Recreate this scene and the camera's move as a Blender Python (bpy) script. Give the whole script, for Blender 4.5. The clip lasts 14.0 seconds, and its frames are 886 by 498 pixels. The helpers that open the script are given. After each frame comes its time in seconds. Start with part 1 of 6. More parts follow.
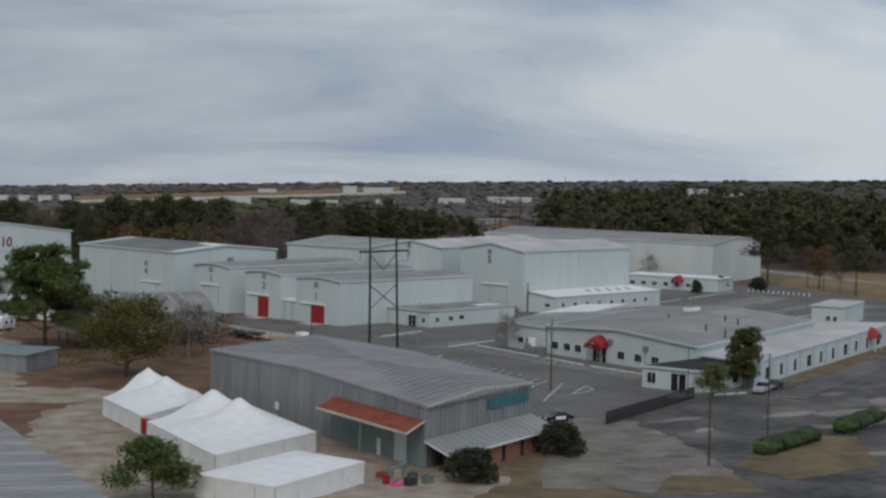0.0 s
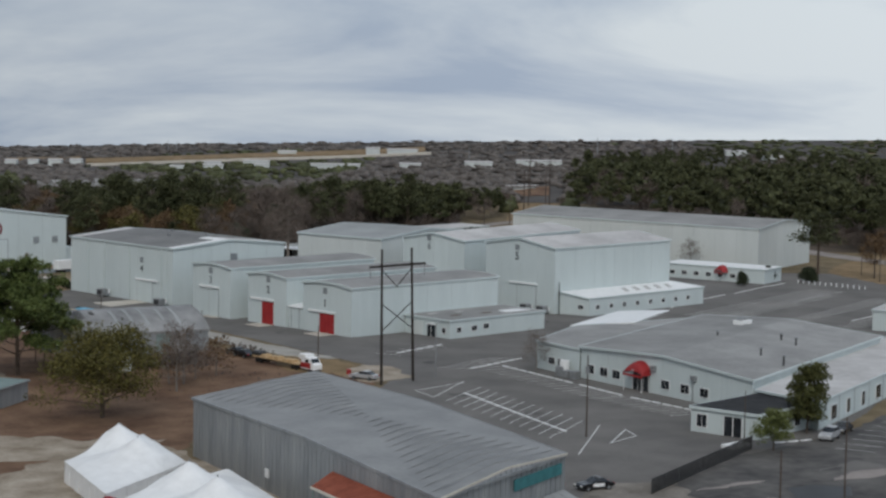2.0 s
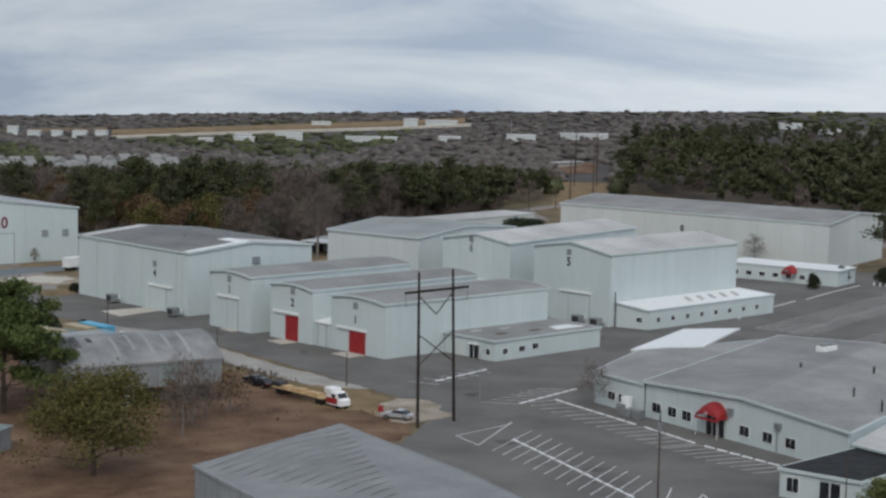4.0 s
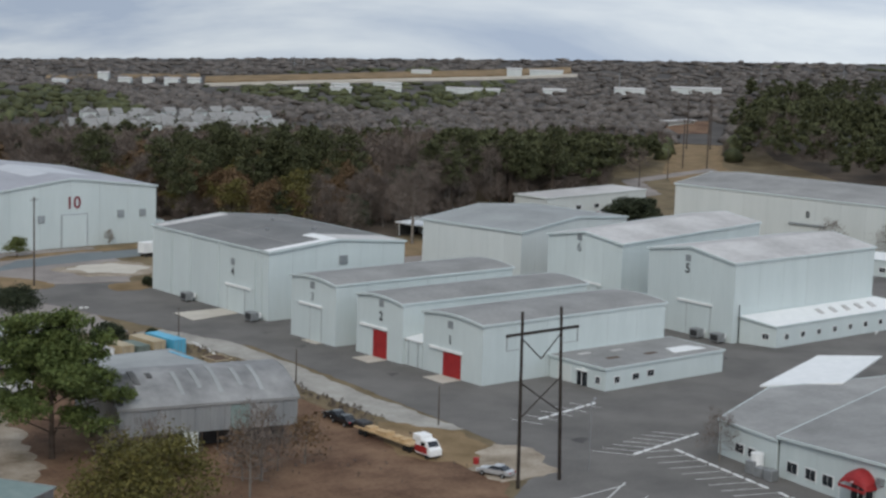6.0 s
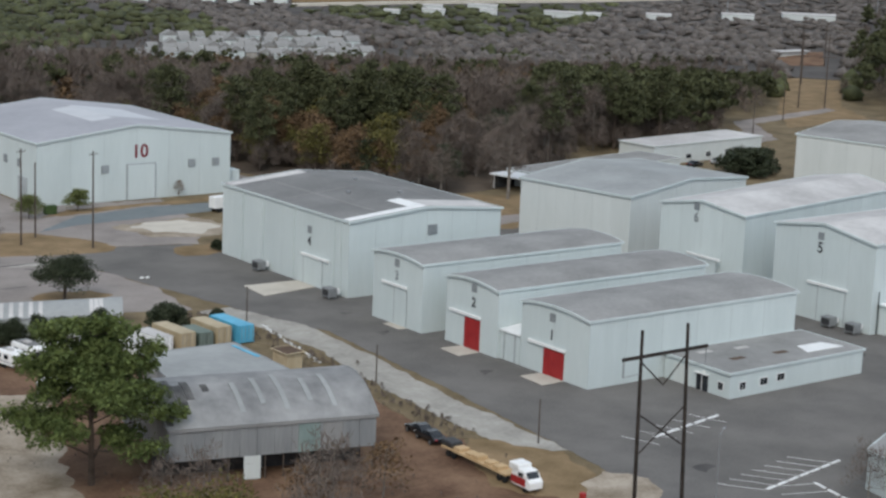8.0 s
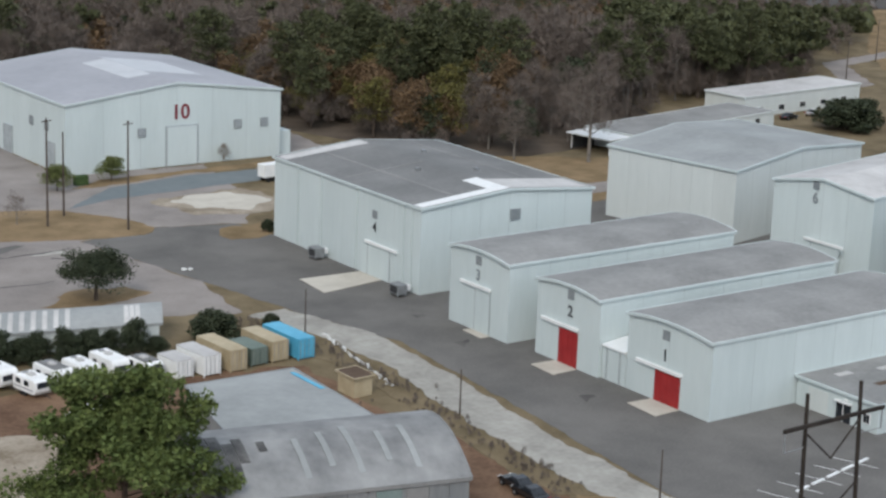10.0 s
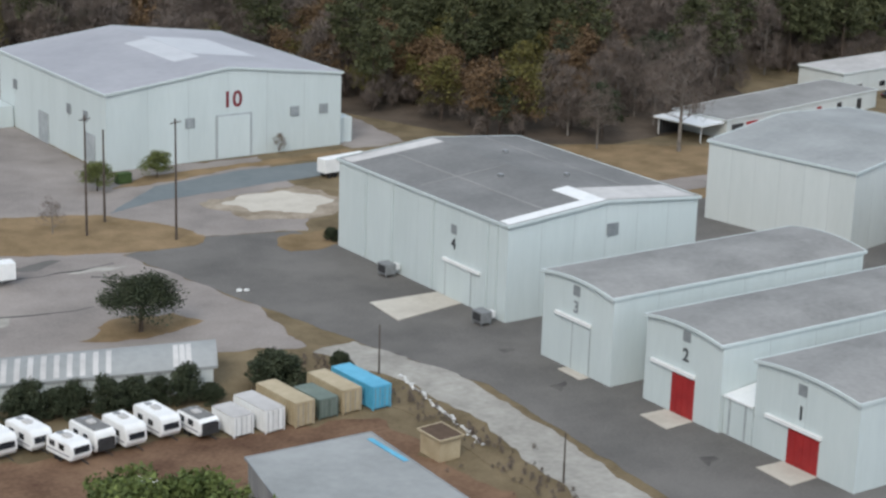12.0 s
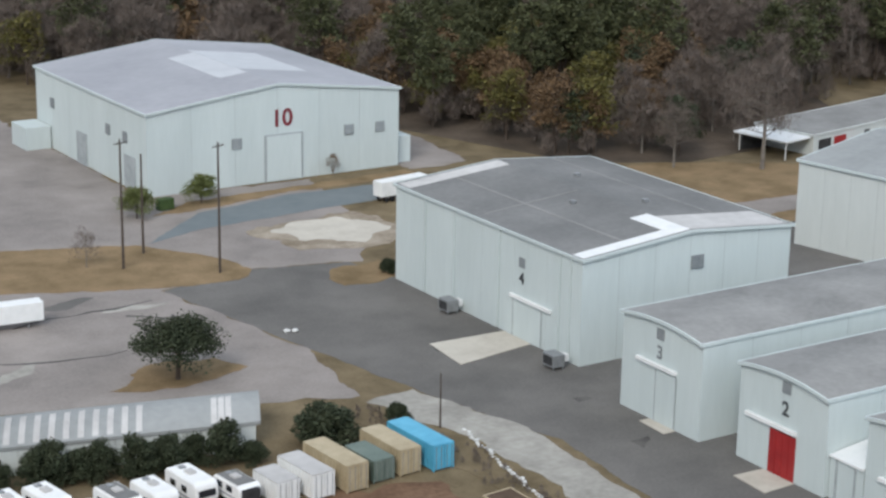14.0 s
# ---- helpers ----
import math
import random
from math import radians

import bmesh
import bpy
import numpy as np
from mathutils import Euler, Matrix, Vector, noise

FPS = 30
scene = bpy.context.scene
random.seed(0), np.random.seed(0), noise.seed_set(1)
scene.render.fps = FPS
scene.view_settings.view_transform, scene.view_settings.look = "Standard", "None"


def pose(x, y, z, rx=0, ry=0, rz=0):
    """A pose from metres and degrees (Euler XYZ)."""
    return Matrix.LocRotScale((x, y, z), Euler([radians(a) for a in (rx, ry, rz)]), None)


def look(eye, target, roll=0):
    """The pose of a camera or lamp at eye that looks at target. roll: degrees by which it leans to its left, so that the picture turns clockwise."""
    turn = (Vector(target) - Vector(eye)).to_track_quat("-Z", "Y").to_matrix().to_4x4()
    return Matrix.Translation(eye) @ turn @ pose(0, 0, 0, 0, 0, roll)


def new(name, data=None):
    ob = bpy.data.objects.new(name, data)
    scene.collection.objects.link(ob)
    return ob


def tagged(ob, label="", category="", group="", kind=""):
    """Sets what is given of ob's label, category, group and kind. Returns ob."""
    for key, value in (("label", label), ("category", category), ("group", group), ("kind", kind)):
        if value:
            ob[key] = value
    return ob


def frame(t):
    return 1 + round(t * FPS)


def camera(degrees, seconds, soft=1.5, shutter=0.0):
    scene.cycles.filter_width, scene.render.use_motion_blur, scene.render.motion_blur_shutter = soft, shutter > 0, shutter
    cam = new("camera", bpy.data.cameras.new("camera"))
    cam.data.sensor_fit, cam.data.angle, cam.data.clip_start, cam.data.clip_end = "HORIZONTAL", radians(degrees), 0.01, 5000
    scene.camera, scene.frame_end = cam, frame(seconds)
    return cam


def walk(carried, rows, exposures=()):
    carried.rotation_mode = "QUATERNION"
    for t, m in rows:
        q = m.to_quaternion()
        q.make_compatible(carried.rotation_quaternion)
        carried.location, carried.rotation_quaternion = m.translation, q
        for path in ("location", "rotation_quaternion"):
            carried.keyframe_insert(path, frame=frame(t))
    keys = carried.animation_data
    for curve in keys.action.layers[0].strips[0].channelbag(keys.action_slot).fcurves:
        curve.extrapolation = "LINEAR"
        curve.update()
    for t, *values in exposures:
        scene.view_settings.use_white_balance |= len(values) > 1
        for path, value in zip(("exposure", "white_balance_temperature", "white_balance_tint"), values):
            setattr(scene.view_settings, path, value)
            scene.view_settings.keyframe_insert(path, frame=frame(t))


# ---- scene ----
cam = camera(26.020, 14.0, soft=2.6)
walk(cam, [
    (0.0, pose(-338.65, -380.23, 49.54) @ pose(0, 0, 0, 0, 0, -44.859) @ pose(0, 0, 0, 86.792) @ pose(0, 0, 0, 0, 0, 1.164)),
    (0.5, pose(-329.45, -371.51, 53.17) @ pose(0, 0, 0, 0, 0, -44.666) @ pose(0, 0, 0, 86.442) @ pose(0, 0, 0, 0, 0, 1.178)),
    (1.0, pose(-320.14, -362.74, 56.80) @ pose(0, 0, 0, 0, 0, -44.458) @ pose(0, 0, 0, 85.994) @ pose(0, 0, 0, 0, 0, 1.168)),
    (1.5, pose(-310.89, -353.94, 59.69) @ pose(0, 0, 0, 0, 0, -44.254) @ pose(0, 0, 0, 85.361) @ pose(0, 0, 0, 0, 0, 1.123)),
    (2.0, pose(-301.76, -345.09, 61.65) @ pose(0, 0, 0, 0, 0, -44.017) @ pose(0, 0, 0, 85.006) @ pose(0, 0, 0, 0, 0, 1.092)),
    (2.5, pose(-292.81, -336.14, 62.78) @ pose(0, 0, 0, 0, 0, -43.769) @ pose(0, 0, 0, 85.064) @ pose(0, 0, 0, 0, 0, 1.088)),
    (5.0, pose(-252.34, -289.19, 75.10) @ pose(0, 0, 0, 0, 0, -41.719) @ pose(0, 0, 0, 82.660) @ pose(0, 0, 0, 0, 0, 1.531)),
    (5.5, pose(-245.06, -281.11, 78.39) @ pose(0, 0, 0, 0, 0, -40.836) @ pose(0, 0, 0, 82.307) @ pose(0, 0, 0, 0, 0, 1.716)),
    (6.0, pose(-238.01, -272.90, 80.72) @ pose(0, 0, 0, 0, 0, -39.953) @ pose(0, 0, 0, 81.438) @ pose(0, 0, 0, 0, 0, 1.869)),
    (6.5, pose(-231.00, -264.19, 82.40) @ pose(0, 0, 0, 0, 0, -39.164) @ pose(0, 0, 0, 80.596) @ pose(0, 0, 0, 0, 0, 2.015)),
    (7.0, pose(-223.81, -254.97, 83.91) @ pose(0, 0, 0, 0, 0, -38.464) @ pose(0, 0, 0, 79.705) @ pose(0, 0, 0, 0, 0, 2.179)),
    (7.5, pose(-216.64, -245.11, 85.25) @ pose(0, 0, 0, 0, 0, -37.861) @ pose(0, 0, 0, 78.834) @ pose(0, 0, 0, 0, 0, 2.304)),
    (8.0, pose(-209.65, -234.91, 86.41) @ pose(0, 0, 0, 0, 0, -37.326) @ pose(0, 0, 0, 78.558) @ pose(0, 0, 0, 0, 0, 2.386)),
    (10.5, pose(-180.58, -178.18, 90.72) @ pose(0, 0, 0, 0, 0, -35.994) @ pose(0, 0, 0, 75.131) @ pose(0, 0, 0, 0, 0, 2.128)),
    (11.0, pose(-176.06, -168.50, 91.50) @ pose(0, 0, 0, 0, 0, -35.722) @ pose(0, 0, 0, 74.622) @ pose(0, 0, 0, 0, 0, 2.070)),
    (11.5, pose(-171.75, -159.49, 92.17) @ pose(0, 0, 0, 0, 0, -35.416) @ pose(0, 0, 0, 74.174) @ pose(0, 0, 0, 0, 0, 1.974)),
    (12.0, pose(-167.47, -151.28, 92.62) @ pose(0, 0, 0, 0, 0, -35.005) @ pose(0, 0, 0, 73.912) @ pose(0, 0, 0, 0, 0, 1.849)),
    (12.5, pose(-163.25, -143.74, 92.56) @ pose(0, 0, 0, 0, 0, -34.534) @ pose(0, 0, 0, 73.925) @ pose(0, 0, 0, 0, 0, 1.694)),
    (13.0, pose(-159.27, -137.46, 91.76) @ pose(0, 0, 0, 0, 0, -34.024) @ pose(0, 0, 0, 73.970) @ pose(0, 0, 0, 0, 0, 1.480)),
    (13.5, pose(-155.64, -132.26, 90.52) @ pose(0, 0, 0, 0, 0, -33.554) @ pose(0, 0, 0, 73.973) @ pose(0, 0, 0, 0, 0, 1.220)),
    (14.0, pose(-152.15, -128.07, 89.16) @ pose(0, 0, 0, 0, 0, -33.056) @ pose(0, 0, 0, 74.020) @ pose(0, 0, 0, 0, 0, 0.974)),
], exposures=[(0.0, 0.12), (2.5, 0.42), (5.0, 0.52), (7.5, 0.80), (11.0, 1.0), (14.0, 1.06)])

# ---- world and sun: a bright overcast winter sky ----
world = bpy.data.worlds.new("overcast_sky")
scene.world = world
world.use_nodes = True
wn, wl = world.node_tree.nodes, world.node_tree.links
wn.clear()
w_out = wn.new("ShaderNodeOutputWorld")
w_bg = wn.new("ShaderNodeBackground")
w_sky = wn.new("ShaderNodeTexSky")
w_sky.sky_type, w_sky.sun_disc = "NISHITA", False
w_sky.sun_elevation, w_sky.sun_rotation = radians(39), radians(229)
w_co = wn.new("ShaderNodeTexCoord")
w_map = wn.new("ShaderNodeMapping")
w_map.inputs["Scale"].default_value = (1.0, 1.0, 4.6)
w_map.inputs["Rotation"].default_value = (0.03, 0.05, 0.6)
w_n1 = wn.new("ShaderNodeTexNoise")
w_n1.inputs["Scale"].default_value, w_n1.inputs["Detail"].default_value, w_n1.inputs["Roughness"].default_value = 3.3, 8.0, 0.56
w_n1.inputs["Distortion"].default_value = 0.5
w_ramp = wn.new("ShaderNodeValToRGB")
w_ramp.color_ramp.elements[0].position, w_ramp.color_ramp.elements[0].color = 0.41, (0.31, 0.375, 0.48, 1)
w_ramp.color_ramp.elements[1].position, w_ramp.color_ramp.elements[1].color = 0.61, (0.55, 0.60, 0.645, 1)
w_mix = wn.new("ShaderNodeMix")
w_mix.data_type = "RGBA"
w_mix.inputs["Factor"].default_value = 0.93
w_dim = wn.new("ShaderNodeMix")
w_dim.data_type, w_dim.blend_type = "RGBA", "MULTIPLY"
w_dim.inputs["Factor"].default_value = 1.0
w_dim.inputs["B"].default_value = (0.08, 0.08, 0.08, 1)
wl.new(w_co.outputs["Generated"], w_map.inputs["Vector"])
wl.new(w_map.outputs["Vector"], w_n1.inputs["Vector"])
wl.new(w_n1.outputs["Fac"], w_ramp.inputs["Fac"])
wl.new(w_sky.outputs["Color"], w_dim.inputs["A"])
wl.new(w_dim.outputs["Result"], w_mix.inputs["A"])
wl.new(w_ramp.outputs["Color"], w_mix.inputs["B"])
# cloud cover is thinner, and brighter, towards the south-east
w_dot = wn.new("ShaderNodeVectorMath")
w_dot.operation = "DOT_PRODUCT"
w_dot.inputs[1].default_value = (0.80, -0.60, 0.12)
w_rng = wn.new("ShaderNodeMapRange")
w_rng.inputs["From Min"].default_value, w_rng.inputs["From Max"].default_value = -0.45, 0.75
w_rng.inputs["To Min"].default_value, w_rng.inputs["To Max"].default_value = 0.64, 1.10
w_mul = wn.new("ShaderNodeMix")
w_mul.data_type, w_mul.blend_type = "RGBA", "MULTIPLY"
w_mul.inputs["Factor"].default_value = 1.0
wl.new(w_co.outputs["Generated"], w_dot.inputs[0])
wl.new(w_dot.outputs["Value"], w_rng.inputs["Value"])
wl.new(w_mix.outputs["Result"], w_mul.inputs["A"])
wl.new(w_rng.outputs["Result"], w_mul.inputs["B"])
wl.new(w_mul.outputs["Result"], w_bg.inputs["Color"])
w_bg.inputs["Strength"].default_value = 1.0
wl.new(w_bg.outputs["Background"], w_out.inputs["Surface"])

sun = new("sun", bpy.data.lights.new("sun", "SUN"))
sun.data.energy, sun.data.angle, sun.data.color = 0.95, radians(25), (1.0, 0.96, 0.9)
sun.matrix_world = look((-120, -105, 130), (0, 0, 0))


# ---- materials ----
def surface(name, dark, light, scale=0.5, rough=0.8, metal=0.0, bump=0.15, fine=9.0, vary=0.0, island=False, streak=0.0):
    """Two scales of uneven colour, fine relief, and a shift of tone from piece to piece."""
    m = bpy.data.materials.new(name)
    m.use_nodes = True
    n, l = m.node_tree.nodes, m.node_tree.links
    b = n["Principled BSDF"]
    co = n.new("ShaderNodeTexCoord")
    mp = n.new("ShaderNodeMapping")
    mp.inputs["Scale"].default_value = (1, 1, 0.15 if streak else 1)
    l.new(co.outputs["Object"], mp.inputs["Vector"])
    big, small = n.new("ShaderNodeTexNoise"), n.new("ShaderNodeTexNoise")
    big.inputs["Scale"].default_value, big.inputs["Detail"].default_value, big.inputs["Roughness"].default_value = scale, 9, 0.6
    small.inputs["Scale"].default_value, small.inputs["Detail"].default_value = scale * fine, 4
    l.new(mp.outputs["Vector"], big.inputs["Vector"])
    l.new(mp.outputs["Vector"], small.inputs["Vector"])
    add = n.new("ShaderNodeMath")
    add.operation = "MULTIPLY_ADD"
    add.inputs[1].default_value = 0.35
    l.new(small.outputs["Fac"], add.inputs[0])
    l.new(big.outputs["Fac"], add.inputs[2])
    ramp = n.new("ShaderNodeValToRGB")
    ramp.color_ramp.elements[0].position, ramp.color_ramp.elements[0].color = 0.48, (*dark, 1)
    ramp.color_ramp.elements[1].position, ramp.color_ramp.elements[1].color = 0.86, (*light, 1)
    l.new(add.outputs[0], ramp.inputs["Fac"])
    colour = ramp.outputs["Color"]
    if vary:
        hsv = n.new("ShaderNodeHueSaturation")
        rng = n.new("ShaderNodeMapRange")
        rng.inputs["To Min"].default_value, rng.inputs["To Max"].default_value = 1 - vary, 1 + vary
        if island:
            l.new(n.new("ShaderNodeNewGeometry").outputs["Random Per Island"], rng.inputs["Value"])
        else:
            l.new(n.new("ShaderNodeObjectInfo").outputs["Random"], rng.inputs["Value"])
        l.new(rng.outputs["Result"], hsv.inputs["Value"])
        l.new(colour, hsv.inputs["Color"])
        colour = hsv.outputs["Color"]
    l.new(colour, b.inputs["Base Color"])
    b.inputs["Roughness"].default_value, b.inputs["Metallic"].default_value = rough, metal
    if rough > 0.75:
        b.inputs["Specular IOR Level"].default_value = 0.2
    if bump:
        bp = n.new("ShaderNodeBump")
        bp.inputs["Strength"].default_value, bp.inputs["Distance"].default_value = bump, 0.05
        l.new(small.outputs["Fac"], bp.inputs["Height"])
        l.new(bp.outputs["Normal"], b.inputs["Normal"])
    return m


def leaves(name, dark, light, vary=0.35):
    m = surface(name, dark, light, 0.6, 0.75, 0, 0, 6, vary, True)
    b = m.node_tree.nodes["Principled BSDF"]
    b.inputs["Specular IOR Level"].default_value = 0.2
    return m


M = dict(
    wall=surface("painted_tilt_wall", (0.51, 0.572, 0.568), (0.575, 0.635, 0.63), 0.16, 0.75, 0, 0.08, 12, 0.025, streak=1),
    wall_warm=surface("cream_white_wall", (0.545, 0.58, 0.565), (0.61, 0.64, 0.625), 0.16, 0.75, 0, 0.08, 12, 0.025, streak=1),
    white=surface("white_painted_metal", (0.74, 0.75, 0.74), (0.84, 0.84, 0.83), 0.6, 0.5, 0, 0.03),
    roof=surface("grey_membrane_roof", (0.21, 0.208, 0.202), (0.325, 0.32, 0.31), 0.09, 0.85, 0, 0.1, 14, 0.08),
    roof_dark=surface("dark_grey_roof", (0.155, 0.155, 0.153), (0.23, 0.228, 0.223), 0.08, 0.85, 0, 0.1, 14),
    roof_pale=surface("pale_stained_roof", (0.40, 0.385, 0.375), (0.60, 0.585, 0.57), 0.07, 0.8, 0, 0.1, 10),
    roof_lilac=surface("pale_metal_roof", (0.30, 0.30, 0.325), (0.385, 0.385, 0.41), 0.05, 0.6, 0.0, 0.05, 12),
    roof_sheet=surface("pale_grey_sheet_roof", (0.25, 0.26, 0.255), (0.35, 0.36, 0.355), 0.08, 0.7, 0.1, 0.05, 12),
    roof_new=surface("new_pale_roof_sheet", (0.47, 0.48, 0.50), (0.55, 0.56, 0.58), 0.2, 0.6, 0.0, 0.05, 12),
    tar=surface("tar_roof", (0.012, 0.012, 0.013), (0.036, 0.036, 0.037), 0.4, 0.8),
    metal=surface("weathered_galvanised_sheet", (0.21, 0.225, 0.235), (0.35, 0.36, 0.36), 0.3, 0.55, 0.35, 0.1, 6, streak=1),
    metal_roof=surface("grey_sheet_roof", (0.20, 0.202, 0.20), (0.295, 0.294, 0.288), 0.12, 0.6, 0.2, 0.1, 12),
    barn_roof=surface("sooty_sheet_roof", (0.165, 0.165, 0.165), (0.32, 0.318, 0.312), 0.13, 0.7, 0.1, 0.1, 5),
    soot=surface("sooty_sheet", (0.05, 0.05, 0.05), (0.16, 0.155, 0.15), 0.5, 0.8, 0, 0.1),
    rust=surface("rusted_sheet", (0.19, 0.05, 0.03), (0.33, 0.10, 0.06), 0.5, 0.85, 0, 0.2),
    red=surface("red_paint", (0.26, 0.012, 0.014), (0.36, 0.022, 0.022), 0.5, 0.55, 0, 0.03),
    asphalt=surface("asphalt", (0.112, 0.106, 0.100), (0.184, 0.173, 0.161), 0.06, 0.9, 0, 0.3, 40),
    asphalt_old=surface("bleached_asphalt", (0.20, 0.178, 0.165), (0.325, 0.288, 0.265), 0.07, 0.92, 0, 0.3, 30),
    asphalt_wet=surface("damp_asphalt", (0.030, 0.029, 0.030), (0.15, 0.14, 0.13), 0.06, 0.8, 0, 0.2, 7),
    blue_asphalt=surface("bluish_asphalt", (0.14, 0.165, 0.175), (0.19, 0.21, 0.215), 0.06, 0.85),
    concrete=surface("weathered_concrete", (0.24, 0.225, 0.20), (0.42, 0.40, 0.36), 0.12, 0.9, 0, 0.2),
    pale_concrete=surface("pale_concrete", (0.46, 0.42, 0.36), (0.58, 0.54, 0.47), 0.15, 0.9, 0, 0.15),
    line=surface("worn_road_paint", (0.50, 0.50, 0.48), (0.75, 0.75, 0.73), 0.8, 0.8),
    grass=surface("dry_winter_grass", (0.105, 0.08, 0.045), (0.215, 0.165, 0.10), 0.13, 0.95, 0, 0.4, 20),
    tan_grass=surface("tan_dormant_grass", (0.155, 0.108, 0.055), (0.285, 0.20, 0.115), 0.14, 0.95, 0, 0.4, 20),
    litter=surface("pine_straw_earth", (0.085, 0.045, 0.028), (0.225, 0.14, 0.088), 0.11, 0.95, 0, 0.4, 14),
    leaf_floor=surface("leaf_litter_floor", (0.06, 0.047, 0.036), (0.13, 0.10, 0.076), 0.09, 0.95, 0, 0.4, 14),
    sand=surface("pale_sand", (0.19, 0.15, 0.105), (0.43, 0.37, 0.30), 0.16, 0.95, 0, 0.3, 12),
    dusty=surface("dusty_broken_asphalt", (0.12, 0.105, 0.088), (0.27, 0.245, 0.215), 0.14, 0.95, 0, 0.3, 10),
    pole_dark=surface("creosoted_pole", (0.018, 0.014, 0.012), (0.045, 0.036, 0.03), 0.6, 0.85, 0, 0.2),
    tent=surface("white_tent_vinyl", (0.76, 0.76, 0.75), (0.88, 0.88, 0.87), 0.5, 0.5, 0, 0.03),
    wood=surface("weathered_pole_wood", (0.055, 0.042, 0.035), (0.11, 0.09, 0.075), 0.6, 0.85, 0, 0.2),
    dark_metal=surface("dark_steel", (0.03, 0.03, 0.032), (0.06, 0.06, 0.062), 1.0, 0.6, 0.3, 0.05),
    grey_metal=surface("grey_steel", (0.22, 0.23, 0.235), (0.33, 0.34, 0.345), 1.0, 0.5, 0.4, 0.05),
    glass=surface("dark_window_glass", (0.010, 0.012, 0.015), (0.03, 0.034, 0.04), 0.5, 0.08, 0, 0),
    teal=surface("faded_teal_paint", (0.02, 0.12, 0.13), (0.04, 0.19, 0.20), 0.5, 0.6),
    green_paint=surface("pale_green_paint", (0.16, 0.22, 0.21), (0.22, 0.28, 0.265), 0.4, 0.7),
    brick=surface("red_brick_field", (0.24, 0.105, 0.07), (0.36, 0.17, 0.12), 1.5, 0.9, 0, 0.2, 6),
    ink=surface("charcoal_sign_paint", (0.035, 0.04, 0.045), (0.07, 0.075, 0.08), 1.0, 0.6),
    ink_grey=surface("grey_sign_paint", (0.18, 0.20, 0.21), (0.27, 0.29, 0.30), 1.0, 0.6),
    ink_red=surface("maroon_sign_paint", (0.16, 0.02, 0.03), (0.23, 0.035, 0.045), 1.0, 0.6),
    seam=surface("panel_joint", (0.30, 0.33, 0.34), (0.42, 0.45, 0.46), 0.6, 0.8),
    blue_box=surface("sky_blue_container", (0.07, 0.33, 0.50), (0.12, 0.44, 0.62), 0.5, 0.55, 0, 0.05),
    tan_box=surface("tan_container", (0.36, 0.29, 0.18), (0.48, 0.40, 0.27), 0.5, 0.6, 0, 0.05),
    green_box=surface("olive_container", (0.10, 0.14, 0.12), (0.16, 0.20, 0.17), 0.5, 0.6, 0, 0.05),
    tyre=surface("tyre_rubber", (0.012, 0.012, 0.012), (0.028, 0.028, 0.028), 1.0, 0.9),
    car_black=surface("black_car_paint", (0.008, 0.009, 0.011), (0.02, 0.021, 0.024), 0.5, 0.2, 0, 0),
    car_silver=surface("silver_car_paint", (0.45, 0.46, 0.47), (0.55, 0.56, 0.57), 0.5, 0.3, 0.3, 0),
    plank=surface("timber_load", (0.42, 0.29, 0.15), (0.58, 0.42, 0.25), 0.6, 0.8),
    brown_box=surface("brown_paint", (0.07, 0.045, 0.03), (0.12, 0.08, 0.055), 0.7, 0.8),
    bark=surface("pine_bark", (0.06, 0.045, 0.035), (0.13, 0.10, 0.08), 0.8, 0.95, 0, 0.4),
    bark_pale=surface("pale_bark", (0.14, 0.125, 0.11), (0.24, 0.215, 0.19), 0.8, 0.95, 0, 0.3),
    pine=leaves("pine_needles", (0.042, 0.048, 0.022), (0.092, 0.098, 0.046)),
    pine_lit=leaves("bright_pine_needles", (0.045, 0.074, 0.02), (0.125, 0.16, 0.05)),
    pine_mid=leaves("old_pine_needles", (0.048, 0.072, 0.02), (0.13, 0.16, 0.05)),
    oak=leaves("dark_evergreen_leaves", (0.025, 0.035, 0.018), (0.06, 0.07, 0.04)),
    autumn=leaves("olive_autumn_leaves", (0.06, 0.06, 0.018), (0.15, 0.128, 0.038)),
    olive_green=leaves("olive_green_leaves", (0.045, 0.052, 0.018), (0.115, 0.118, 0.042)),
    fresh=leaves("yellow_green_leaves", (0.08, 0.095, 0.03), (0.16, 0.18, 0.065)),
    rusty=leaves("rust_autumn_leaves", (0.098, 0.062, 0.033), (0.17, 0.108, 0.058)),
    twig=leaves("bare_twigs", (0.095, 0.076, 0.063), (0.185, 0.148, 0.126), 0.35),
    hedge=leaves("clipped_hedge", (0.02, 0.04, 0.012), (0.055, 0.085, 0.03)),
    far_wood=leaves("far_woodland", (0.085, 0.075, 0.067), (0.15, 0.132, 0.12), 0.3),
    pink=surface("pink_plastic", (0.75, 0.06, 0.30), (0.85, 0.10, 0.38), 1.0, 0.5),
)

# ---- building tools ----
BASE = {}


def thing(name, at=(0, 0, 0), label="", category="", group="", kind="", rz=0):
    ob = new(name)
    ob.matrix_world = pose(*at, 0, 0, rz)
    BASE[ob] = pose(*at, 0, 0, rz)
    return tagged(ob, label, category, group, kind)


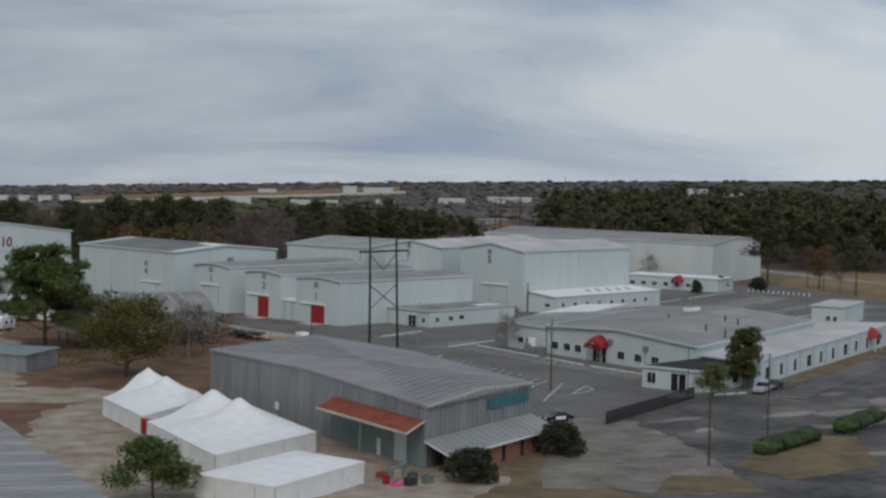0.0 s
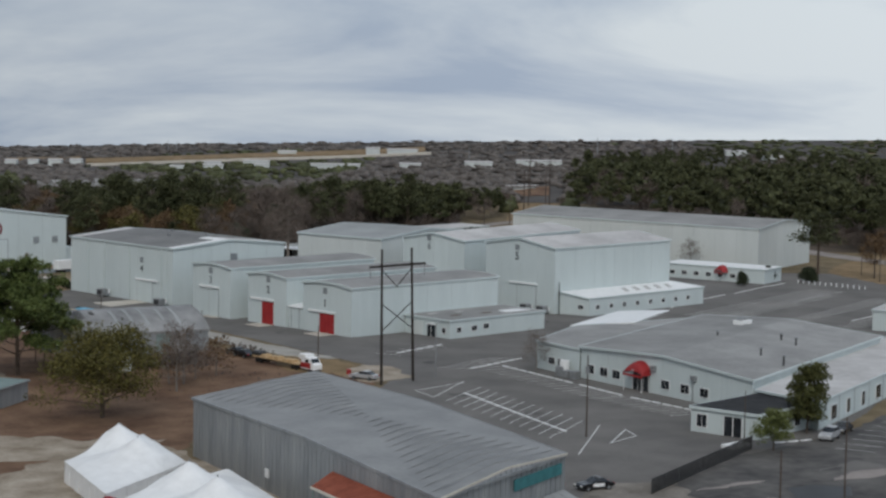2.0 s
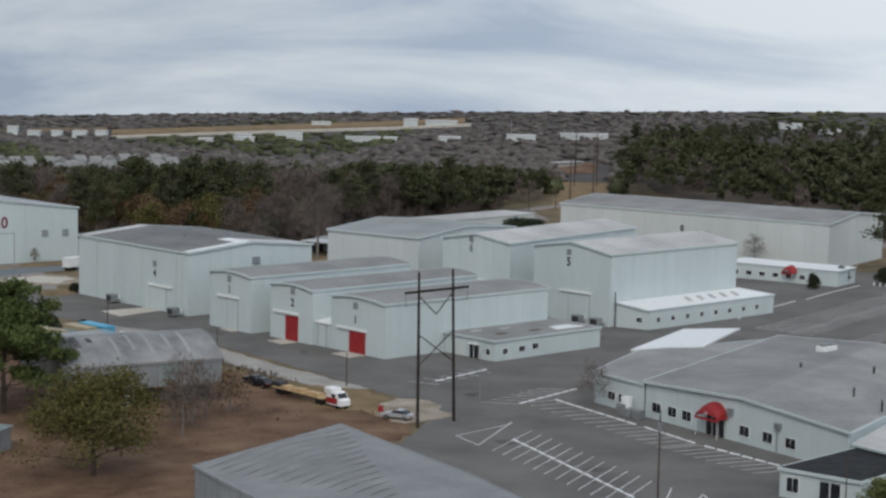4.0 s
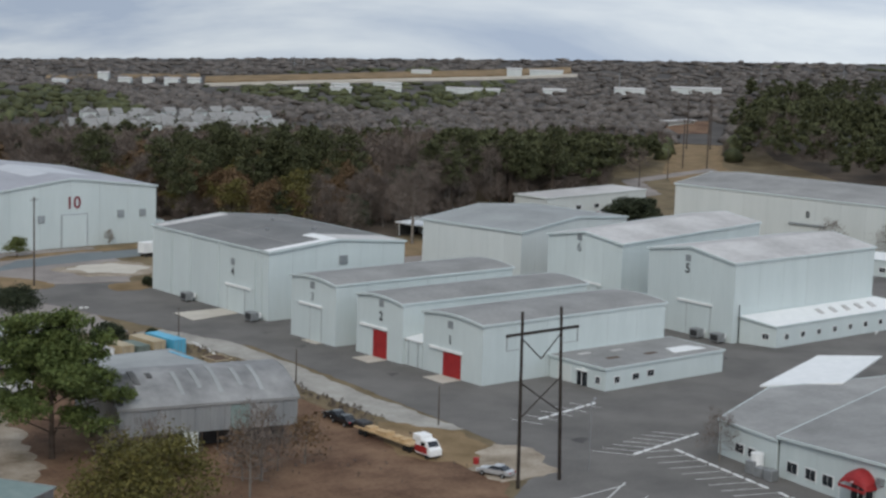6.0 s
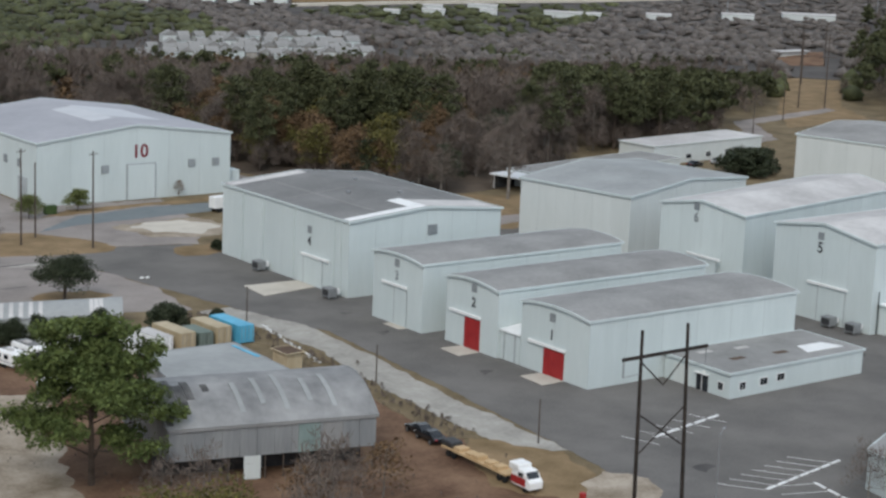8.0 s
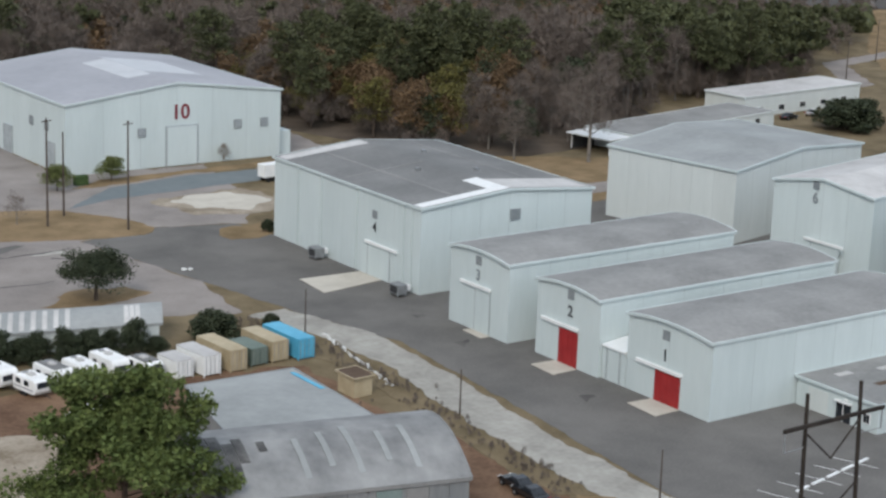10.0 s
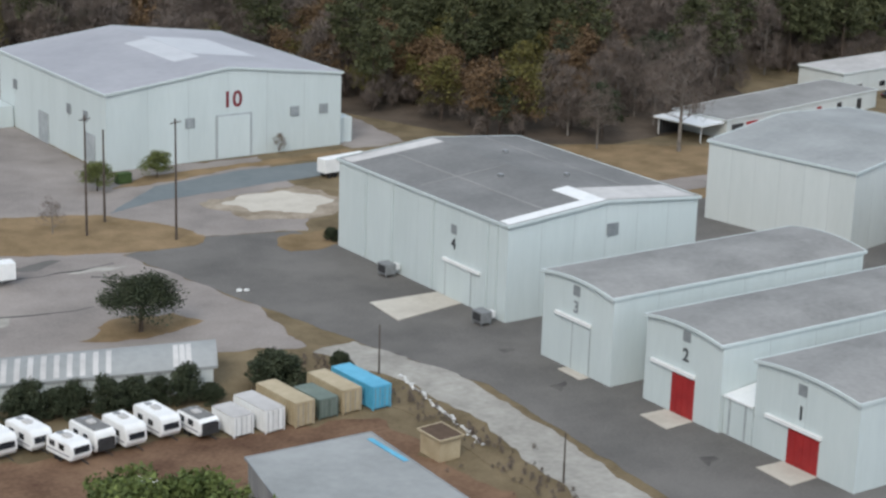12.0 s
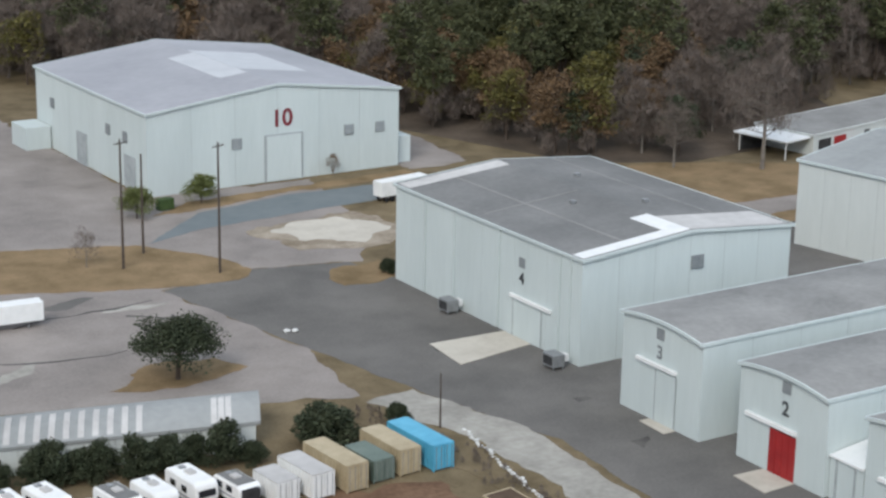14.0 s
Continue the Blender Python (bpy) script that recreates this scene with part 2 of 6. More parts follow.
def part(name, bm, material, parent=None, label="", kind=""):
    """One mesh, given in world metres, under its thing or part."""
    if parent is not None:
        bm.transform(BASE[parent].inverted())
    bmesh.ops.recalc_face_normals(bm, faces=bm.faces)
    me = bpy.data.meshes.new(name)
    bm.to_mesh(me)
    bm.free()
    me.materials.append(material)
    ob = new(name, me)
    if parent is not None:
        ob.parent = parent
        BASE[ob] = BASE[parent]
    return tagged(ob, label, kind=kind)


def hexa(bm, low, high):
    """A solid between two rings of points, of one order."""
    a, b = [bm.verts.new(p) for p in low], [bm.verts.new(p) for p in high]
    k = len(a)
    bm.faces.new(a[::-1])
    bm.faces.new(b)
    for i in range(k):
        j = (i + 1) % k
        bm.faces.new((a[i], a[j], b[j], b[i]))
    return bm


def box(x0, y0, z0, x1, y1, z1, bm=None, bevel=0.0):
    bm = bm or bmesh.new()
    hexa(bm, [(x0, y0, z0), (x1, y0, z0), (x1, y1, z0), (x0, y1, z0)], [(x0, y0, z1), (x1, y0, z1), (x1, y1, z1), (x0, y1, z1)])
    if bevel:
        bmesh.ops.bevel(bm, geom=bm.edges[:], offset=bevel, segments=1, affect="EDGES")
    return bm


def bar(p, q, r, bm=None, sides=6, r2=None):
    """A round bar from p to q."""
    bm = bm or bmesh.new()
    p, q = Vector(p), Vector(q)
    w = (q - p).normalized()
    u = w.cross(Vector((0.3, 0.5, 0.8))).normalized()
    v = w.cross(u)
    r2 = r if r2 is None else r2
    ring = [(math.cos(2 * math.pi * i / sides), math.sin(2 * math.pi * i / sides)) for i in range(sides)]
    return hexa(bm, [p + (u * c + v * s) * r for c, s in ring], [q + (u * c + v * s) * r2 for c, s in ring])


def beam(p, q, w, h, bm=None):
    """A flat beam between two points, w wide across and h high, its top on the line."""
    bm = bm or bmesh.new()
    p, q = Vector(p), Vector(q)
    d = (q - p).normalized()
    n = Vector((-d.y, d.x, 0)).normalized() * w / 2
    dz = Vector((0, 0, h))
    return hexa(bm, [p - n - dz, q - n - dz, q + n - dz, p + n - dz], [p - n, q - n, q + n, p + n])


def slab(points, z, depth=0.3, bm=None):
    bm = bm or bmesh.new()
    return hexa(bm, [(x, y, z - depth) for x, y in points], [(x, y, z) for x, y in points])


def wavy(points, step=4.0, jitter=0.7):
    """A footprint with an uneven edge."""
    out = []
    for i, p in enumerate(points):
        q = points[(i + 1) % len(points)]
        k = max(1, int(math.dist(p, q) / step))
        for j in range(k):
            f = j / k
            x, y = p[0] + (q[0] - p[0]) * f, p[1] + (q[1] - p[1]) * f
            n1, n2 = [noise.noise((x * 0.23, y * 0.23, s)) * 2 * jitter + noise.noise((x * 0.9, y * 0.9, s)) * min(jitter, 0.55) for s in (1.7, 9.1)]
            out.append((x + n1, y + n2))
    return out


def lerp2(p, q, f):
    return (p[0] + (q[0] - p[0]) * f, p[1] + (q[1] - p[1]) * f)


def words(body, size, at, rx, rz, material, parent, name="number"):
    """Raised characters in the built-in font."""
    cu = bpy.data.curves.new(name, "FONT")
    cu.body, cu.size, cu.extrude, cu.align_x, cu.align_y, cu.offset = body, size, 0.03, "CENTER", "CENTER", size * 0.02
    tmp = bpy.data.objects.new(name, cu)
    scene.collection.objects.link(tmp)
    me = bpy.data.meshes.new_from_object(tmp.evaluated_get(bpy.context.evaluated_depsgraph_get()))
    bpy.data.objects.remove(tmp)
    bm = bmesh.new()
    bm.from_mesh(me)
    bm.transform(pose(*at, rx, 0, rz))
    return part(name, bm, material, parent)


def shed(name, label, quad, h, rise, ridge="ad", wall="wall", roof="roof", seam=7.5, over=0.35, trim="wall", category="warehouse", group="", arch=False, z0=0.0, joints=True):
    """A hall over a four-cornered footprint a, b, c, d: wall panels with joints, roof slopes, edge trim.
    ridge "ad": the gables stand over a-b and c-d; "ab": over b-c and d-a. arch: a low curved roof."""
    a, b, c, d = quad
    mid = (sum(p[0] for p in quad) / 4, sum(p[1] for p in quad) / 4)
    root = thing(name, (*mid, 0), label, category, group)

    def lift(f):
        return rise * ((1 - (2 * f - 1) ** 2) if arch else (1 - abs(2 * f - 1)))

    for k, (p, q) in enumerate(((a, b), (b, c), (c, d), (d, a))):
        gable = k in ((0, 2) if ridge == "ad" else (1, 3))
        length = math.dist(p, q)
        n = max(2, round(length / seam))
        n += n % 2
        d2 = Vector((q[0] - p[0], q[1] - p[1])) / length
        inn = Vector((-d2.y, d2.x))
        if inn.dot(Vector((mid[0] - p[0], mid[1] - p[1]))) < 0:
            inn = -inn
        for i in range(n):
            f0, f1 = i / n + 0.03 / length, (i + 1) / n - 0.03 / length
            ring = [(*lerp2(p, q, f0), z0), (*lerp2(p, q, f1), z0)]
            for g in range(5):
                f = f1 + (f0 - f1) * g / 4
                ring.append((*lerp2(p, q, f), h + (lift(f) if gable else 0) - 0.02))
            back = [(x + inn.x * 0.25, y + inn.y * 0.25, z) for x, y, z in ring]
            part("wall_panel", hexa(bmesh.new(), ring, back), M[wall], root)
        for i in range(n + 1) if joints else ():
            f = min(max(i / n, 0.08 / length), 1 - 0.08 / length)
            u = Vector(lerp2(p, q, f))
            t = h + (lift(f) if gable else 0) - 0.1
            lo = [(*(u + d2 * s * 0.045 + inn * w), z0) for s, w in ((-1, 0.02), (1, 0.02), (1, 0.3), (-1, 0.3))]
            part("joint_strip", hexa(bmesh.new(), lo, [(x, y, t) for x, y, _ in lo]), M["seam"], root)
    if ridge == "ab":
        a, b, c, d = b, c, d, a
    grow = [Vector((p[0] - mid[0], p[1] - mid[1])) for p in (a, b, c, d)]
    A, B, C, D = [Vector(mid) + g + g.normalized() * over * 1.4 for g in grow]
    steps = 10 if arch else 2
    rim = [(A.lerp(B, i / steps), D.lerp(C, i / steps), h + lift(i / steps)) for i in range(steps + 1)]
    halves = (range(0, steps // 2), range(steps // 2, steps))
    for half in halves:
        run = [*half, half[-1] + 1]
        ends = [[(*rim[i][e], rim[i][2]) for i in run] + [(*rim[i][e], rim[i][2] + 0.22) for i in run[::-1]] for e in (0, 1)]
        bm = hexa(bmesh.new(), *ends)
        part("roof_slope", bm, M[roof], root)
    for e in (0, steps):
        part("edge_trim", beam((*rim[e][0], rim[e][2] + 0.27), (*rim[e][1], rim[e][2] + 0.27), 0.22, 0.42), M[trim], root)
    for side in (0, 1):
        along = (rim[0][1] - rim[0][0]).normalized() * 0.11
        ends = [[(*(r[side] + along * w), r[2] - 0.15) for r in rim] + [(*(r[side] + along * w), r[2] + 0.27) for r in rim[::-1]] for w in (-1, 1)]
        bm = hexa(bmesh.new(), *ends)
        part("edge_trim", bm, M[trim], root)
    return root


def blob(bm, at, r, seed, squash=0.8):
    """An uneven clump."""
    g = bmesh.ops.create_icosphere(bm, subdivisions=2, radius=1.0)
    for v in g["verts"]:
        k = 1 + 0.45 * noise.noise(v.co * 1.7 + Vector((seed, seed * 2.3, 0)))
        v.co = Vector((v.co.x * r * k, v.co.y * r * k, v.co.z * r * k * squash)) + Vector(at)


# ---- ground ----
def sheet(name, points, material, z, label, category="ground", jitter=0.6, kind="structure"):
    ob = part(name, slab(wavy(points, 1.1, jitter) if jitter else points, z, 0.25), M[material])
    return tagged(ob, label, category, kind=kind)


def land_z(x, y):
    """Height of the land: flat, rising gently to a far swell, then falling away behind it."""
    r = math.hypot(x + 338, y + 380)
    crest = min(30.0, max(4.0, 11 + (58.6 - math.degrees(math.atan2(y + 380, x + 338))) * 0.64))
    return crest * min(1.0, max(0.0, (r - 1080) / 320)) if r < 1400 else crest - (r - 1400) * 0.2


g_bm, g_rows = bmesh.new(), []
for r in (20, 120, 250, 400, 600, 800, 1000, 1080, 1160, 1240, 1320, 1400, 1480, 1800, 2600, 4500):
    ring = [(-338 + r * math.cos(2 * math.pi * k / 144), -380 + r * math.sin(2 * math.pi * k / 144)) for k in range(144)]
    g_rows.append([g_bm.verts.new((x, y, land_z(x, y))) for x, y in ring])
g_bm.faces.new(g_rows[0])
for r0, r1 in zip(g_rows, g_rows[1:]):
    for k in range(144):
        g_bm.faces.new((r0[k], r0[(k + 1) % 144], r1[(k + 1) % 144], r1[k]))
tagged(part("ground", g_bm, M["grass"]), "dry brown winter grass and leaf litter over flat land", "ground", kind="structure")

LOT = [(-100, -160), (-78, -84), (-60, -72), (-36, -56), (-26, -34), (-20, 15), (-16.5, 52), (-22, 74), (-27, 100), (-33, 134), (-20, 139), (0, 134), (2, 121), (40, 121), (72, 118), (150, 125), (196, 60), (240, 20), (200, -60), (90, -108), (-14, -150), (-70, -156)]
sheet("pavement", LOT, "asphalt", 0.03, "dark grey asphalt yard between the white stages", "asphalt yard", 0.3)
OLD = [(-31, 79), (-27, 100), (-33, 134), (-20, 139), (2, 134), (14, 150), (22, 186), (-11.6, 190), (-11.6, 290), (-140, 300), (-140, 96), (-76, 97), (-46, 84)]
sheet("old_pavement", OLD, "asphalt_old", 0.022, "bleached pinkish old asphalt yard with cracks", "asphalt yard", 0.8)
sheet("old_pavement", [(43.2, 184), (57, 184), (60, 214), (50, 264), (43.2, 264)], "asphalt_old", 0.022, "bleached asphalt lane between the far stage and the wood", "asphalt yard", 0.8)
sheet("side_road", [(-24, 160), (-12, 164), (12, 166), (46, 168), (46, 176), (12, 178), (-8, 174)], "blue_asphalt", 0.05, "bluish asphalt access road", "road", 0.2)
sheet("grass_island", [(-62, 148), (-44, 140), (-33, 135.5), (-20, 133.5), (-15.5, 138), (-18, 148), (-26, 160), (-48, 168), (-68, 164)], "tan_grass", 0.09, "tan dormant grass island in the old yard", "grass", 0.5)
sheet("gravel_island", [(-7, 158.5), (17, 162), (20, 146), (10, 139), (-3, 145)], "sand", 0.08, "pale bare gravel patch beside the road", "gravel", 1.2)
sheet("gravel_island", [(-3, 156), (6, 160), (15, 158), (17, 149), (9, 143), (0, 148)], "pale_concrete", 0.088, "pale bare gravel at the patch's middle", "gravel", 1.4)
sheet("grass_patch", [(-8, 128), (-4, 132), (5, 132), (6, 125), (1, 122.6), (-7, 122)], "tan_grass", 0.07, "small tan grass patch at the stage corner", "grass", 0.6)
sheet("verge", [(-16, 176), (-6, 182), (42, 184), (44, 179), (14, 180), (-8, 175.5)], "tan_grass", 0.045, "brown grass verge in front of the far stage", "grass", 0.5)
sheet("back_lawn", [(70, 168), (92, 164), (118, 148), (122, 132), (92, 116), (62, 119), (64, 140)], "tan_grass", 0.06, "tan dormant lawn below the wood", "grass", 0.8)
sheet("back_road", [(60, 128), (80, 132), (110, 130), (130, 128), (130, 122), (100, 124), (64, 121)], "asphalt_old", 0.09, "pale service road behind the stages", "road", 0.3)
sheet("concrete_apron", [(-33, -24), (-30.5, 14), (-25.5, 44), (-26.5, 60), (-31, 76), (-23, 77.5), (-17.5, 56), (-19.5, 34), (-23, 8), (-25, -26)], "concrete", 0.045, "weathered concrete verge along the yard", "concrete", 0.5)
sheet("weedy_strip", [(-38, -12), (-35, 15), (-32, 45), (-36, 74), (-31, 76), (-26, 58), (-26, 44), (-31, 14), (-33, -16)], "grass", 0.06, "weedy grass strip behind the yard kerb", "grass", 0.8)
sheet("straw_yard", [(-185, -115), (-140, -100), (-104, -84), (-92, -78), (-66, -74), (-48, -64), (-36, -50), (-36, -12), (-38, 50), (-80, 58), (-120, 60), (-190, 20)], "litter", 0.02, "reddish pine straw and bare earth yard", "earth", 1.5)
sheet("sand_track", [(-172, -64), (-148, -76), (-124, -90), (-112, -82), (-134, -60), (-120, -34), (-104, -26), (-112, -18), (-150, -20), (-180, -30)], "sand", 0.05, "pale sandy track beside the tents", "sand", 1.5)
sheet("sand_lot", [(-182, -132), (-150, -90), (-128, -80), (-114, -84), (-134, -190), (-166, -204), (-196, -196)], "sand", 0.06, "sandy earth under the tents", "sand", 1.2)
sheet("sand_track", [(-84, 40), (-80, 36), (-88, 22), (-92, 6), (-99, -12), (-108, -22), (-118, -14), (-112, 8), (-104, 30), (-96, 44)], "sand", 0.055, "pale sandy track between the barn and the caravans", "sand", 1.5)
sheet("sandy_corner", [(-40, -46), (-28, -36), (-24, -43), (-30, -56), (-42, -56)], "sand", 0.07, "washed-out pale sand at the yard corner", "sand", 1.2)
sheet("tan_corner", [(-46, -34), (-35, -14), (-26, -27), (-31, -40), (-40, -46)], "tan_grass", 0.055, "tan grass corner by the parked truck", "grass", 1.0)
sheet("front_lot", [(-128, -196), (-88, -160), (-56, -152), (-14, -151), (40, -136), (96, -116), (120, -160), (20, -235), (-70, -262), (-130, -240)], "asphalt_wet", 0.04, "damp patched asphalt forecourt", "asphalt yard", 0.6)
sheet("dusty_drive", [(-134, -196), (-100, -166), (-90, -156), (-80, -152), (-70, -158), (-80, -176), (-92, -194), (-104, -208), (-120, -216)], "dusty", 0.07, "dusty broken concrete drive", "concrete", 1.0)
sheet("grass_bed", [(-98, -203), (-100, -216), (-78, -217), (-56, -198), (-60, -192), (-74, -193)], "grass", 0.12, "brown grass bed with a kerb", "grass", 0.3)
sheet("grass_bed", [(-126, -210), (-112, -202), (-104, -208), (-112, -220)], "grass", 0.12, "small brown grass bed by the drive", "grass", 0.3)
sheet("far_clearing", [(288, 222), (316, 254), (380, 310), (436, 362), (452, 380), (478, 366), (420, 316), (356, 258), (335, 225)], "tan_grass", 0.05, "tan cleared strip through the woods", "grass", 0.5)
sheet("path", [(200, 184), (262, 203), (284, 234), (345, 250), (345, 256), (280, 241), (256, 210), (200, 191)], "asphalt_old", 0.08, "pale lane behind the far sheds", "road", 0.5)

sheet("wood_floor", [(-170, 400), (-30, 362), (30, 300), (52, 240), (76, 172), (96, 162), (150, 167), (190, 250), (290, 300), (440, 420), (560, 560), (640, 640), (300, 840), (-300, 840)], "leaf_floor", 0.015, "dark leaf litter floor of the wood", "leaf litter", 0)
sheet("wood_floor", [(400, 268), (330, 150), (300, 85), (340, 20), (460, -60), (640, 40), (800, 420), (700, 560), (600, 480)], "leaf_floor", 0.015, "dark leaf litter floor of the wood", "leaf litter", 0)


def strip(name, line, wide, up, material, label, category):
    """A band of ground that follows the far swell: line of points, width outwards."""
    bm, rows = bmesh.new(), []
    for p, q in zip(line, line[1:]):
        for k in range(6):
            x, y = lerp2(p, q, k / 5)
            d = Vector((x + 338, y + 380)).normalized()
            row = [(x + d.x * w, y + d.y * w) for w in (0, min(40, wide / 3), wide * 0.86)]
            rows.append([bm.verts.new((u, v, land_z(u, v) + up)) for u, v in row] + [bm.verts.new((u, v, land_z(u, v) - 1)) for u, v in row[::-1]])
    for a, b in zip(rows, rows[1:]):
        for k in range(6):
            bm.faces.new((a[k], b[k], b[(k + 1) % 6], a[(k + 1) % 6]))
    return tagged(part(name, bm, M[material]), label, category, kind="structure")


M["far_floor"] = surface("far_wood_floor", (0.060, 0.055, 0.052), (0.105, 0.096, 0.090), 0.03, 0.95, 0, 0.2, 4)
strip("far_wood_floor", [(-338 + 1040 * math.cos(math.radians(a)), -380 + 1040 * math.sin(math.radians(a))) for a in range(4, 90, 3)], 420, 0.3, "far_floor", "grey-brown winter scrub on the far swell of land", "scrub")
strip("far_runway", [(350, 642), (405, 628), (451, 612), (516, 584), (567, 567)], 5, 1.6, "pale_concrete", "pale concrete runway on the far plain", "runway")
strip("far_field", [(360, 658), (412, 640), (458, 625), (524, 598), (574, 580)], 34, 1.2, "tan_grass", "pale tan airfield grass on the far plain", "grass")
strip("far_field", [(290, 716), (330, 700), (372, 682)], 20, 1.2, "tan_grass", "tan field beyond the far sheds", "grass")
strip("brick_yard", [(441, 377), (450, 370), (462, 363)], 46, 0.5, "litter", "reddish cleared earth beyond the wood", "earth")


M["puddle"] = surface("wet_patch", (0.012, 0.012, 0.013), (0.03, 0.03, 0.031), 0.3, 0.55, 0, 0.02)
sheet("wet_patch", [(-66, -178), (-62, -173), (-55, -173), (-51, -178), (-56, -182), (-63, -181)], "puddle", 0.048, "dark wet patch with standing water on the forecourt", "puddle", 0.9)
for k, (x, y, w, h) in enumerate(((-78, -182, 10, 5), (-46, -174, 14, 6), (-22, -178, 12, 7), (-94, -184, 8, 6), (4, -166, 16, 6))):
    sheet("asphalt_patch", [(x, y), (x + w, y + 2), (x + w - 1, y + h + 2), (x - 1, y + h)], "asphalt", 0.052, "patched repair in the damp forecourt", "repair patch", 0.8)
# dust, stains and repairs over the forecourt and the bleached yard
rp = random.Random(31)
for k in range(46):
    yard = k % 2
    x, y = (rp.uniform(-110, -34), rp.uniform(104, 175)) if yard else (rp.uniform(-108, 10), rp.uniform(-212, -162))
    w, h, a = rp.uniform(2.5, 9), rp.uniform(1.2, 3.2), rp.uniform(-0.5, 0.5)
    ring = [(x + w * math.cos(u) * rp.uniform(0.6, 1) * math.cos(a) - h * math.sin(u) * math.sin(a), y + w * math.cos(u) * math.sin(a) + h * math.sin(u) * rp.uniform(0.6, 1) * math.cos(a)) for u in (i * math.pi / 5 for i in range(10))]
    sheet("ground_stain", ring, ("concrete" if k % 3 else "asphalt") if yard else ("dusty", "asphalt_wet", "asphalt_old")[k // 2 % 3], (0.0235 if yard else 0.054) + k * 0.0004, "pale worn patch in the bleached yard" if yard else "dusty worn patch on the damp forecourt", "stain", 0.5)
# long cracks in the bleached yard
rc = random.Random(12)
for k, (x, y, a, n) in enumerate(((-75, 118, -20, 9), (-60, 128, 10, 8), (-92, 150, -35, 9), (-45, 108, 60, 6), (-80, 180, 5, 12), (-60, 210, 80, 10), (-100, 128, 30, 8), (-34, 112, 95, 6), (-90, 230, 20, 12))):
    left_edge, right_edge = [], []
    a = math.radians(a)
    for i in range(n):
        w = 0.10 + 0.35 * rc.random()
        left_edge.append((x - math.sin(a) * w, y + math.cos(a) * w))
        right_edge.append((x + math.sin(a) * w, y - math.cos(a) * w))
        a += rc.uniform(-0.45, 0.45)
        x, y = x + math.cos(a) * 3.4, y + math.sin(a) * 3.4
    sheet("crack", left_edge + right_edge[::-1], "asphalt_wet", 0.046, "dark weedy crack in the bleached yard", "crack", 0)
# stains on the stage yard
for x, y, w in ((-10, 45, 3), (-9, 14, 2.5), (-12, 88, 3.5), (-6, 62, 2), (52, 16, 3), (58, -10, 4), (-14, -44, 3), (-40, -80, 4), (-44, -104, 3.5), (40, 60, 3)):
    sheet("oil_stain", [(x, y), (x + w, y + 0.5), (x + w * 1.1, y + w * 0.8), (x + 0.3, y + w)], "asphalt_wet", 0.036, "dark stain on the asphalt", "stain", 0.7)

sheet("side_field", [(208, -62), (214, -20), (236, 26), (262, 40), (330, 60), (330, -60), (260, -110)], "tan_grass", 0.06, "tan grass field beyond the far car park", "grass", 0.6)
sheet("side_street", [(250, -120), (262, -40), (282, 40), (300, 100), (312, 100), (293, 40), (274, -42), (264, -120)], "asphalt_old", 0.1, "pale street beyond the far car park", "road", 0.3)


# ---- the white stages ----
def front_bits(root, x, digit, digit_at, badge_z, door, rail, red=True, size=2.5):
    """On a front that faces -x: door (y0, y1, top), sliding rail cover (y0, y1, z), number at (y, z) and the plain grey badge above it."""
    d0, d1, top = door
    if red:
        dr = part("door", box(x - 0.12, d0, 0.05, x + 0.05, d1, top), M["red"], root, "red sliding door")
        for k in range(1, 4):
            yy = d0 + (d1 - d0) * k / 4
            part("door_rib", box(x - 0.17, yy - 0.04, 0.1, x - 0.11, yy + 0.04, top - 0.1), M["red"], dr)
    else:
        dr = part("door", box(x - 0.12, d0, 0.05, x + 0.05, d1, top), M["wall"], root, "pale sliding door")
        part("door_edge", box(x - 0.16, d0 - 0.1, 0.05, x - 0.1, d0 + 0.06, top), M["seam"], dr)
        part("door_edge", box(x - 0.16, d1 - 0.06, 0.05, x - 0.1, d1 + 0.1, top), M["seam"], dr)
    part("door_rail", box(x - 0.5, rail[0], rail[2] - 0.25, x - 0.02, rail[1], rail[2] + 0.2), M["white"], root, "white sliding door rail cover")
    y, z = digit_at
    words(digit, size, (x - 0.06, y, z), 90, -90, M["ink_grey"] if digit in "36" else M["ink"], root)
    part("badge", box(x - 0.07, y - 0.75, badge_z - 0.75, x - 0.01, y + 0.75, badge_z + 0.75), M["ink_grey"], root, "grey painted badge")


s1 = shed("stage_building", "white sound stage with red sliding door and grey roof", [(-0.2, -1.9), (-0.2, 16.2), (49.8, 16.2), (49.8, -1.9)], 11.7, 0.8, group="stages", seam=9, arch=True)
front_bits(s1, -0.2, "1", (7.9, 7.3), 10.4, (4.4, 9.8, 4.85), (4.0, 13.8, 5.3))
s2 = shed("stage_building", "white sound stage with red sliding door and grey roof", [(-0.9, 21.9), (-0.9, 37.2), (50, 37.2), (50, 21.9)], 12.1, 0.8, group="stages", seam=9, arch=True)
front_bits(s2, -0.9, "2", (29.0, 8.7), 11.4, (26.9, 31.4, 5.7), (26.8, 35.6, 6.3))
s3 = shed("stage_building", "white sound stage with pale sliding door and grey roof", [(-2.2, 42.8), (-2.2, 58.8), (47, 58.8), (47, 42.8)], 12.9, 0.8, group="stages", seam=9, arch=True)
front_bits(s3, -2.2, "3", (51.1, 9.4), 11.9, (47.6, 51.6, 7.2), (47.5, 55.5, 7.7), red=False)
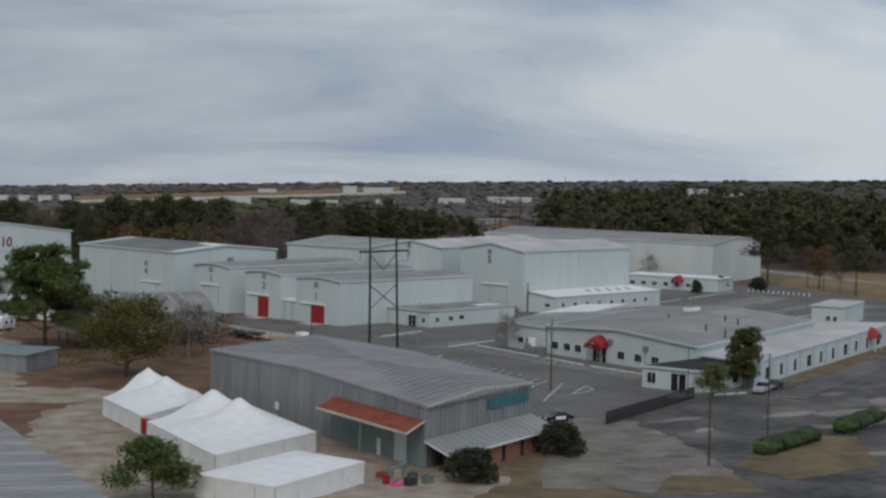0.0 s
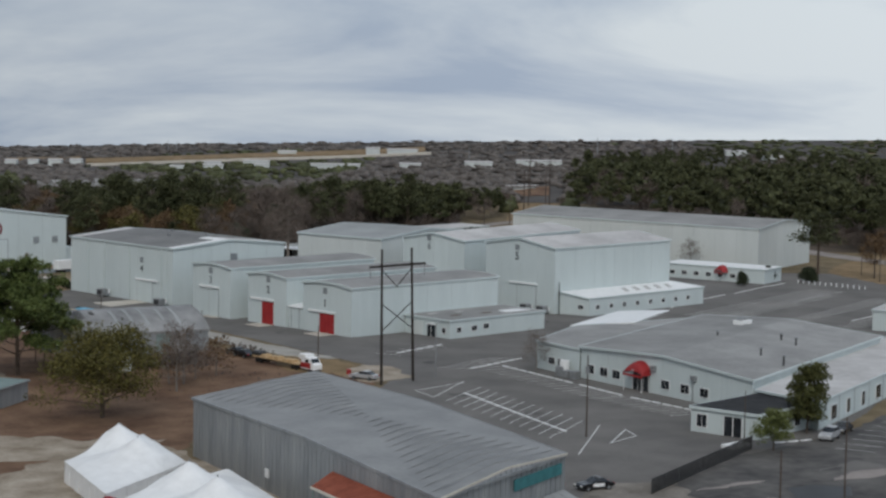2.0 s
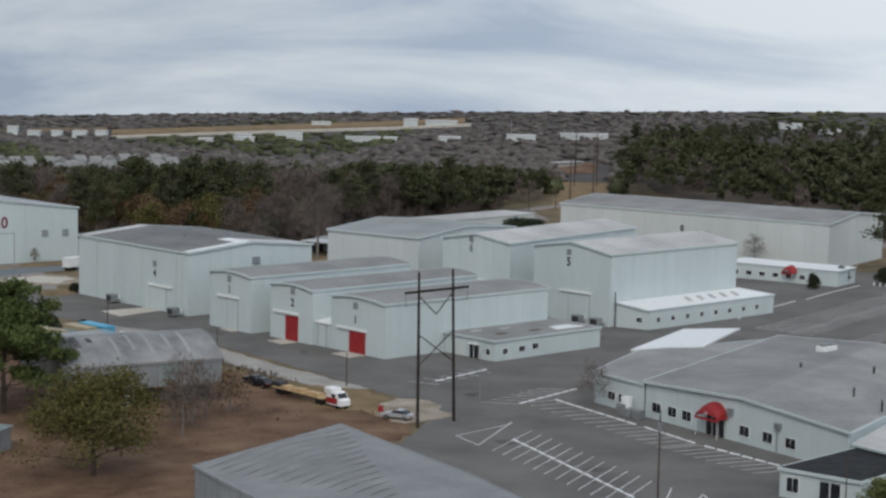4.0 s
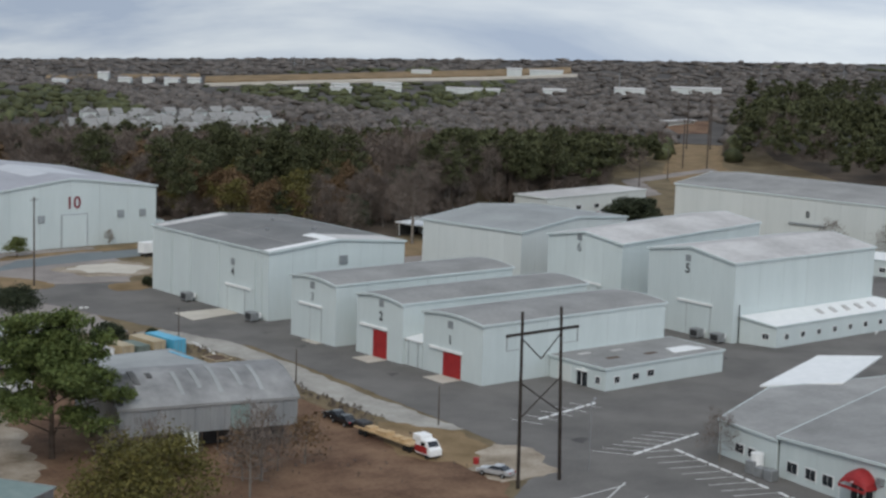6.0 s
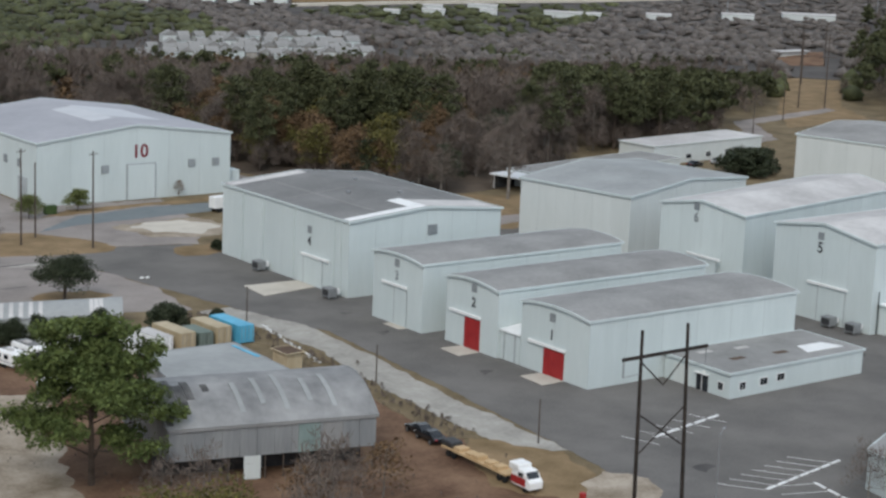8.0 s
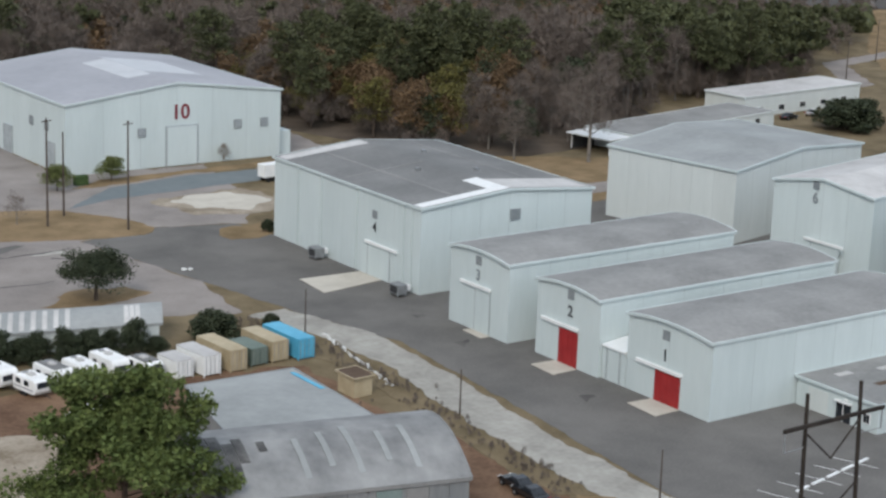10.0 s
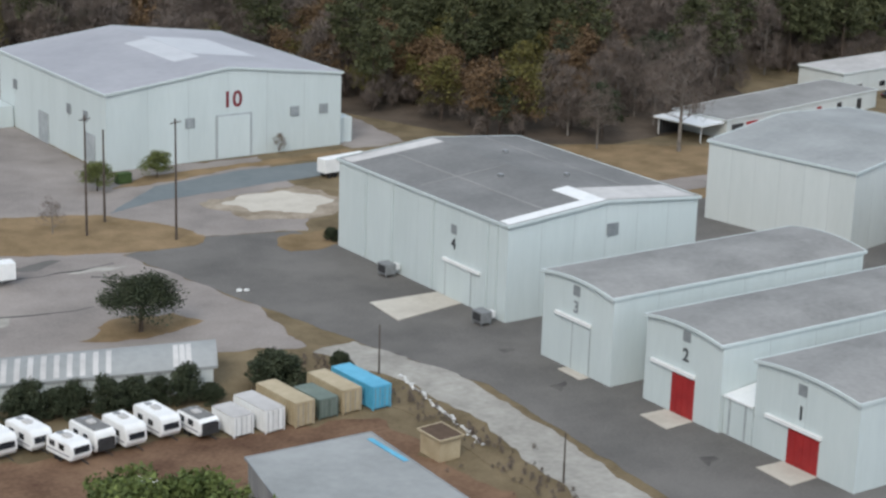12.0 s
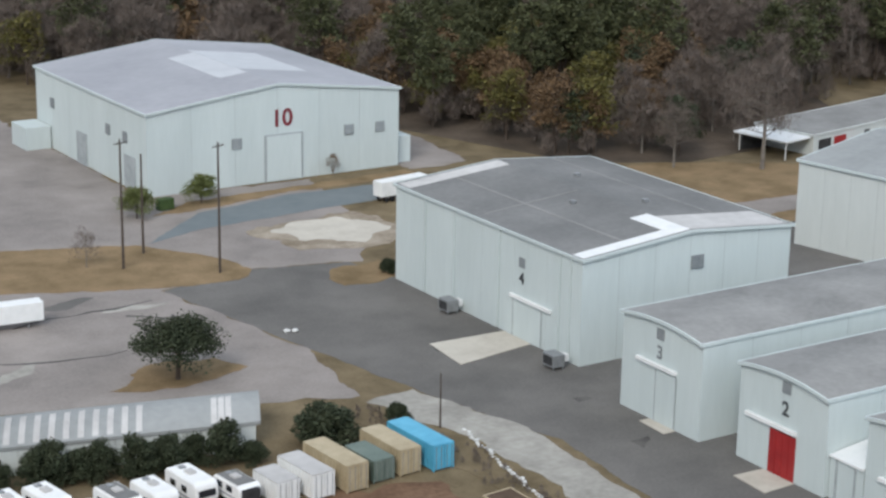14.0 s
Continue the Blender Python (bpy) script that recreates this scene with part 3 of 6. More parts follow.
s4 = shed("stage_building", "large white sound stage with dark grey roof and pale strips", [(1.8, 73.2), (1.8, 122.3), (40.2, 122.3), (40.2, 73.2)], 15.4, 1.7, ridge="ab", roof="roof_dark", group="stages", seam=8.5)
front_bits(s4, 1.8, "4", (87.5, 9.1), 11.5, (82.4, 89.4, 5.8), (80.0, 90.0, 6.2), red=False)
s5 = shed("stage_building", "tall white sound stage with pale stained roof", [(74.7, 1.3), (74.7, 27.4), (124, 28), (124, 2.2)], 17.6, 2.0, roof="roof_pale", group="stages", seam=8)
front_bits(s5, 74.7, "5", (15.3, 14.6), 17.0, (8, 15, 6.9), (7.4, 17.8, 7.5), red=False, size=3.0)
s6 = shed("stage_building", "tall white sound stage with pale stained roof", [(76.5, 37.6), (72.8, 59), (133, 69.8), (136.7, 48.4)], 16.8, 1.8, roof="roof_pale", group="stages", seam=8)
front_bits(s6, 74.3, "6", (49.8, 14.8), 17.2, (43, 50, 6.5), (42, 51.6, 7.0), red=False, size=2.8)
shed("stage_building", "cream white sound stage with grey roof", [(78.2, 74.4), (72.4, 106), (118.6, 115.6), (124.4, 84)], 14.7, 1.9, ridge="ab", wall="wall_warm", roof="roof_sheet", group="stages", seam=6)
s8 = shed("stage_building", "very long white sound stage with grey roof", [(217.7, 40.9), (197, 135), (243, 146), (264, 53)], 14.4, 2.0, ridge="ab", wall="wall_warm", group="stages", seam=9)
words("8", 2.6, (206.6, 90.2, 9.6), 90, -77.6, M["ink"], s8)
s10 = shed("stage_building", "huge white sound stage with pale roof and maroon number", [(-11.2, 188.5), (42.9, 188.5), (42.9, 243), (-11.2, 243)], 15.5, 3.3, wall="wall", roof="roof_lilac", trim="wall", group="stages", seam=11)

# stage ten: number, doors, vents, pale roof panels
words("10", 4.6, (16.8, 188.4, 12.1), 90, 0, M["ink_red"], s10)
part("door_frame", box(13.0, 188.25, 0, 21.2, 188.47, 9.2), M["seam"], s10)
part("door", box(13.4, 188.15, 0.1, 20.8, 188.4, 8.9), M["wall"], s10, "tall pale sliding door")
for vx, vz in ((7.1, 8.2), (31.5, 8.4), (38.5, 8.3)):
    v10 = part("vent", box(vx - 1, 188.3, vz - 1, vx + 1, 188.47, vz + 1), M["ink_grey"], s10, "grey louvred vent")
    for k in range(5):
        part("louvre", box(vx - 0.9, 188.22, vz - 0.85 + k * 0.38, vx + 0.9, 188.32, vz - 0.65 + k * 0.38), M["seam"], v10)
for vy in (198, 206, 234):
    part("vent", box(-11.45, vy - 0.9, 8.6, -11.22, vy + 0.9, 10.6), M["ink_grey"], s10, "grey louvred vent")
for vy in (196, 219):
    part("door_frame", box(-11.5, vy - 2.4, 0, -11.22, vy + 2.4, 6.4), M["seam"], s10)
part("side_annex", box(43.2, 190, 0, 46.6, 196, 5.4), M["wall"], s10)
part("side_annex", box(-16.8, 235, 0, -11.5, 243, 4.6), M["wall"], s10)
for x0, x1, y0, y1 in ((10.0, 15.8, 201, 225), (15.9, 31.5, 205, 228)):
    z0, z1 = [15.5 + 3.3 * (1 - abs(2 * (x + 11.2) / 54.1 - 1)) + 0.27 for x in (x0, x1)]
    part("roof_panel", hexa(bmesh.new(), [(x0, y0, z0 - 0.1), (x1, y0, z1 - 0.1), (x1, y1, z1 - 0.1), (x0, y1, z0 - 0.1)], [(x0, y0, z0), (x1, y0, z1), (x1, y1, z1), (x0, y1, z0)]), M["roof_new"], s10, "pale replacement roof sheets")

# stage four: roof strips, walls' fittings
def s4z(x):
    return 15.4 + 1.7 * (1 - abs(2 * (x - 1.8) / 38.4 - 1)) + 0.24


def s4patch(x0, x1, y0, y1, mat, up=0.05):
    bm = hexa(bmesh.new(), [(x0, y0, s4z(x0) - 0.05), (x1, y0, s4z(x1) - 0.05), (x1, y1, s4z(x1) - 0.05), (x0, y1, s4z(x0) - 0.05)],
              [(x0, y0, s4z(x0) + up), (x1, y0, s4z(x1) + up), (x1, y1, s4z(x1) + up), (x0, y1, s4z(x0) + up)])
    part("roof_patch", bm, M[mat], s4)


s4patch(2.0, 20.9, 118.6, 121.9, "roof_pale")
s4patch(2.0, 17.6, 73.4, 75.8, "white")
s4patch(21.0, 39.6, 73.5, 81.4, "roof_pale")
s4patch(17.7, 20.9, 73.4, 83.2, "white")
s4patch(10.4, 10.8, 75.9, 118.5, "roof", 0.04)
s4patch(31.8, 32.2, 81.6, 121.8, "roof", 0.04)
s4patch(3.4, 20.4, 99.4, 99.8, "roof", 0.05)
for vy, vx in ((94.7, 15.9), (108.5, 27), (90, 26)):
    part("roof_vent", box(vx - 0.4, vy - 0.4, s4z(vx) - 0.2, vx + 0.4, vy + 0.4, s4z(vx) + 0.5), M["grey_metal"], s4)
part("vent", box(21.2, 72.95, 11.4, 23.4, 73.18, 13.4), M["ink_grey"], s4, "grey louvred wall vent")
for dy in (75.7, 78.2, 93.2, 105.2, 113.4):
    part("downpipe", box(1.5, dy - 0.1, 0.2, 1.72, dy + 0.1, 15.3), M["wall"], s4)


def cooler(x, y, label, rz=0):
    root = thing("cooling_unit", (x, y, 0), label, "air unit", "air units", rz=rz)
    B = BASE[root]

    def put(nm, bm, mat, lab=""):
        bm.transform(B)
        part(nm, bm, M[mat], root, lab)
    put("cabinet", box(-1.0, -1.3, 0.5, 1.0, 1.3, 2.3, bevel=0.06), "grey_metal")
    put("duct", box(0.9, -0.6, 0.9, 2.2, 0.6, 1.9), "white")
    for sx in (-0.8, 0.8):
        for sy in (-1.1, 1.1):
            put("leg", box(sx - 0.07, sy - 0.07, 0.03, sx + 0.07, sy + 0.07, 0.55), "grey_metal")
    put("grille", box(-1.05, -1.0, 0.8, -0.99, 1.0, 2.0), "dark_metal")


for x, y in ((-0.6, 103), (-1.6, 74.6), (72.2, 3.4), (72.2, 9.5), (72.5, 36.2), (53, 0.6)):
    cooler(x, y, "grey metal air unit on legs against a stage wall")


def pad(points, label, mat="pale_concrete"):
    tagged(part("ramp", slab(points, 0.14, 0.2), M[mat]), label, "ramp", "door ramps")


pad([(-5.2, 3.9), (-4.8, 10.4), (-0.4, 10.2), (-0.4, 4.1)], "pale concrete ramp at a red stage door")
pad([(-6.0, 26.3), (-5.6, 32.2), (-1.1, 32.0), (-1.1, 26.6)], "pale concrete ramp at a red stage door")
pad([(-12.0, 82.2), (-11.0, 91.9), (1.6, 91.4), (1.6, 84.6)], "large pale concrete pad before a stage door")
pad([(-4.2, 47.2), (-4.0, 52.4), (-2.4, 52.4), (-2.4, 47.2)], "narrow pale concrete sill at a stage door")

# low link between the first two stages
link = thing("link_building", (6, 19, 0), "low white link building with a white lean-to roof", "building")
part("front_wall", box(-0.2, 16.35, 0, 0.05, 21.75, 5.2), M["wall"], link)
part("roof", hexa(bmesh.new(), [(-0.5, 16.35, 5.2), (-0.5, 21.75, 5.2), (12, 21.75, 6.6), (12, 16.35, 6.6)], [(-0.5, 16.35, 5.45), (-0.5, 21.75, 5.45), (12, 21.75, 6.85), (12, 16.35, 6.85)]), M["white"], link)
part("back_wall", box(11.75, 16.35, 0, 12, 21.75, 6.6), M["wall"], link)
for yy in (17.6, 20.6):
    part("downpipe", box(-0.4, yy - 0.1, 0, -0.2, yy + 0.1, 5.2), M["seam"], link)


def window(root, p, q, z0, z1, out, mat="glass"):
    """A window on a wall line from p to q, standing out by the vector out."""
    p, q, o = Vector(p), Vector(q), Vector(out)
    fr = part("window", hexa(bmesh.new(), [(*(p + o * 0.02), z0 - 0.12), (*(q + o * 0.02), z0 - 0.12), (*(q + o), z0 - 0.12), (*(p + o), z0 - 0.12)], [(*(p + o * 0.02), z1 + 0.12), (*(q + o * 0.02), z1 + 0.12), (*(q + o), z1 + 0.12), (*(p + o), z1 + 0.12)]), M["white"], root)
    d = (q - p).normalized() * 0.12
    a, b = p + d, q - d
    m = (a + b) / 2
    for u, v in ((a, m - d * 0.3), (m + d * 0.3, b)):
        part("pane", hexa(bmesh.new(), [(*(u + o * 0.5), z0), (*(v + o * 0.5), z0), (*(v + o * 1.1), z0), (*(u + o * 1.1), z0)], [(*(u + o * 0.5), z1), (*(v + o * 0.5), z1), (*(v + o * 1.1), z1), (*(u + o * 1.1), z1)]), M[mat], fr)


def flat_block(name, label, quad, h, roof_mat, wall_mat="wall", category="building", lift=0.0, fascia=0.35, over=0.3):
    """A low block with a flat roof and a fascia; lift raises the roof on the b-c side."""
    mid = (sum(p[0] for p in quad) / 4, sum(p[1] for p in quad) / 4)
    root = thing(name, (*mid, 0), label, category)
    hs = [h, h + lift, h + lift, h]
    for k in range(4):
        p, q = Vector(quad[k]), Vector(quad[(k + 1) % 4])
        d = (q - p).normalized()
        inn = Vector((-d.y, d.x))
        if inn.dot(Vector(mid) - p) < 0:
            inn = -inn
        p, q = p + d * 0.01 * k, q - d * 0.26
        ring = [p, q, q + inn * 0.25, p + inn * 0.25]
        ht = [hs[k], hs[(k + 1) % 4], hs[(k + 1) % 4], hs[k]]
        part("wall", hexa(bmesh.new(), [(*v, 0) for v in ring], [(*v, z - 0.01) for v, z in zip(ring, ht)]), M[wall_mat], root)
    g = [Vector(mid) + (Vector(p) - Vector(mid)) * (1 + over / max(1, (Vector(p) - Vector(mid)).length) * 1.4) for p in quad]
    part("roof", hexa(bmesh.new(), [(*v, z) for v, z in zip(g, hs)], [(*v, z + 0.2) for v, z in zip(g, hs)]), M[roof_mat], root)
    for k in range(4):
        part("fascia", beam((*g[k], hs[k] + 0.26), (*g[(k + 1) % 4], hs[(k + 1) % 4] + 0.26), 0.2, fascia), M[wall_mat], root)
    return root


ax1 = flat_block("annex_building", "low white annex with grey felt roof and white fascia", [(17.2, -18.0), (17.2, -2.2), (51, -2.2), (51, -17.4)], 4.35, "roof", fascia=0.4)
for x0, x1, z0 in ((19.4, 21.0, 1.4), (24.4, 26.4, 1.5), (28.6, 30.6, 1.7)):
    window(ax1, (x0, -18.0 + (x0 - 17.2) * 0.0178), (x1, -18.0 + (x1 - 17.2) * 0.0178), z0, z0 + 1.2, (0, -0.1))
window(ax1, (17.2, -15.2), (17.2, -16.6), 1.2, 2.5, (-0.1, 0))
part("door", box(17.06, -12.9, 0.05, 17.2, -10.2, 2.9), M["glass"], ax1, "dark glazed double door")
part("door_bar", box(17.0, -11.6, 0.05, 17.07, -11.5, 2.9), M["white"], ax1)
part("canopy", box(16.5, -13.1, 3.0, 17.2, -10.0, 3.15), M["white"], ax1)
part("lamp", box(16.85, -12.3, 3.3, 17.15, -11.7, 3.6, bevel=0.05), M["white"], ax1, "white wall lamp")
part("shutter", box(17.08, -8.4, 0.05, 17.2, -4.6, 3.4), M["wall_warm"], ax1, "pale roller shutter")
part("roof_patch", slab([(39.6, -14.6), (41.2, -10.6), (47.4, -10.6), (48.8, -14.6)], 4.68, 0.1), M["white"], ax1, "bright white roof patch")
for px, py in ((24, -12), (30, -7), (34, -12.6), (22, -6)):
    part("roof_patch", slab([(px, py), (px, py + 1.2), (px + 3, py + 1.2), (px + 3, py)], 4.61, 0.1), M["brown_box"] if px in (24, 34) else M["roof_pale"], ax1)

ax5 = flat_block("annex_building", "low white lean-to annex with bright white roof", [(79.4, -7.2), (76.8, 1.1), (124, 1.9), (129.2, -6.2)], 4.6, "white", lift=1.3)
for k in range(8):
    x = 82 + k * 5.6
    window(ax5, (x, -7.2 + (x - 79.4) * 0.02), (x + 1.5, -7.2 + (x - 77.9) * 0.02), 1.7, 2.8, (0, -0.1))
window(ax5, (78.9, -5.6), (78.4, -4.0), 1.7, 2.8, (-0.1, -0.03))
for k in range(5):
    part("roof_vent", hexa(bmesh.new(), [(98 + k * 4.6, -4, 5.05), (99.4 + k * 4.6, -4, 5.05), (100.8 + k * 4.6, -1, 5.6), (99.4 + k * 4.6, -1, 5.6)], [(98 + k * 4.6, -4, 5.4), (99.4 + k * 4.6, -4, 5.4), (100.8 + k * 4.6, -1, 5.9), (99.4 + k * 4.6, -1, 5.9)]), M["roof_pale"], ax5)
part("conduit", bar((76.2, 0.9, 0), (76.2, 0.9, 8.5), 0.12), M["dark_metal"], ax5)

# stage eight: door beam, low office before it
part("door_rail", beam((207.9, 84.2, 6.9), (205.3, 96, 6.9), 0.6, 0.5), M["ink_grey"], s8)
off8 = flat_block("office_block", "low white office with red awning before the long stage", [(188, 16), (179.5, 50), (193, 53.5), (201.5, 19.5)], 4.4, "white")
for k in range(7):
    f = 0.16 + k * 0.12
    p, q = lerp2((188, 16), (179.5, 50), f), lerp2((188, 16), (179.5, 50), f + 0.055)
    window(off8, p, q, 1.3, 2.5, (-0.12, -0.02))


def awning(x, y, z, r, w, rz, parent_label):
    root = thing("awning", (x, y, z), parent_label, "awning", "red awnings", rz=rz)
    B = BASE[root]
    bm = bmesh.new()
    n = 8
    for i in range(n):
        a0, a1 = math.pi * i / n, math.pi * (i + 1) / n
        for k in range(4):
            b0, b1 = math.pi / 2 * k / 4, math.pi / 2 * (k + 1) / 4
            ring = [(-math.sin(b) * r * 0.9, math.cos(a) * w, math.sin(a) * r * (0.25 + 0.75 * math.cos(b))) for a, b in ((a0, b0), (a1, b0), (a1, b1), (a0, b1))]
            vs = [bm.verts.new(p) for p in ring]
            bm.faces.new(vs)
    bmesh.ops.remove_doubles(bm, verts=bm.verts[:], dist=0.01)
    bm.transform(B)
    part("canopy", bm, M["red"], root, "rounded red canvas")
    bm = box(-r * 0.92, -w, -0.4, -r * 0.86, w, 0.02)
    bm.transform(B)
    part("valance", bm, M["red"], root)
    bm = hexa(bmesh.new(), [(-r * 0.75, -0.35, r * 0.3), (-r * 0.75, 0.35, r * 0.3), (-r * 0.9, 0.35, r * 0.3), (-r * 0.9, -0.35, r * 0.3)], [(-r * 0.55, -0.35, r * 0.66), (-r * 0.55, 0.35, r * 0.66), (-r * 0.72, 0.35, r * 0.66), (-r * 0.72, -0.35, r * 0.66)])
    bm.transform(B)
    part("emblem", bm, M["white"], root, "plain white emblem")
    for s in (-1, 1):
        bm = bar((-r * 0.85, s * w * 0.92, -z + 0.03), (-r * 0.85, s * w * 0.92, 0), 0.06)
        bm.transform(B)
        part("post", bm, M["white"], root)


awning(184.4, 29.5, 3.0, 2.3, 2.3, -14, "red rounded awning at the low office door")


# ---- trees ----
def limb(vs, fs, p, q, r0, r1, sides=4):
    p, q = Vector(p), Vector(q)
    w = (q - p).normalized()
    u = w.cross(Vector((0.31, 0.52, 0.79))).normalized()
    v = w.cross(u)
    k = len(vs)
    for c, r in ((p, r0), (q, r1)):
        for i in range(sides):
            t = 2 * math.pi * i / sides
            vs.append(c + (u * math.cos(t) + v * math.sin(t)) * r)
    for i in range(sides):
        j = (i + 1) % sides
        fs.append((k + i, k + j, k + sides + j, k + sides + i))


def skeleton_of(rng, height, spread, first, limbs, forks, r):
    """Trunk with tapered limbs and forks; returns vertices, faces and the limb tips."""
    vs, fs, tips = [], [], []
    p = Vector((0, 0, -0.2))
    bend = Vector((rng.uniform(-0.4, 0.4), rng.uniform(-0.4, 0.4), 0))
    stops = []
    for k in range(5):
        q = Vector((bend.x * (k + 1) / 5, bend.y * (k + 1) / 5, height * 0.93 * (k + 1) / 5))
        limb(vs, fs, p, q, r * (1 - k * 0.17), r * (1 - (k + 1) * 0.17), 6)
        stops.append((p, q))
        p = q
    for k in range(limbs):
        f = first + (0.97 - first) * (k + rng.random() * 0.6) / limbs
        base = Vector((bend.x * f, bend.y * f, height * 0.93 * f))
        ang = k * 2.4 + rng.uniform(-0.4, 0.4)
        long = spread * (1.05 - 0.62 * ((f - first) / (1 - first)) ** 1.4) * rng.uniform(0.7, 1.1)
        tip = base + Vector((math.cos(ang) * long, math.sin(ang) * long, long * rng.uniform(0.05, 0.5)))
        limb(vs, fs, base, tip, r * 0.32 * (1.1 - f * 0.6), r * 0.06)
        tips.append((tip, long))
        for _ in range(forks):
            s = base.lerp(tip, rng.uniform(0.4, 0.9))
            e = s + Vector((rng.uniform(-1, 1), rng.uniform(-1, 1), rng.uniform(0.1, 0.9))) * long * 0.45
            limb(vs, fs, s, e, r * 0.1, r * 0.03, 3)
            tips.append((e, long * 0.6))
    return vs, fs, tips


def foliage(rng, tips, count, size, clump, flat=0.6):
    """Small leaf blades gathered in clumps round the limb tips."""
    vs, fs = [], []
    for n in range(count):
        tip, long = tips[n % len(tips)]
        d = Vector((rng.gauss(0, 1), rng.gauss(0, 1), rng.gauss(0, 1) * flat))
        d *= min(1.0, 1.55 / d.length)
        c = tip + d * clump * (0.5 + 0.25 * long ** 0.5) * 0.5
        a = Vector((rng.gauss(0, 1), rng.gauss(0, 1), rng.gauss(0, 0.7))).normalized() * size * rng.uniform(0.6, 1.4)
        b = Vector((rng.gauss(0, 1), rng.gauss(0, 1), rng.gauss(0, 0.7))).normalized() * size * rng.uniform(0.5, 1.1)
        k = len(vs)
        vs += [c - a * 0.5, c + a * 0.5, c + b]
        fs.append((k, k + 1, k + 2))
    return vs, fs


def twigs(rng, tips, count, length):
    """Thin upright twig blades that make a bare crown."""
    vs, fs = [], []
    for n in range(count):
        tip, long = tips[n % len(tips)]
        c = tip + Vector((rng.gauss(0, 1), rng.gauss(0, 1), rng.gauss(0, 0.8))) * long * 0.22
        d = Vector((rng.gauss(0, 0.7), rng.gauss(0, 0.7), rng.uniform(0.2, 1.2))).normalized() * length * rng.uniform(0.5, 1.3)
        s = Vector((rng.gauss(0, 1), rng.gauss(0, 1), 0)).normalized() * 0.06
        k = len(vs)
        vs += [c - s, c + s, c + d]
        fs.append((k, k + 1, k + 2))
    return vs, fs


def mesh_of(name, vs, fs, material):
    me = bpy.data.meshes.new(name)
    me.from_pydata([tuple(v) for v in vs], [], fs)
    me.materials.append(material)
    return me


KINDS = {}


def tree_kind(key, seed, height, spread, first, limbs, forks, r, bark, leaf, count, size, clump, bare=False, flat=0.6):
    rng = random.Random(seed)
    vs, fs, tips = skeleton_of(rng, height, spread, first, limbs, forks, r)
    lv, lf = twigs(rng, tips, count, size) if bare else foliage(rng, tips, count, size, clump, flat)
    KINDS[key] = (mesh_of("trunk", vs, fs, M[bark]), mesh_of("crown", lv, lf, M[leaf]), height)


for i in range(3):
    tree_kind(("pine", i), 10 + i, 22, 4.4, 0.42, 16, 2, 0.32, "bark", "pine", 2200, 0.72, 2.4)
    tree_kind(("bare", i), 20 + i, 17, 5.0, 0.30, 15, 4, 0.26, "bark_pale", "twig", 2000, 1.8, 1, True)
    tree_kind(("rusty", i), 30 + i, 15, 4.6, 0.28, 14, 2, 0.26, "bark", ("rusty", "autumn", "rusty")[i], 1700, 0.65, 2.3)
    tree_kind(("mixed", i), 40 + i, 14, 4.2, 0.2, 14, 2, 0.24, "bark", "oak", 1700, 0.65, 2.3)


def tree(kind, i, x, y, scale=1.0, turn=0.0, label="", category="tree", group="", wide=1.0):
    trunk, crown, height = KINDS[(kind, i)]
    root = new("tree")
    root.matrix_world = pose(x, y, 0, 0, 0, turn) @ Matrix.Diagonal((scale * wide, scale * wide, scale, 1))
    for nm, me in (("trunk", trunk), ("crown", crown)):
        ob = new(nm, me)
        ob.parent = root
    return tagged(root, label, category, group)


def inside(x, y, poly):
    hit = False
    for (x0, y0), (x1, y1) in zip(poly, poly[1:] + poly[:1]):
        if (y0 > y) != (y1 > y) and x < (x1 - x0) * (y - y0) / (y1 - y0) + x0:
            hit = not hit
    return hit


WOOD_WEST = [(-170, 400), (-60, 340), (0, 300), (40, 262), (66, 224), (74, 176), (92, 164), (128, 174), (150, 182), (180, 200), (236, 206), (266, 228), (316, 257), (436, 366), (420, 392), (310, 400), (150, 440), (20, 460), (-170, 520)]
WOOD_EAST = [(486, 366), (362, 256), (325, 150), (300, 85), (340, 20), (460, -60), (640, 40), (700, 420), (580, 440)]
LABELS = {"pine": "tall dark green pine at the wood's edge", "bare": "bare grey-brown winter tree in the wood", "rusty": "tree with rust-brown leaves in the wood", "mixed": "dark evergreen tree in the wood"}
rng = random.Random(5)


def pick(x, y, east):
    k = noise.noise((x * 0.012, y * 0.012, 3.3)) + rng.uniform(-0.25, 0.25)
    if east:
        return "pine" if k > -0.28 else "bare"
    if x > 150:
        return "pine" if k > (-0.15 if y < x + 60 else 0.30) else ("rusty" if k > -0.05 else "bare")
    if rng.random() < 0.22:
        return rng.choice(("rusty", "rusty", "mixed", "pine"))
    return "pine" if k > 0.36 and rng.random() < 0.62 else ("rusty" if k > 0.12 else ("mixed" if k > 0.06 else "bare"))


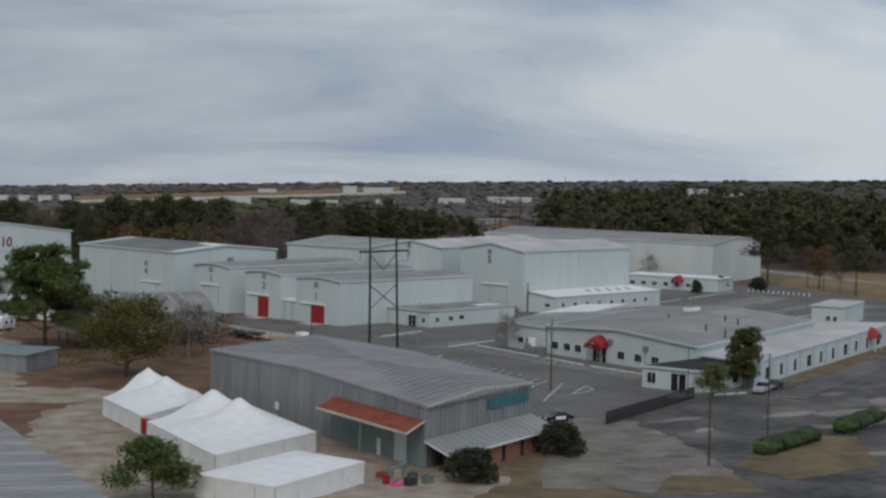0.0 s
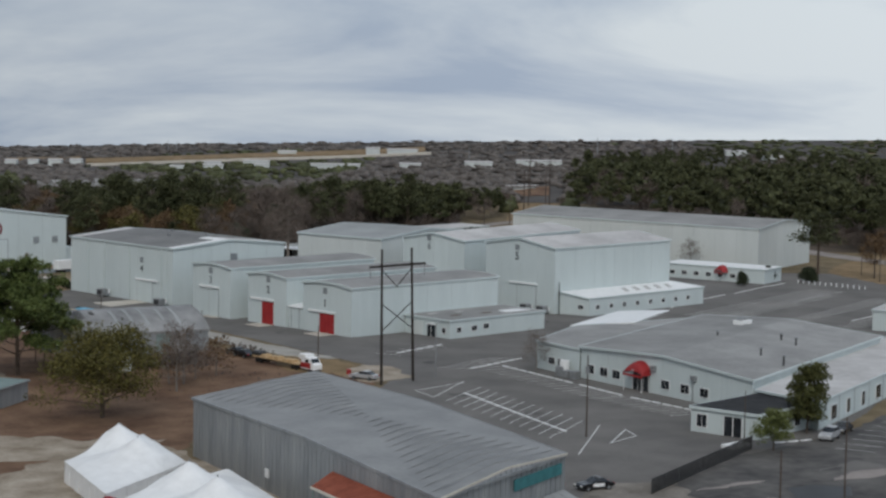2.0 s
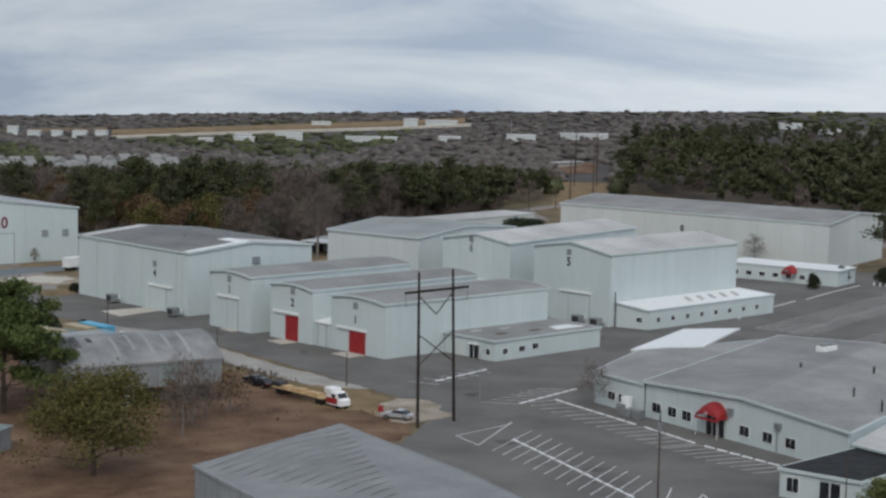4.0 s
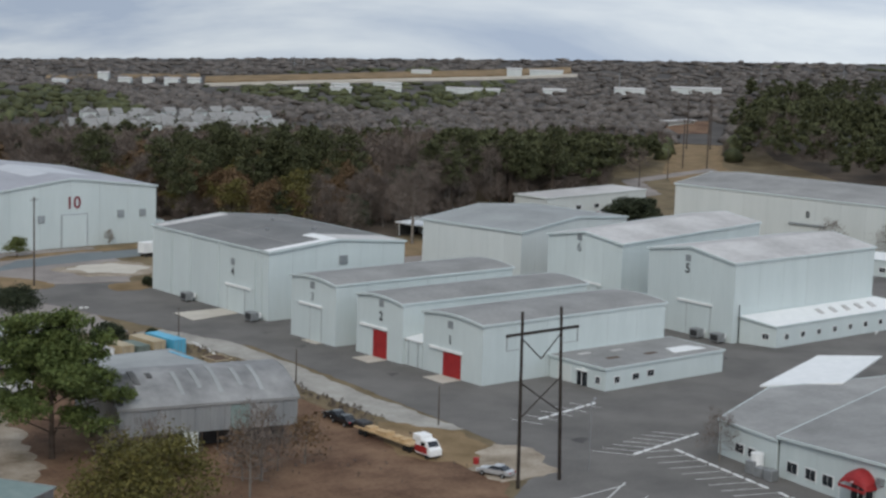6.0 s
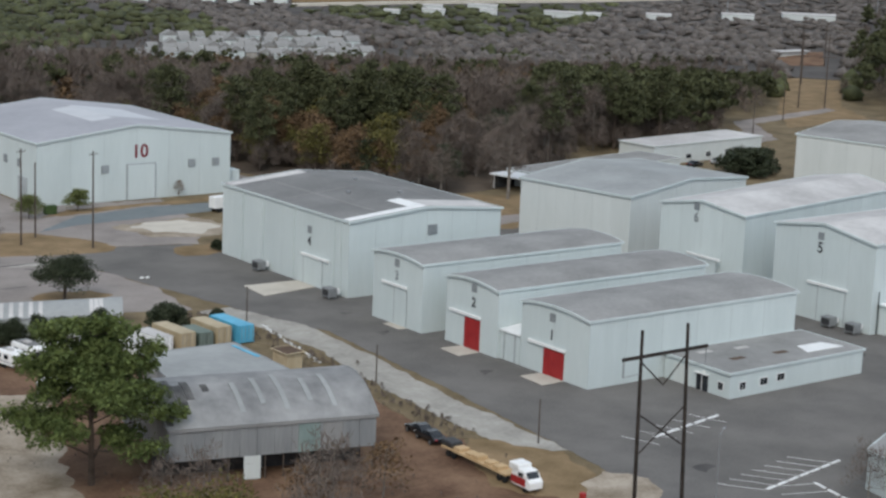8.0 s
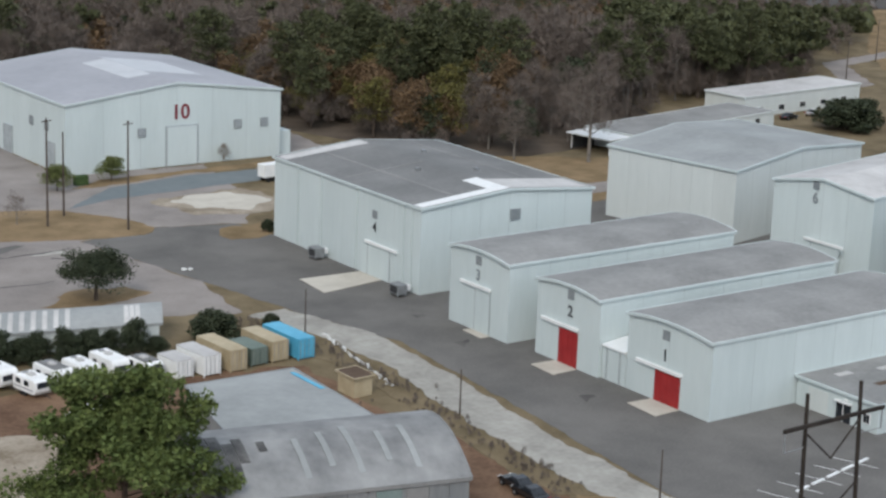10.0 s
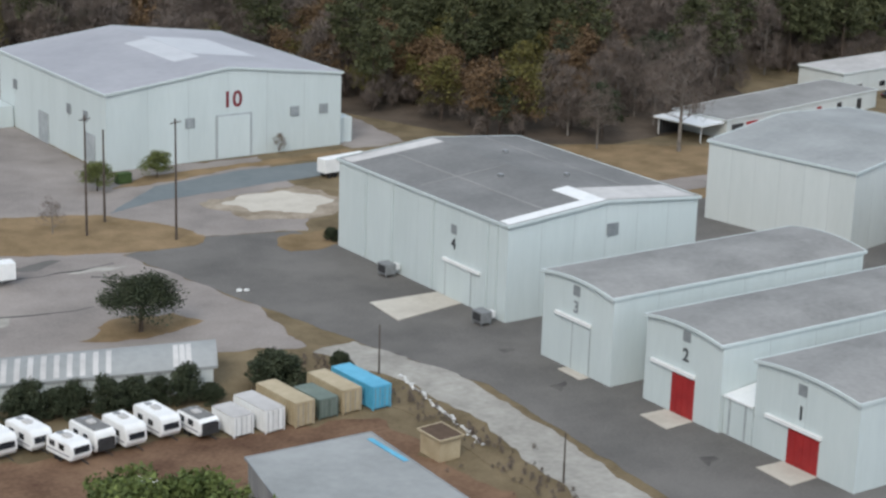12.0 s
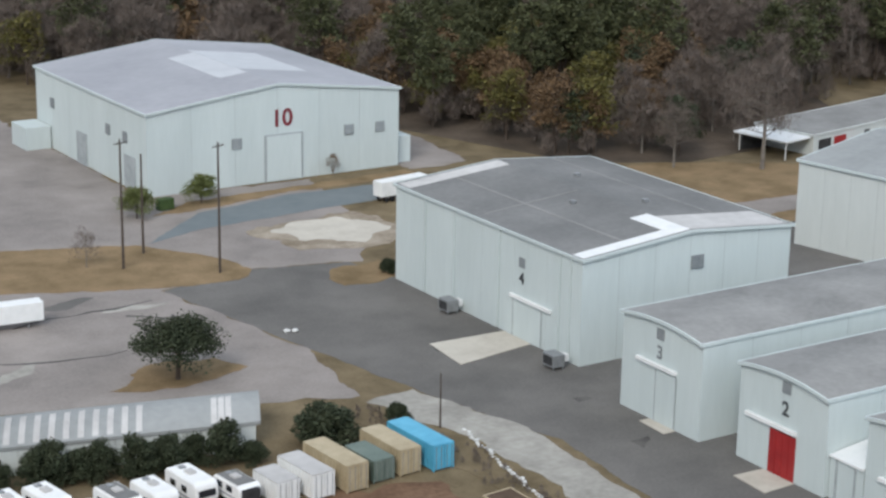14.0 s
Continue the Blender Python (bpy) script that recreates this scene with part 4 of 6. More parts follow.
spots = []
for poly, east, n in ((WOOD_WEST, False, 2000), (WOOD_EAST, True, 1000)):
    xs, ys = [p[0] for p in poly], [p[1] for p in poly]
    while n:
        x, y = rng.uniform(min(xs), max(xs)), rng.uniform(min(ys), max(ys))
        if inside(x, y, poly):
            spots.append((math.hypot(x + 120, y + 150), x, y, pick(x, y, east), rng.randrange(3), rng.uniform(0.75, 1.15) * min(1.0, max(0.25, ((1420 if east else 1110) - math.hypot(x + 338, y + 380)) / (380 if east else 320))), rng.uniform(0, 360)))
            n -= 1
spots.sort()
for dist, x, y, kind, i, sc, turn in spots[:260]:
    tree(kind, i, x, y, sc * (1.1 if kind == "pine" else 1.05), turn, LABELS[kind], "tree", "wood edge trees")


PATTERN = {}


def scatter(name, keys, rows, material, which, label, category, keep=1):
    """Many far trees as one mesh: copies of a pattern crown or trunk."""
    vs, fs, base = [], [], 0
    for x, y, key, sc, turn in rows:
        if (key, keep) in PATTERN:
            co, idx = PATTERN[key, keep]
        else:
            me = KINDS[key][which]
            co = np.array([v.co[:] for v in me.vertices], np.float32)
            idx = np.array([p.vertices[:] for p in me.polygons])
            idx = idx[::keep]
            used = idx.ravel()
            cen = co[used].reshape(-1, 3, 3)
            mid = cen.mean(1, keepdims=True)
            co = (mid + (cen - mid) * keep ** 0.5 * 1.05).reshape(-1, 3)
            idx = np.arange(len(co)).reshape(-1, 3)
            PATTERN[key, keep] = co, idx
        c, s = math.cos(turn), math.sin(turn)
        vs.append(np.stack([x + sc * (co[:, 0] * c - co[:, 1] * s), y + sc * (co[:, 0] * s + co[:, 1] * c), sc * co[:, 2] + land_z(x, y)], 1))
        fs.append(idx + base)
        base += len(co)
    v, f = np.concatenate(vs), np.concatenate(fs)
    me = bpy.data.meshes.new(name)
    k = f.shape[1]
    me.vertices.add(len(v))
    me.vertices.foreach_set("co", v.ravel().astype(np.float32))
    me.loops.add(f.size)
    me.loops.foreach_set("vertex_index", f.ravel().astype(np.int32))
    me.polygons.add(len(f))
    me.polygons.foreach_set("loop_start", (np.arange(len(f)) * k).astype(np.int32))
    me.update(calc_edges=True)
    me.materials.append(material)
    return tagged(new(name, me), label, category, kind="stuff")


for kind, leaf, words_ in (("pine", "pine", "dark green pines deep in the wood"), ("bare", "twig", "bare winter trees deep in the wood"), ("rusty", "rusty", "rust-brown leaved trees deep in the wood"), ("mixed", "oak", "dark evergreen trees deep in the wood")):
    rows = [(x, y, (k, i), sc * 1.05, turn) for _, x, y, k, i, sc, turn in spots[260:] if k == kind]
    if rows:
        scatter("wood", None, rows, M[leaf], 1, words_, "woodland", 6)


# brush under the wood's edge, and the woods beyond it
brush = []
for _, x, y, k, i, sc, turn in spots[:700]:
    for _ in range(3):
        brush.append((x + rng.uniform(-5, 5), y + rng.uniform(-5, 5), ("bare", rng.randrange(3)), rng.uniform(0.24, 0.52), rng.uniform(0, 6)))
scatter("brush", None, brush, M["twig"], 1, "grey-brown brush under the wood's edge trees", "brush", 7)
CLEARING = [(288, 222), (316, 254), (380, 310), (436, 362), (476, 412), (500, 396), (478, 366), (420, 316), (356, 258), (335, 225)]
TOWN = [(140, 462), (280, 424), (310, 470), (300, 530), (210, 560), (160, 530)]
RUNWAY = [(348, 634), (560, 556), (600, 610), (372, 700)]
beyond = {"pine": [], "bare": [], "rusty": []}
left = 3000
while left:
    d, a = 700 * (1350 / 700) ** rng.random(), math.radians(rng.uniform(6, 84))
    x, y = -338 + d * math.cos(a), -380 + d * math.sin(a)
    if any(inside(x, y, poly) for poly in (WOOD_WEST, WOOD_EAST, CLEARING, TOWN, RUNWAY)) or (x < 300 and y < 380) or (x < 420 and y < 260):
        continue
    k = noise.noise((x * 0.006, y * 0.006, 7.1)) + rng.uniform(-0.2, 0.2) + (0.3 if y < x * 0.7 else -0.22)
    kind = "pine" if k > 0.2 else ("rusty" if k > 0.14 else "bare")
    beyond[kind].append((x, y, (kind, rng.randrange(3)), rng.uniform(0.6, 0.95) * min(1.0, max(0.15, (1180 - d) / 400)), rng.uniform(0, 6)))
    left -= 1
for _ in range(260):
    x, y = rng.uniform(140, 310), rng.uniform(424, 560)
    if inside(x, y, TOWN):
        beyond["bare" if rng.random() < 0.85 else "pine"].append((x, y, ("bare" if rng.random() < 0.85 else "pine", rng.randrange(3)), rng.uniform(0.14, 0.28), rng.uniform(0, 6)))
for kind in beyond:
    beyond[kind] = [(x, y, (kind, key[1]), sc, turn) for x, y, key, sc, turn in beyond[kind]]
for kind, leaf, words_ in (("pine", "pine", "pines scattered through the farther woods"), ("bare", "twig", "bare trees of the farther woods"), ("rusty", "rusty", "rust-brown trees of the farther woods")):
    scatter("farther_wood", None, beyond[kind], M[leaf], 1, words_, "woodland", 12)


# far woodland: low clumps out to the horizon
def carpet(name, material, seed, count, near, far, size, green, label, gaps=0.0):
    rg = np.random.RandomState(seed)
    d = near * (far / near) ** rg.rand(count)
    a = np.radians(rg.uniform(4, 88, count))
    x, y = -338 + d * np.cos(a), -380 + d * np.sin(a)
    keep = []
    for i in range(count):
        if inside(x[i], y[i], WOOD_WEST) or inside(x[i], y[i], WOOD_EAST):
            continue
        if inside(x[i], y[i], CLEARING) or inside(x[i], y[i], TOWN) or inside(x[i], y[i], RUNWAY):
            continue
        k = noise.noise((x[i] * 0.005, y[i] * 0.005, 0.4))
        if (k > (0.24 if y[i] > x[i] * 0.75 else 0.04)) == green and k > -0.6 + gaps:
            keep.append(i)
    x, y, d = x[keep], y[keep], d[keep]
    n = len(keep)
    ico = bmesh.new()
    bmesh.ops.create_icosphere(ico, subdivisions=1, radius=1)
    iv = np.array([v.co[:] for v in ico.verts])
    iff = np.array([[v.index for v in f.verts] for f in ico.faces])
    ico.free()
    r = size * (0.45 + 0.5 * rg.rand(n))
    hgt = size * (0.45 + 0.35 * rg.rand(n)) * np.maximum(0.3, 1 - (d - 960) / 500)
    v = iv[None] * (1 + 0.28 * rg.randn(n, len(iv), 1)) * np.stack([r, r, hgt], 1)[:, None]
    v = v + np.stack([x, y, hgt * 0.55 + np.array([land_z(p, q) for p, q in zip(x, y)])], 1)[:, None]
    f = iff[None] + (np.arange(n) * len(iv))[:, None, None]
    me = bpy.data.meshes.new(name)
    v, f = v.reshape(-1, 3), f.reshape(-1, 3)
    me.vertices.add(len(v))
    me.vertices.foreach_set("co", v.ravel().astype(np.float32))
    me.loops.add(f.size)
    me.loops.foreach_set("vertex_index", f.ravel().astype(np.int32))
    me.polygons.add(len(f))
    me.polygons.foreach_set("loop_start", (np.arange(len(f)) * 3).astype(np.int32))
    me.update(calc_edges=True)
    me.materials.append(material)
    return tagged(new(name, me), label, "woodland", kind="stuff")


carpet("far_woodland", M["far_wood"], 3, 26000, 960, 1398, 4.6, False, "grey-brown winter woodland out to the horizon")
carpet("far_pine_wood", M["pine"], 4, 12000, 960, 1398, 5.0, True, "dark pine woods out to the horizon")


# weeds along the verge and loose brush about the yard
weeds = []
for _ in range(230):
    f = rng.random()
    x, y = lerp2((-35.5, -14), (-29.8, 40), f / 0.65) if f < 0.65 else lerp2((-29.8, 40), (-33, 74), (f - 0.65) / 0.35)
    weeds.append((x + rng.gauss(0, 1.6), y, ("bare", rng.randrange(3)), rng.uniform(0.03, 0.075), rng.uniform(0, 6)))
for _ in range(160):
    weeds.append((rng.uniform(-100, -36), rng.uniform(-50, 44), ("bare", rng.randrange(3)), rng.uniform(0.02, 0.05), rng.uniform(0, 6)))
scatter("weeds", None, weeds, M["twig"], 1, "dry weeds and twigs along the verge", "weeds", 14)


# ---- office group by the car park ----
FRONT_R, FRONT_L = (-10.5, -128.5), (-2.2, -77.6)
office = shed("office_building", "low white office hall with broad grey roof", [FRONT_R, FRONT_L, (63.4, -58), (65, -107)], 6.5, 1.4, wall="wall", roof="roof", seam=8, category="office", over=0.5)
fo = Vector((FRONT_L[0] - FRONT_R[0], FRONT_L[1] - FRONT_R[1]))
fl = fo.length
fo /= fl
fn = Vector((-fo.y, fo.x))


def on_front(s, w=0.0):
    v = Vector(FRONT_R) + fo * s + fn * w
    return (v.x, v.y)


for s in (12.0, 17.6, 23.4, 38.6, 42.6, 47.0):
    window(office, on_front(s), on_front(s + 2.6), 1.4, 3.1, tuple(fn * 0.12))
part("door", hexa(bmesh.new(), [(*on_front(29.6), 0.05), (*on_front(34.6), 0.05), (*on_front(34.6, 0.14), 0.05), (*on_front(29.6, 0.14), 0.05)], [(*on_front(29.6), 3.6), (*on_front(34.6), 3.6), (*on_front(34.6, 0.14), 3.6), (*on_front(29.6, 0.14), 3.6)]), M["glass"], office, "dark glazed entrance doors")
for s in (29.6, 31.25, 32.9, 34.55):
    part("door_bar", bar((*on_front(s, 0.2), 0.05), (*on_front(s, 0.2), 3.6), 0.06, sides=4), M["white"], office)
ax, ay = on_front(32.1)
awning(ax, ay, 3.5, 2.7, 3.0, math.degrees(math.atan2(fn.y, fn.x)) - 180, "red rounded awning over the office entrance")
for s, z in ((27.6, 4.6), (15.6, 4.2)):
    part("wall_unit", hexa(bmesh.new(), [(*on_front(s), z), (*on_front(s + 1.2), z), (*on_front(s + 1.2, 0.7), z), (*on_front(s, 0.7), z)], [(*on_front(s), z + 1), (*on_front(s + 1.2), z + 1), (*on_front(s + 1.2, 0.7), z + 1), (*on_front(s, 0.7), z + 1)]), M["grey_metal"], office, "grey wall unit")
part("conduit", bar((*on_front(16.4, 0.3), 0), (*on_front(16.4, 0.3), 4.4), 0.1), M["grey_metal"], office)
wing = flat_block("office_wing", "low white office wing with grey roof", [(-2.4, -77.2), (0.6, -62), (26, -51), (62, -57.5)], 5.9, "roof", category="office")
wo = Vector((3, 15.2)).normalized()
for s in (5.0, 8.4):
    p = Vector((-2.4, -77.2)) + wo * s
    window(wing, tuple(p), tuple(p + wo * 2.4), 1.6, 3.0, (-0.12, 0.03))
part("tank", bar((-3.6, -74.2, 0), (-3.6, -74.2, 3.4), 1.1, sides=12), M["white"], wing, "white upright tank")
for s, h in ((1.2, 1.6), (3.4, 2.2), (-1.4, 1.8)):
    p = Vector((-2.4, -77.2)) + wo * s
    part("condenser", box(p.x - 3.4, p.y - 0.9, 0.03, p.x - 1.6, p.y + 0.9, h, bevel=0.08), M["grey_metal"], wing, "grey air condenser")
carport = thing("carport", (48, -45, 0), "white flat carport roof on posts", "carport")
part("roof", hexa(bmesh.new(), [(27.6, -47.3, 5.4), (59.1, -35, 5.4), (68.9, -43.1, 5.7), (40, -56.5, 6.2)], [(27.6, -47.3, 5.7), (59.1, -35, 5.7), (68.9, -43.1, 6.0), (40, -56.5, 6.5)]), M["white"], carport)
for x, y in ((29, -47.4), (43, -41.8), (57.6, -36.2)):
    part("post", bar((x, y, 0), (x, y, 5.45), 0.15), M["tan_box"], carport)
rear = flat_block("office_wing", "long low office wing with patchy white roof", [(-14, -146), (-11.5, -130), (78, -101), (92.6, -113)], 5.0, "roof_pale", category="office")
wd = Vector((92.6 + 14, -113 + 146)).normalized()
wnr = Vector((wd.y, -wd.x))
for k in range(10):
    p = Vector((-14, -146)) + wd * (7 + k * 9.6)
    window(rear, tuple(p), tuple(p + wd * (2.2 if k % 3 else 3.4)), 0.9, 3.5, tuple(wnr * 0.12))
    part("pilaster", bar((*(p + wd * 5), 0), (*(p + wd * 5), 4.9), 0.14, sides=4), M["seam"], rear)
pa = Vector((-14, -146)) + wd * 88
awning(pa.x, pa.y, 3.4, 2.5, 2.6, math.degrees(math.atan2(wnr.y, wnr.x)) - 180, "red rounded awning on the long wing")
PL, PF, PR, PB = Vector((-33, -131.8)), Vector((-30.9, -145.2)), Vector((-10.8, -143.4)), Vector((-8, -130.6))
porch = flat_block("entrance_block", "small white entrance block with black tar roof", [tuple(PF), tuple(PL), tuple(PB), tuple(PR)], 4.4, "tar", category="office", fascia=0.5)
pw, pe = (PL - PF).normalized(), (PR - PF).normalized()
pwo, peo = Vector((pw.y, -pw.x)) * -0.14, Vector((pe.y, -pe.x)) * 0.14
window(porch, tuple(PF + pw * 10.2), tuple(PF + pw * 12.4), 1.1, 3.3, tuple(pwo))
d0, d1 = PF + pw * 3.2, PF + pw * 6.8
part("door", hexa(bmesh.new(), [(*d0, 0.05), (*d1, 0.05), (*(d1 + pwo), 0.05), (*(d0 + pwo), 0.05)], [(*d0, 3.5), (*d1, 3.5), (*(d1 + pwo), 3.5), (*(d0 + pwo), 3.5)]), M["glass"], porch, "dark glass entrance door")
for f in (0.0, 0.5, 1.0):
    px, py = (d0 + pwo * 1.3).lerp(d1 + pwo * 1.3, f)
    part("door_bar", bar((px, py, 0.05), (px, py, 3.5), 0.09, sides=4), M["white"], porch)
for k in (5, 12, 17):
    window(porch, tuple(PF + pe * k), tuple(PF + pe * (k + 2)), 1.1, 3.3, tuple(peo))
tagged(part("bench", box(-41.5, -147.5, 0.03, -36.2, -145.2, 0.6, bevel=0.05), M["white"]), "white painted block bench before the entrance", "bench")
for x, y, r in ((50, -80, 1.2), (28, -90, 0.5), (36, -101, 0.6), (33, -107, 0.5), (14, -112, 0.5), (8, -122, 0.5)):
    v = thing("roof_vent", (x, y, 7.10), "grey metal vent on the office roof", "roof vent", "roof vents")
    if r > 1:
        part("cabinet", box(x - 2.2, y - 1.1, 7.00, x + 2.2, y + 1.1, 8.70, bevel=0.08), M["white"], v)
        part("fan_housing", bar((x - 1, y, 8.60), (x - 1, y, 9.30), 0.8, sides=10), M["grey_metal"], v)
        part("fan_housing", bar((x + 1.1, y, 8.60), (x + 1.1, y, 9.20), 0.7, sides=10), M["grey_metal"], v)
    else:
        part("pipe", bar((x, y, 6.90), (x, y, 8.80), r * 0.4, sides=8), M["dark_metal"], v)
        part("cap", bar((x, y, 8.75), (x, y, 9.05), r * 0.7, sides=8), M["grey_metal"], v)

# ---- grey sheet-metal warehouse, porch and awning ----
GA, GB, GD = Vector((-137.2, -174.9)), Vector((-116.2, -95.3)), Vector((-102.9, -165.0))
GC = GB + (GD - GA)
GH = 9.4
gw = shed("metal_warehouse", "grey corrugated metal warehouse with streaked walls", [tuple(GA), tuple(GB), tuple(GC), tuple(GD)], GH, 1.0, wall="metal", roof="metal_roof", seam=2.4, trim="metal", joints=False, over=0.25)
gu, gv = (GB - GA).normalized(), (GD - GA).normalized()
glen, gwid = (GB - GA).length, (GD - GA).length


def gpt(s, w, z):
    v = GA + gu * s + gv * w
    return (v.x, v.y, z)


for i in range(1, 30):
    s = glen * i / 30
    for w0, w1 in ((0, gwid / 2), (gwid / 2, gwid)):
        z0, z1 = [GH + 1.0 * (1 - abs(2 * w / gwid - 1)) + 0.30 for w in (w0, w1)]
        part("roof_rib", beam(gpt(s, w0, z0), gpt(s, w1, z1), 0.14, 0.1), M["metal_roof"], gw)
for i in range(1, 60):
    s = glen * i / 60
    part("wall_rib", bar(gpt(s, -0.04, 0), gpt(s, -0.04, GH - 0.1), 0.07, sides=4), M["metal"], gw)
for i in range(1, 24):
    w = gwid * i / 24
    part("wall_rib", bar(gpt(-0.05, w, 0), gpt(-0.05, w, GH + 1.0 * (1 - abs(2 * i / 24 - 1)) - 0.1), 0.08, sides=4), M["metal"], gw)
part("verge_board", beam(gpt(-0.5, 0, GH + 0.32), gpt(-0.5, gwid / 2, GH + 1.3), 0.18, 0.3), M["pale_concrete"], gw, "cream roof edge")
part("verge_board", beam(gpt(-0.5, gwid / 2, GH + 1.3), gpt(-0.5, gwid, GH + 0.32), 0.18, 0.3), M["pale_concrete"], gw, "cream roof edge")
bm = hexa(bmesh.new(), [gpt(-0.32, gwid * 0.56, 6.9), gpt(-0.32, gwid * 0.96, 6.9), gpt(-0.16, gwid * 0.96, 6.9), gpt(-0.16, gwid * 0.56, 6.9)], [gpt(-0.32, gwid * 0.56, 8.5), gpt(-0.32, gwid * 0.96, 8.5), gpt(-0.16, gwid * 0.96, 8.5), gpt(-0.16, gwid * 0.56, 8.5)])
part("sign_board", bm, M["teal"], gw, "faded teal sign board")
part("wall_vent", hexa(bmesh.new(), [gpt(52, -0.3, 2.2), gpt(53.2, -0.3, 2.2), gpt(53.2, 0, 2.2), gpt(52, 0, 2.2)], [gpt(52, -0.3, 3.5), gpt(53.2, -0.3, 3.5), gpt(53.2, 0, 3.5), gpt(52, 0, 3.5)]), M["white"], gw)
bm = hexa(bmesh.new(), [gpt(0.2, -0.25, 0), gpt(31, -0.25, 0), gpt(31, -0.12, 0), gpt(0.2, -0.12, 0)], [gpt(0.2, -0.25, 6.6), gpt(31, -0.25, 6.6), gpt(31, -0.12, 6.6), gpt(0.2, -0.12, 6.6)])
part("painted_panel", bm, M["green_paint"], gw, "pale green painted lower wall")
bm = hexa(bmesh.new(), [gpt(5.5, -0.4, 0), gpt(9.5, -0.4, 0), gpt(9.5, -0.26, 0), gpt(5.5, -0.26, 0)], [gpt(5.5, -0.4, 4.4), gpt(9.5, -0.4, 4.4), gpt(9.5, -0.26, 4.4), gpt(5.5, -0.26, 4.4)])
part("door", bm, M["wall_warm"], gw, "pale roller door")
bm = hexa(bmesh.new(), [gpt(14, -0.4, 0), gpt(15.2, -0.4, 0), gpt(15.2, -0.26, 0), gpt(14, -0.26, 0)], [gpt(14, -0.4, 2.7), gpt(15.2, -0.4, 2.7), gpt(15.2, -0.26, 2.7), gpt(14, -0.26, 2.7)])
part("door", bm, M["white"], gw, "white side door")
rust = thing("lean_to_awning", gpt(15, -2.5, 0), "rusted red sheet awning with white edge", "awning")
for i in range(30):
    s0, s1 = 0.4 + i, 1.34 + i
    part("sheet", hexa(bmesh.new(), [gpt(s0, -0.1, 7.2), gpt(s1, -0.1, 7.2), gpt(s1, -5.4, 6.0), gpt(s0, -5.4, 6.0)], [gpt(s0, -0.1, 7.32), gpt(s1, -0.1, 7.32), gpt(s1, -5.4, 6.12), gpt(s0, -5.4, 6.12)]), M["rust"], rust)
part("gutter", beam(gpt(0.3, -5.5, 6.16), gpt(30.5, -5.5, 6.16), 0.16, 0.35), M["pale_concrete"], rust, "pale gutter")
part("edge_board", beam(gpt(0.3, -0.1, 7.4), gpt(0.3, -5.5, 6.2), 0.16, 0.3), M["pale_concrete"], rust)
for s in (1.0, 15.5, 30):
    part("post", bar(gpt(s, -5.2, 0), gpt(s, -5.2, 6.0), 0.1), M["green_paint"], rust)
pc = thing("shop_porch", gpt(-4, gwid * 0.5, 0), "brick shop front with grey metal porch roof", "porch")
for i in range(16):
    w0, w1 = gwid * i / 16 - 0.6, gwid * (i + 1) / 16 - 0.65
    part("roof_sheet", hexa(bmesh.new(), [gpt(-0.3, w0, 4.5), gpt(-0.3, w1, 4.5), gpt(-8.4, w1, 3.3), gpt(-8.4, w0, 3.3)], [gpt(-0.3, w0, 4.62), gpt(-0.3, w1, 4.62), gpt(-8.4, w1, 3.42), gpt(-8.4, w0, 3.42)]), M["roof_sheet"], pc)
    if i:
        part("roof_seam", beam(gpt(-0.3, w0, 4.66), gpt(-8.4, w0, 3.46), 0.08, 0.08), M["metal_roof"], pc)
part("fascia", beam(gpt(-8.45, -0.6, 3.3), gpt(-8.45, gwid, 3.3), 0.14, 0.35), M["white"], pc)
part("side_board", beam(gpt(-0.3, -0.65, 4.5), gpt(-8.4, -0.65, 3.3), 0.12, 0.3), M["white"], pc)
for w0, w1, mat in ((0.33, 0.46, "brick"), (0.50, 0.64, "brick"), (0.68, 0.80, "brick"), (0.84, 0.995, "brick"), (0.46, 0.50, "dark_metal"), (0.64, 0.68, "dark_metal"), (0.80, 0.84, "dark_metal"), (0.04, 0.33, "brown_box")):
    deep = -4.5 if mat == "brown_box" else -7.6 if mat == "brick" else -7.3
    w0, w1 = w0 * gwid, w1 * gwid
    part("wall_bay", hexa(bmesh.new(), [gpt(deep, w0, 0), gpt(deep, w1, 0), gpt(deep + 0.3, w1, 0), gpt(deep + 0.3, w0, 0)], [gpt(deep, w0, 3.3), gpt(deep, w1, 3.3), gpt(deep + 0.3, w1, 3.3), gpt(deep + 0.3, w0, 3.3)]), M[mat], pc)
part("end_wall", hexa(bmesh.new(), [gpt(-7.6, gwid * 0.995, 0), gpt(-0.2, gwid * 0.995, 0), gpt(-0.2, gwid * 0.985, 0), gpt(-7.6, gwid * 0.985, 0)], [gpt(-7.6, gwid * 0.995, 3.3), gpt(-0.2, gwid * 0.995, 4.4), gpt(-0.2, gwid * 0.985, 4.4), gpt(-7.6, gwid * 0.985, 3.3)]), M["brick"], pc)
for w in (0.3, 5.5, 11.0):
    part("post", bar(gpt(-8.2, w, 0), gpt(-8.2, w, 3.2), 0.12), M["brown_box"], pc)


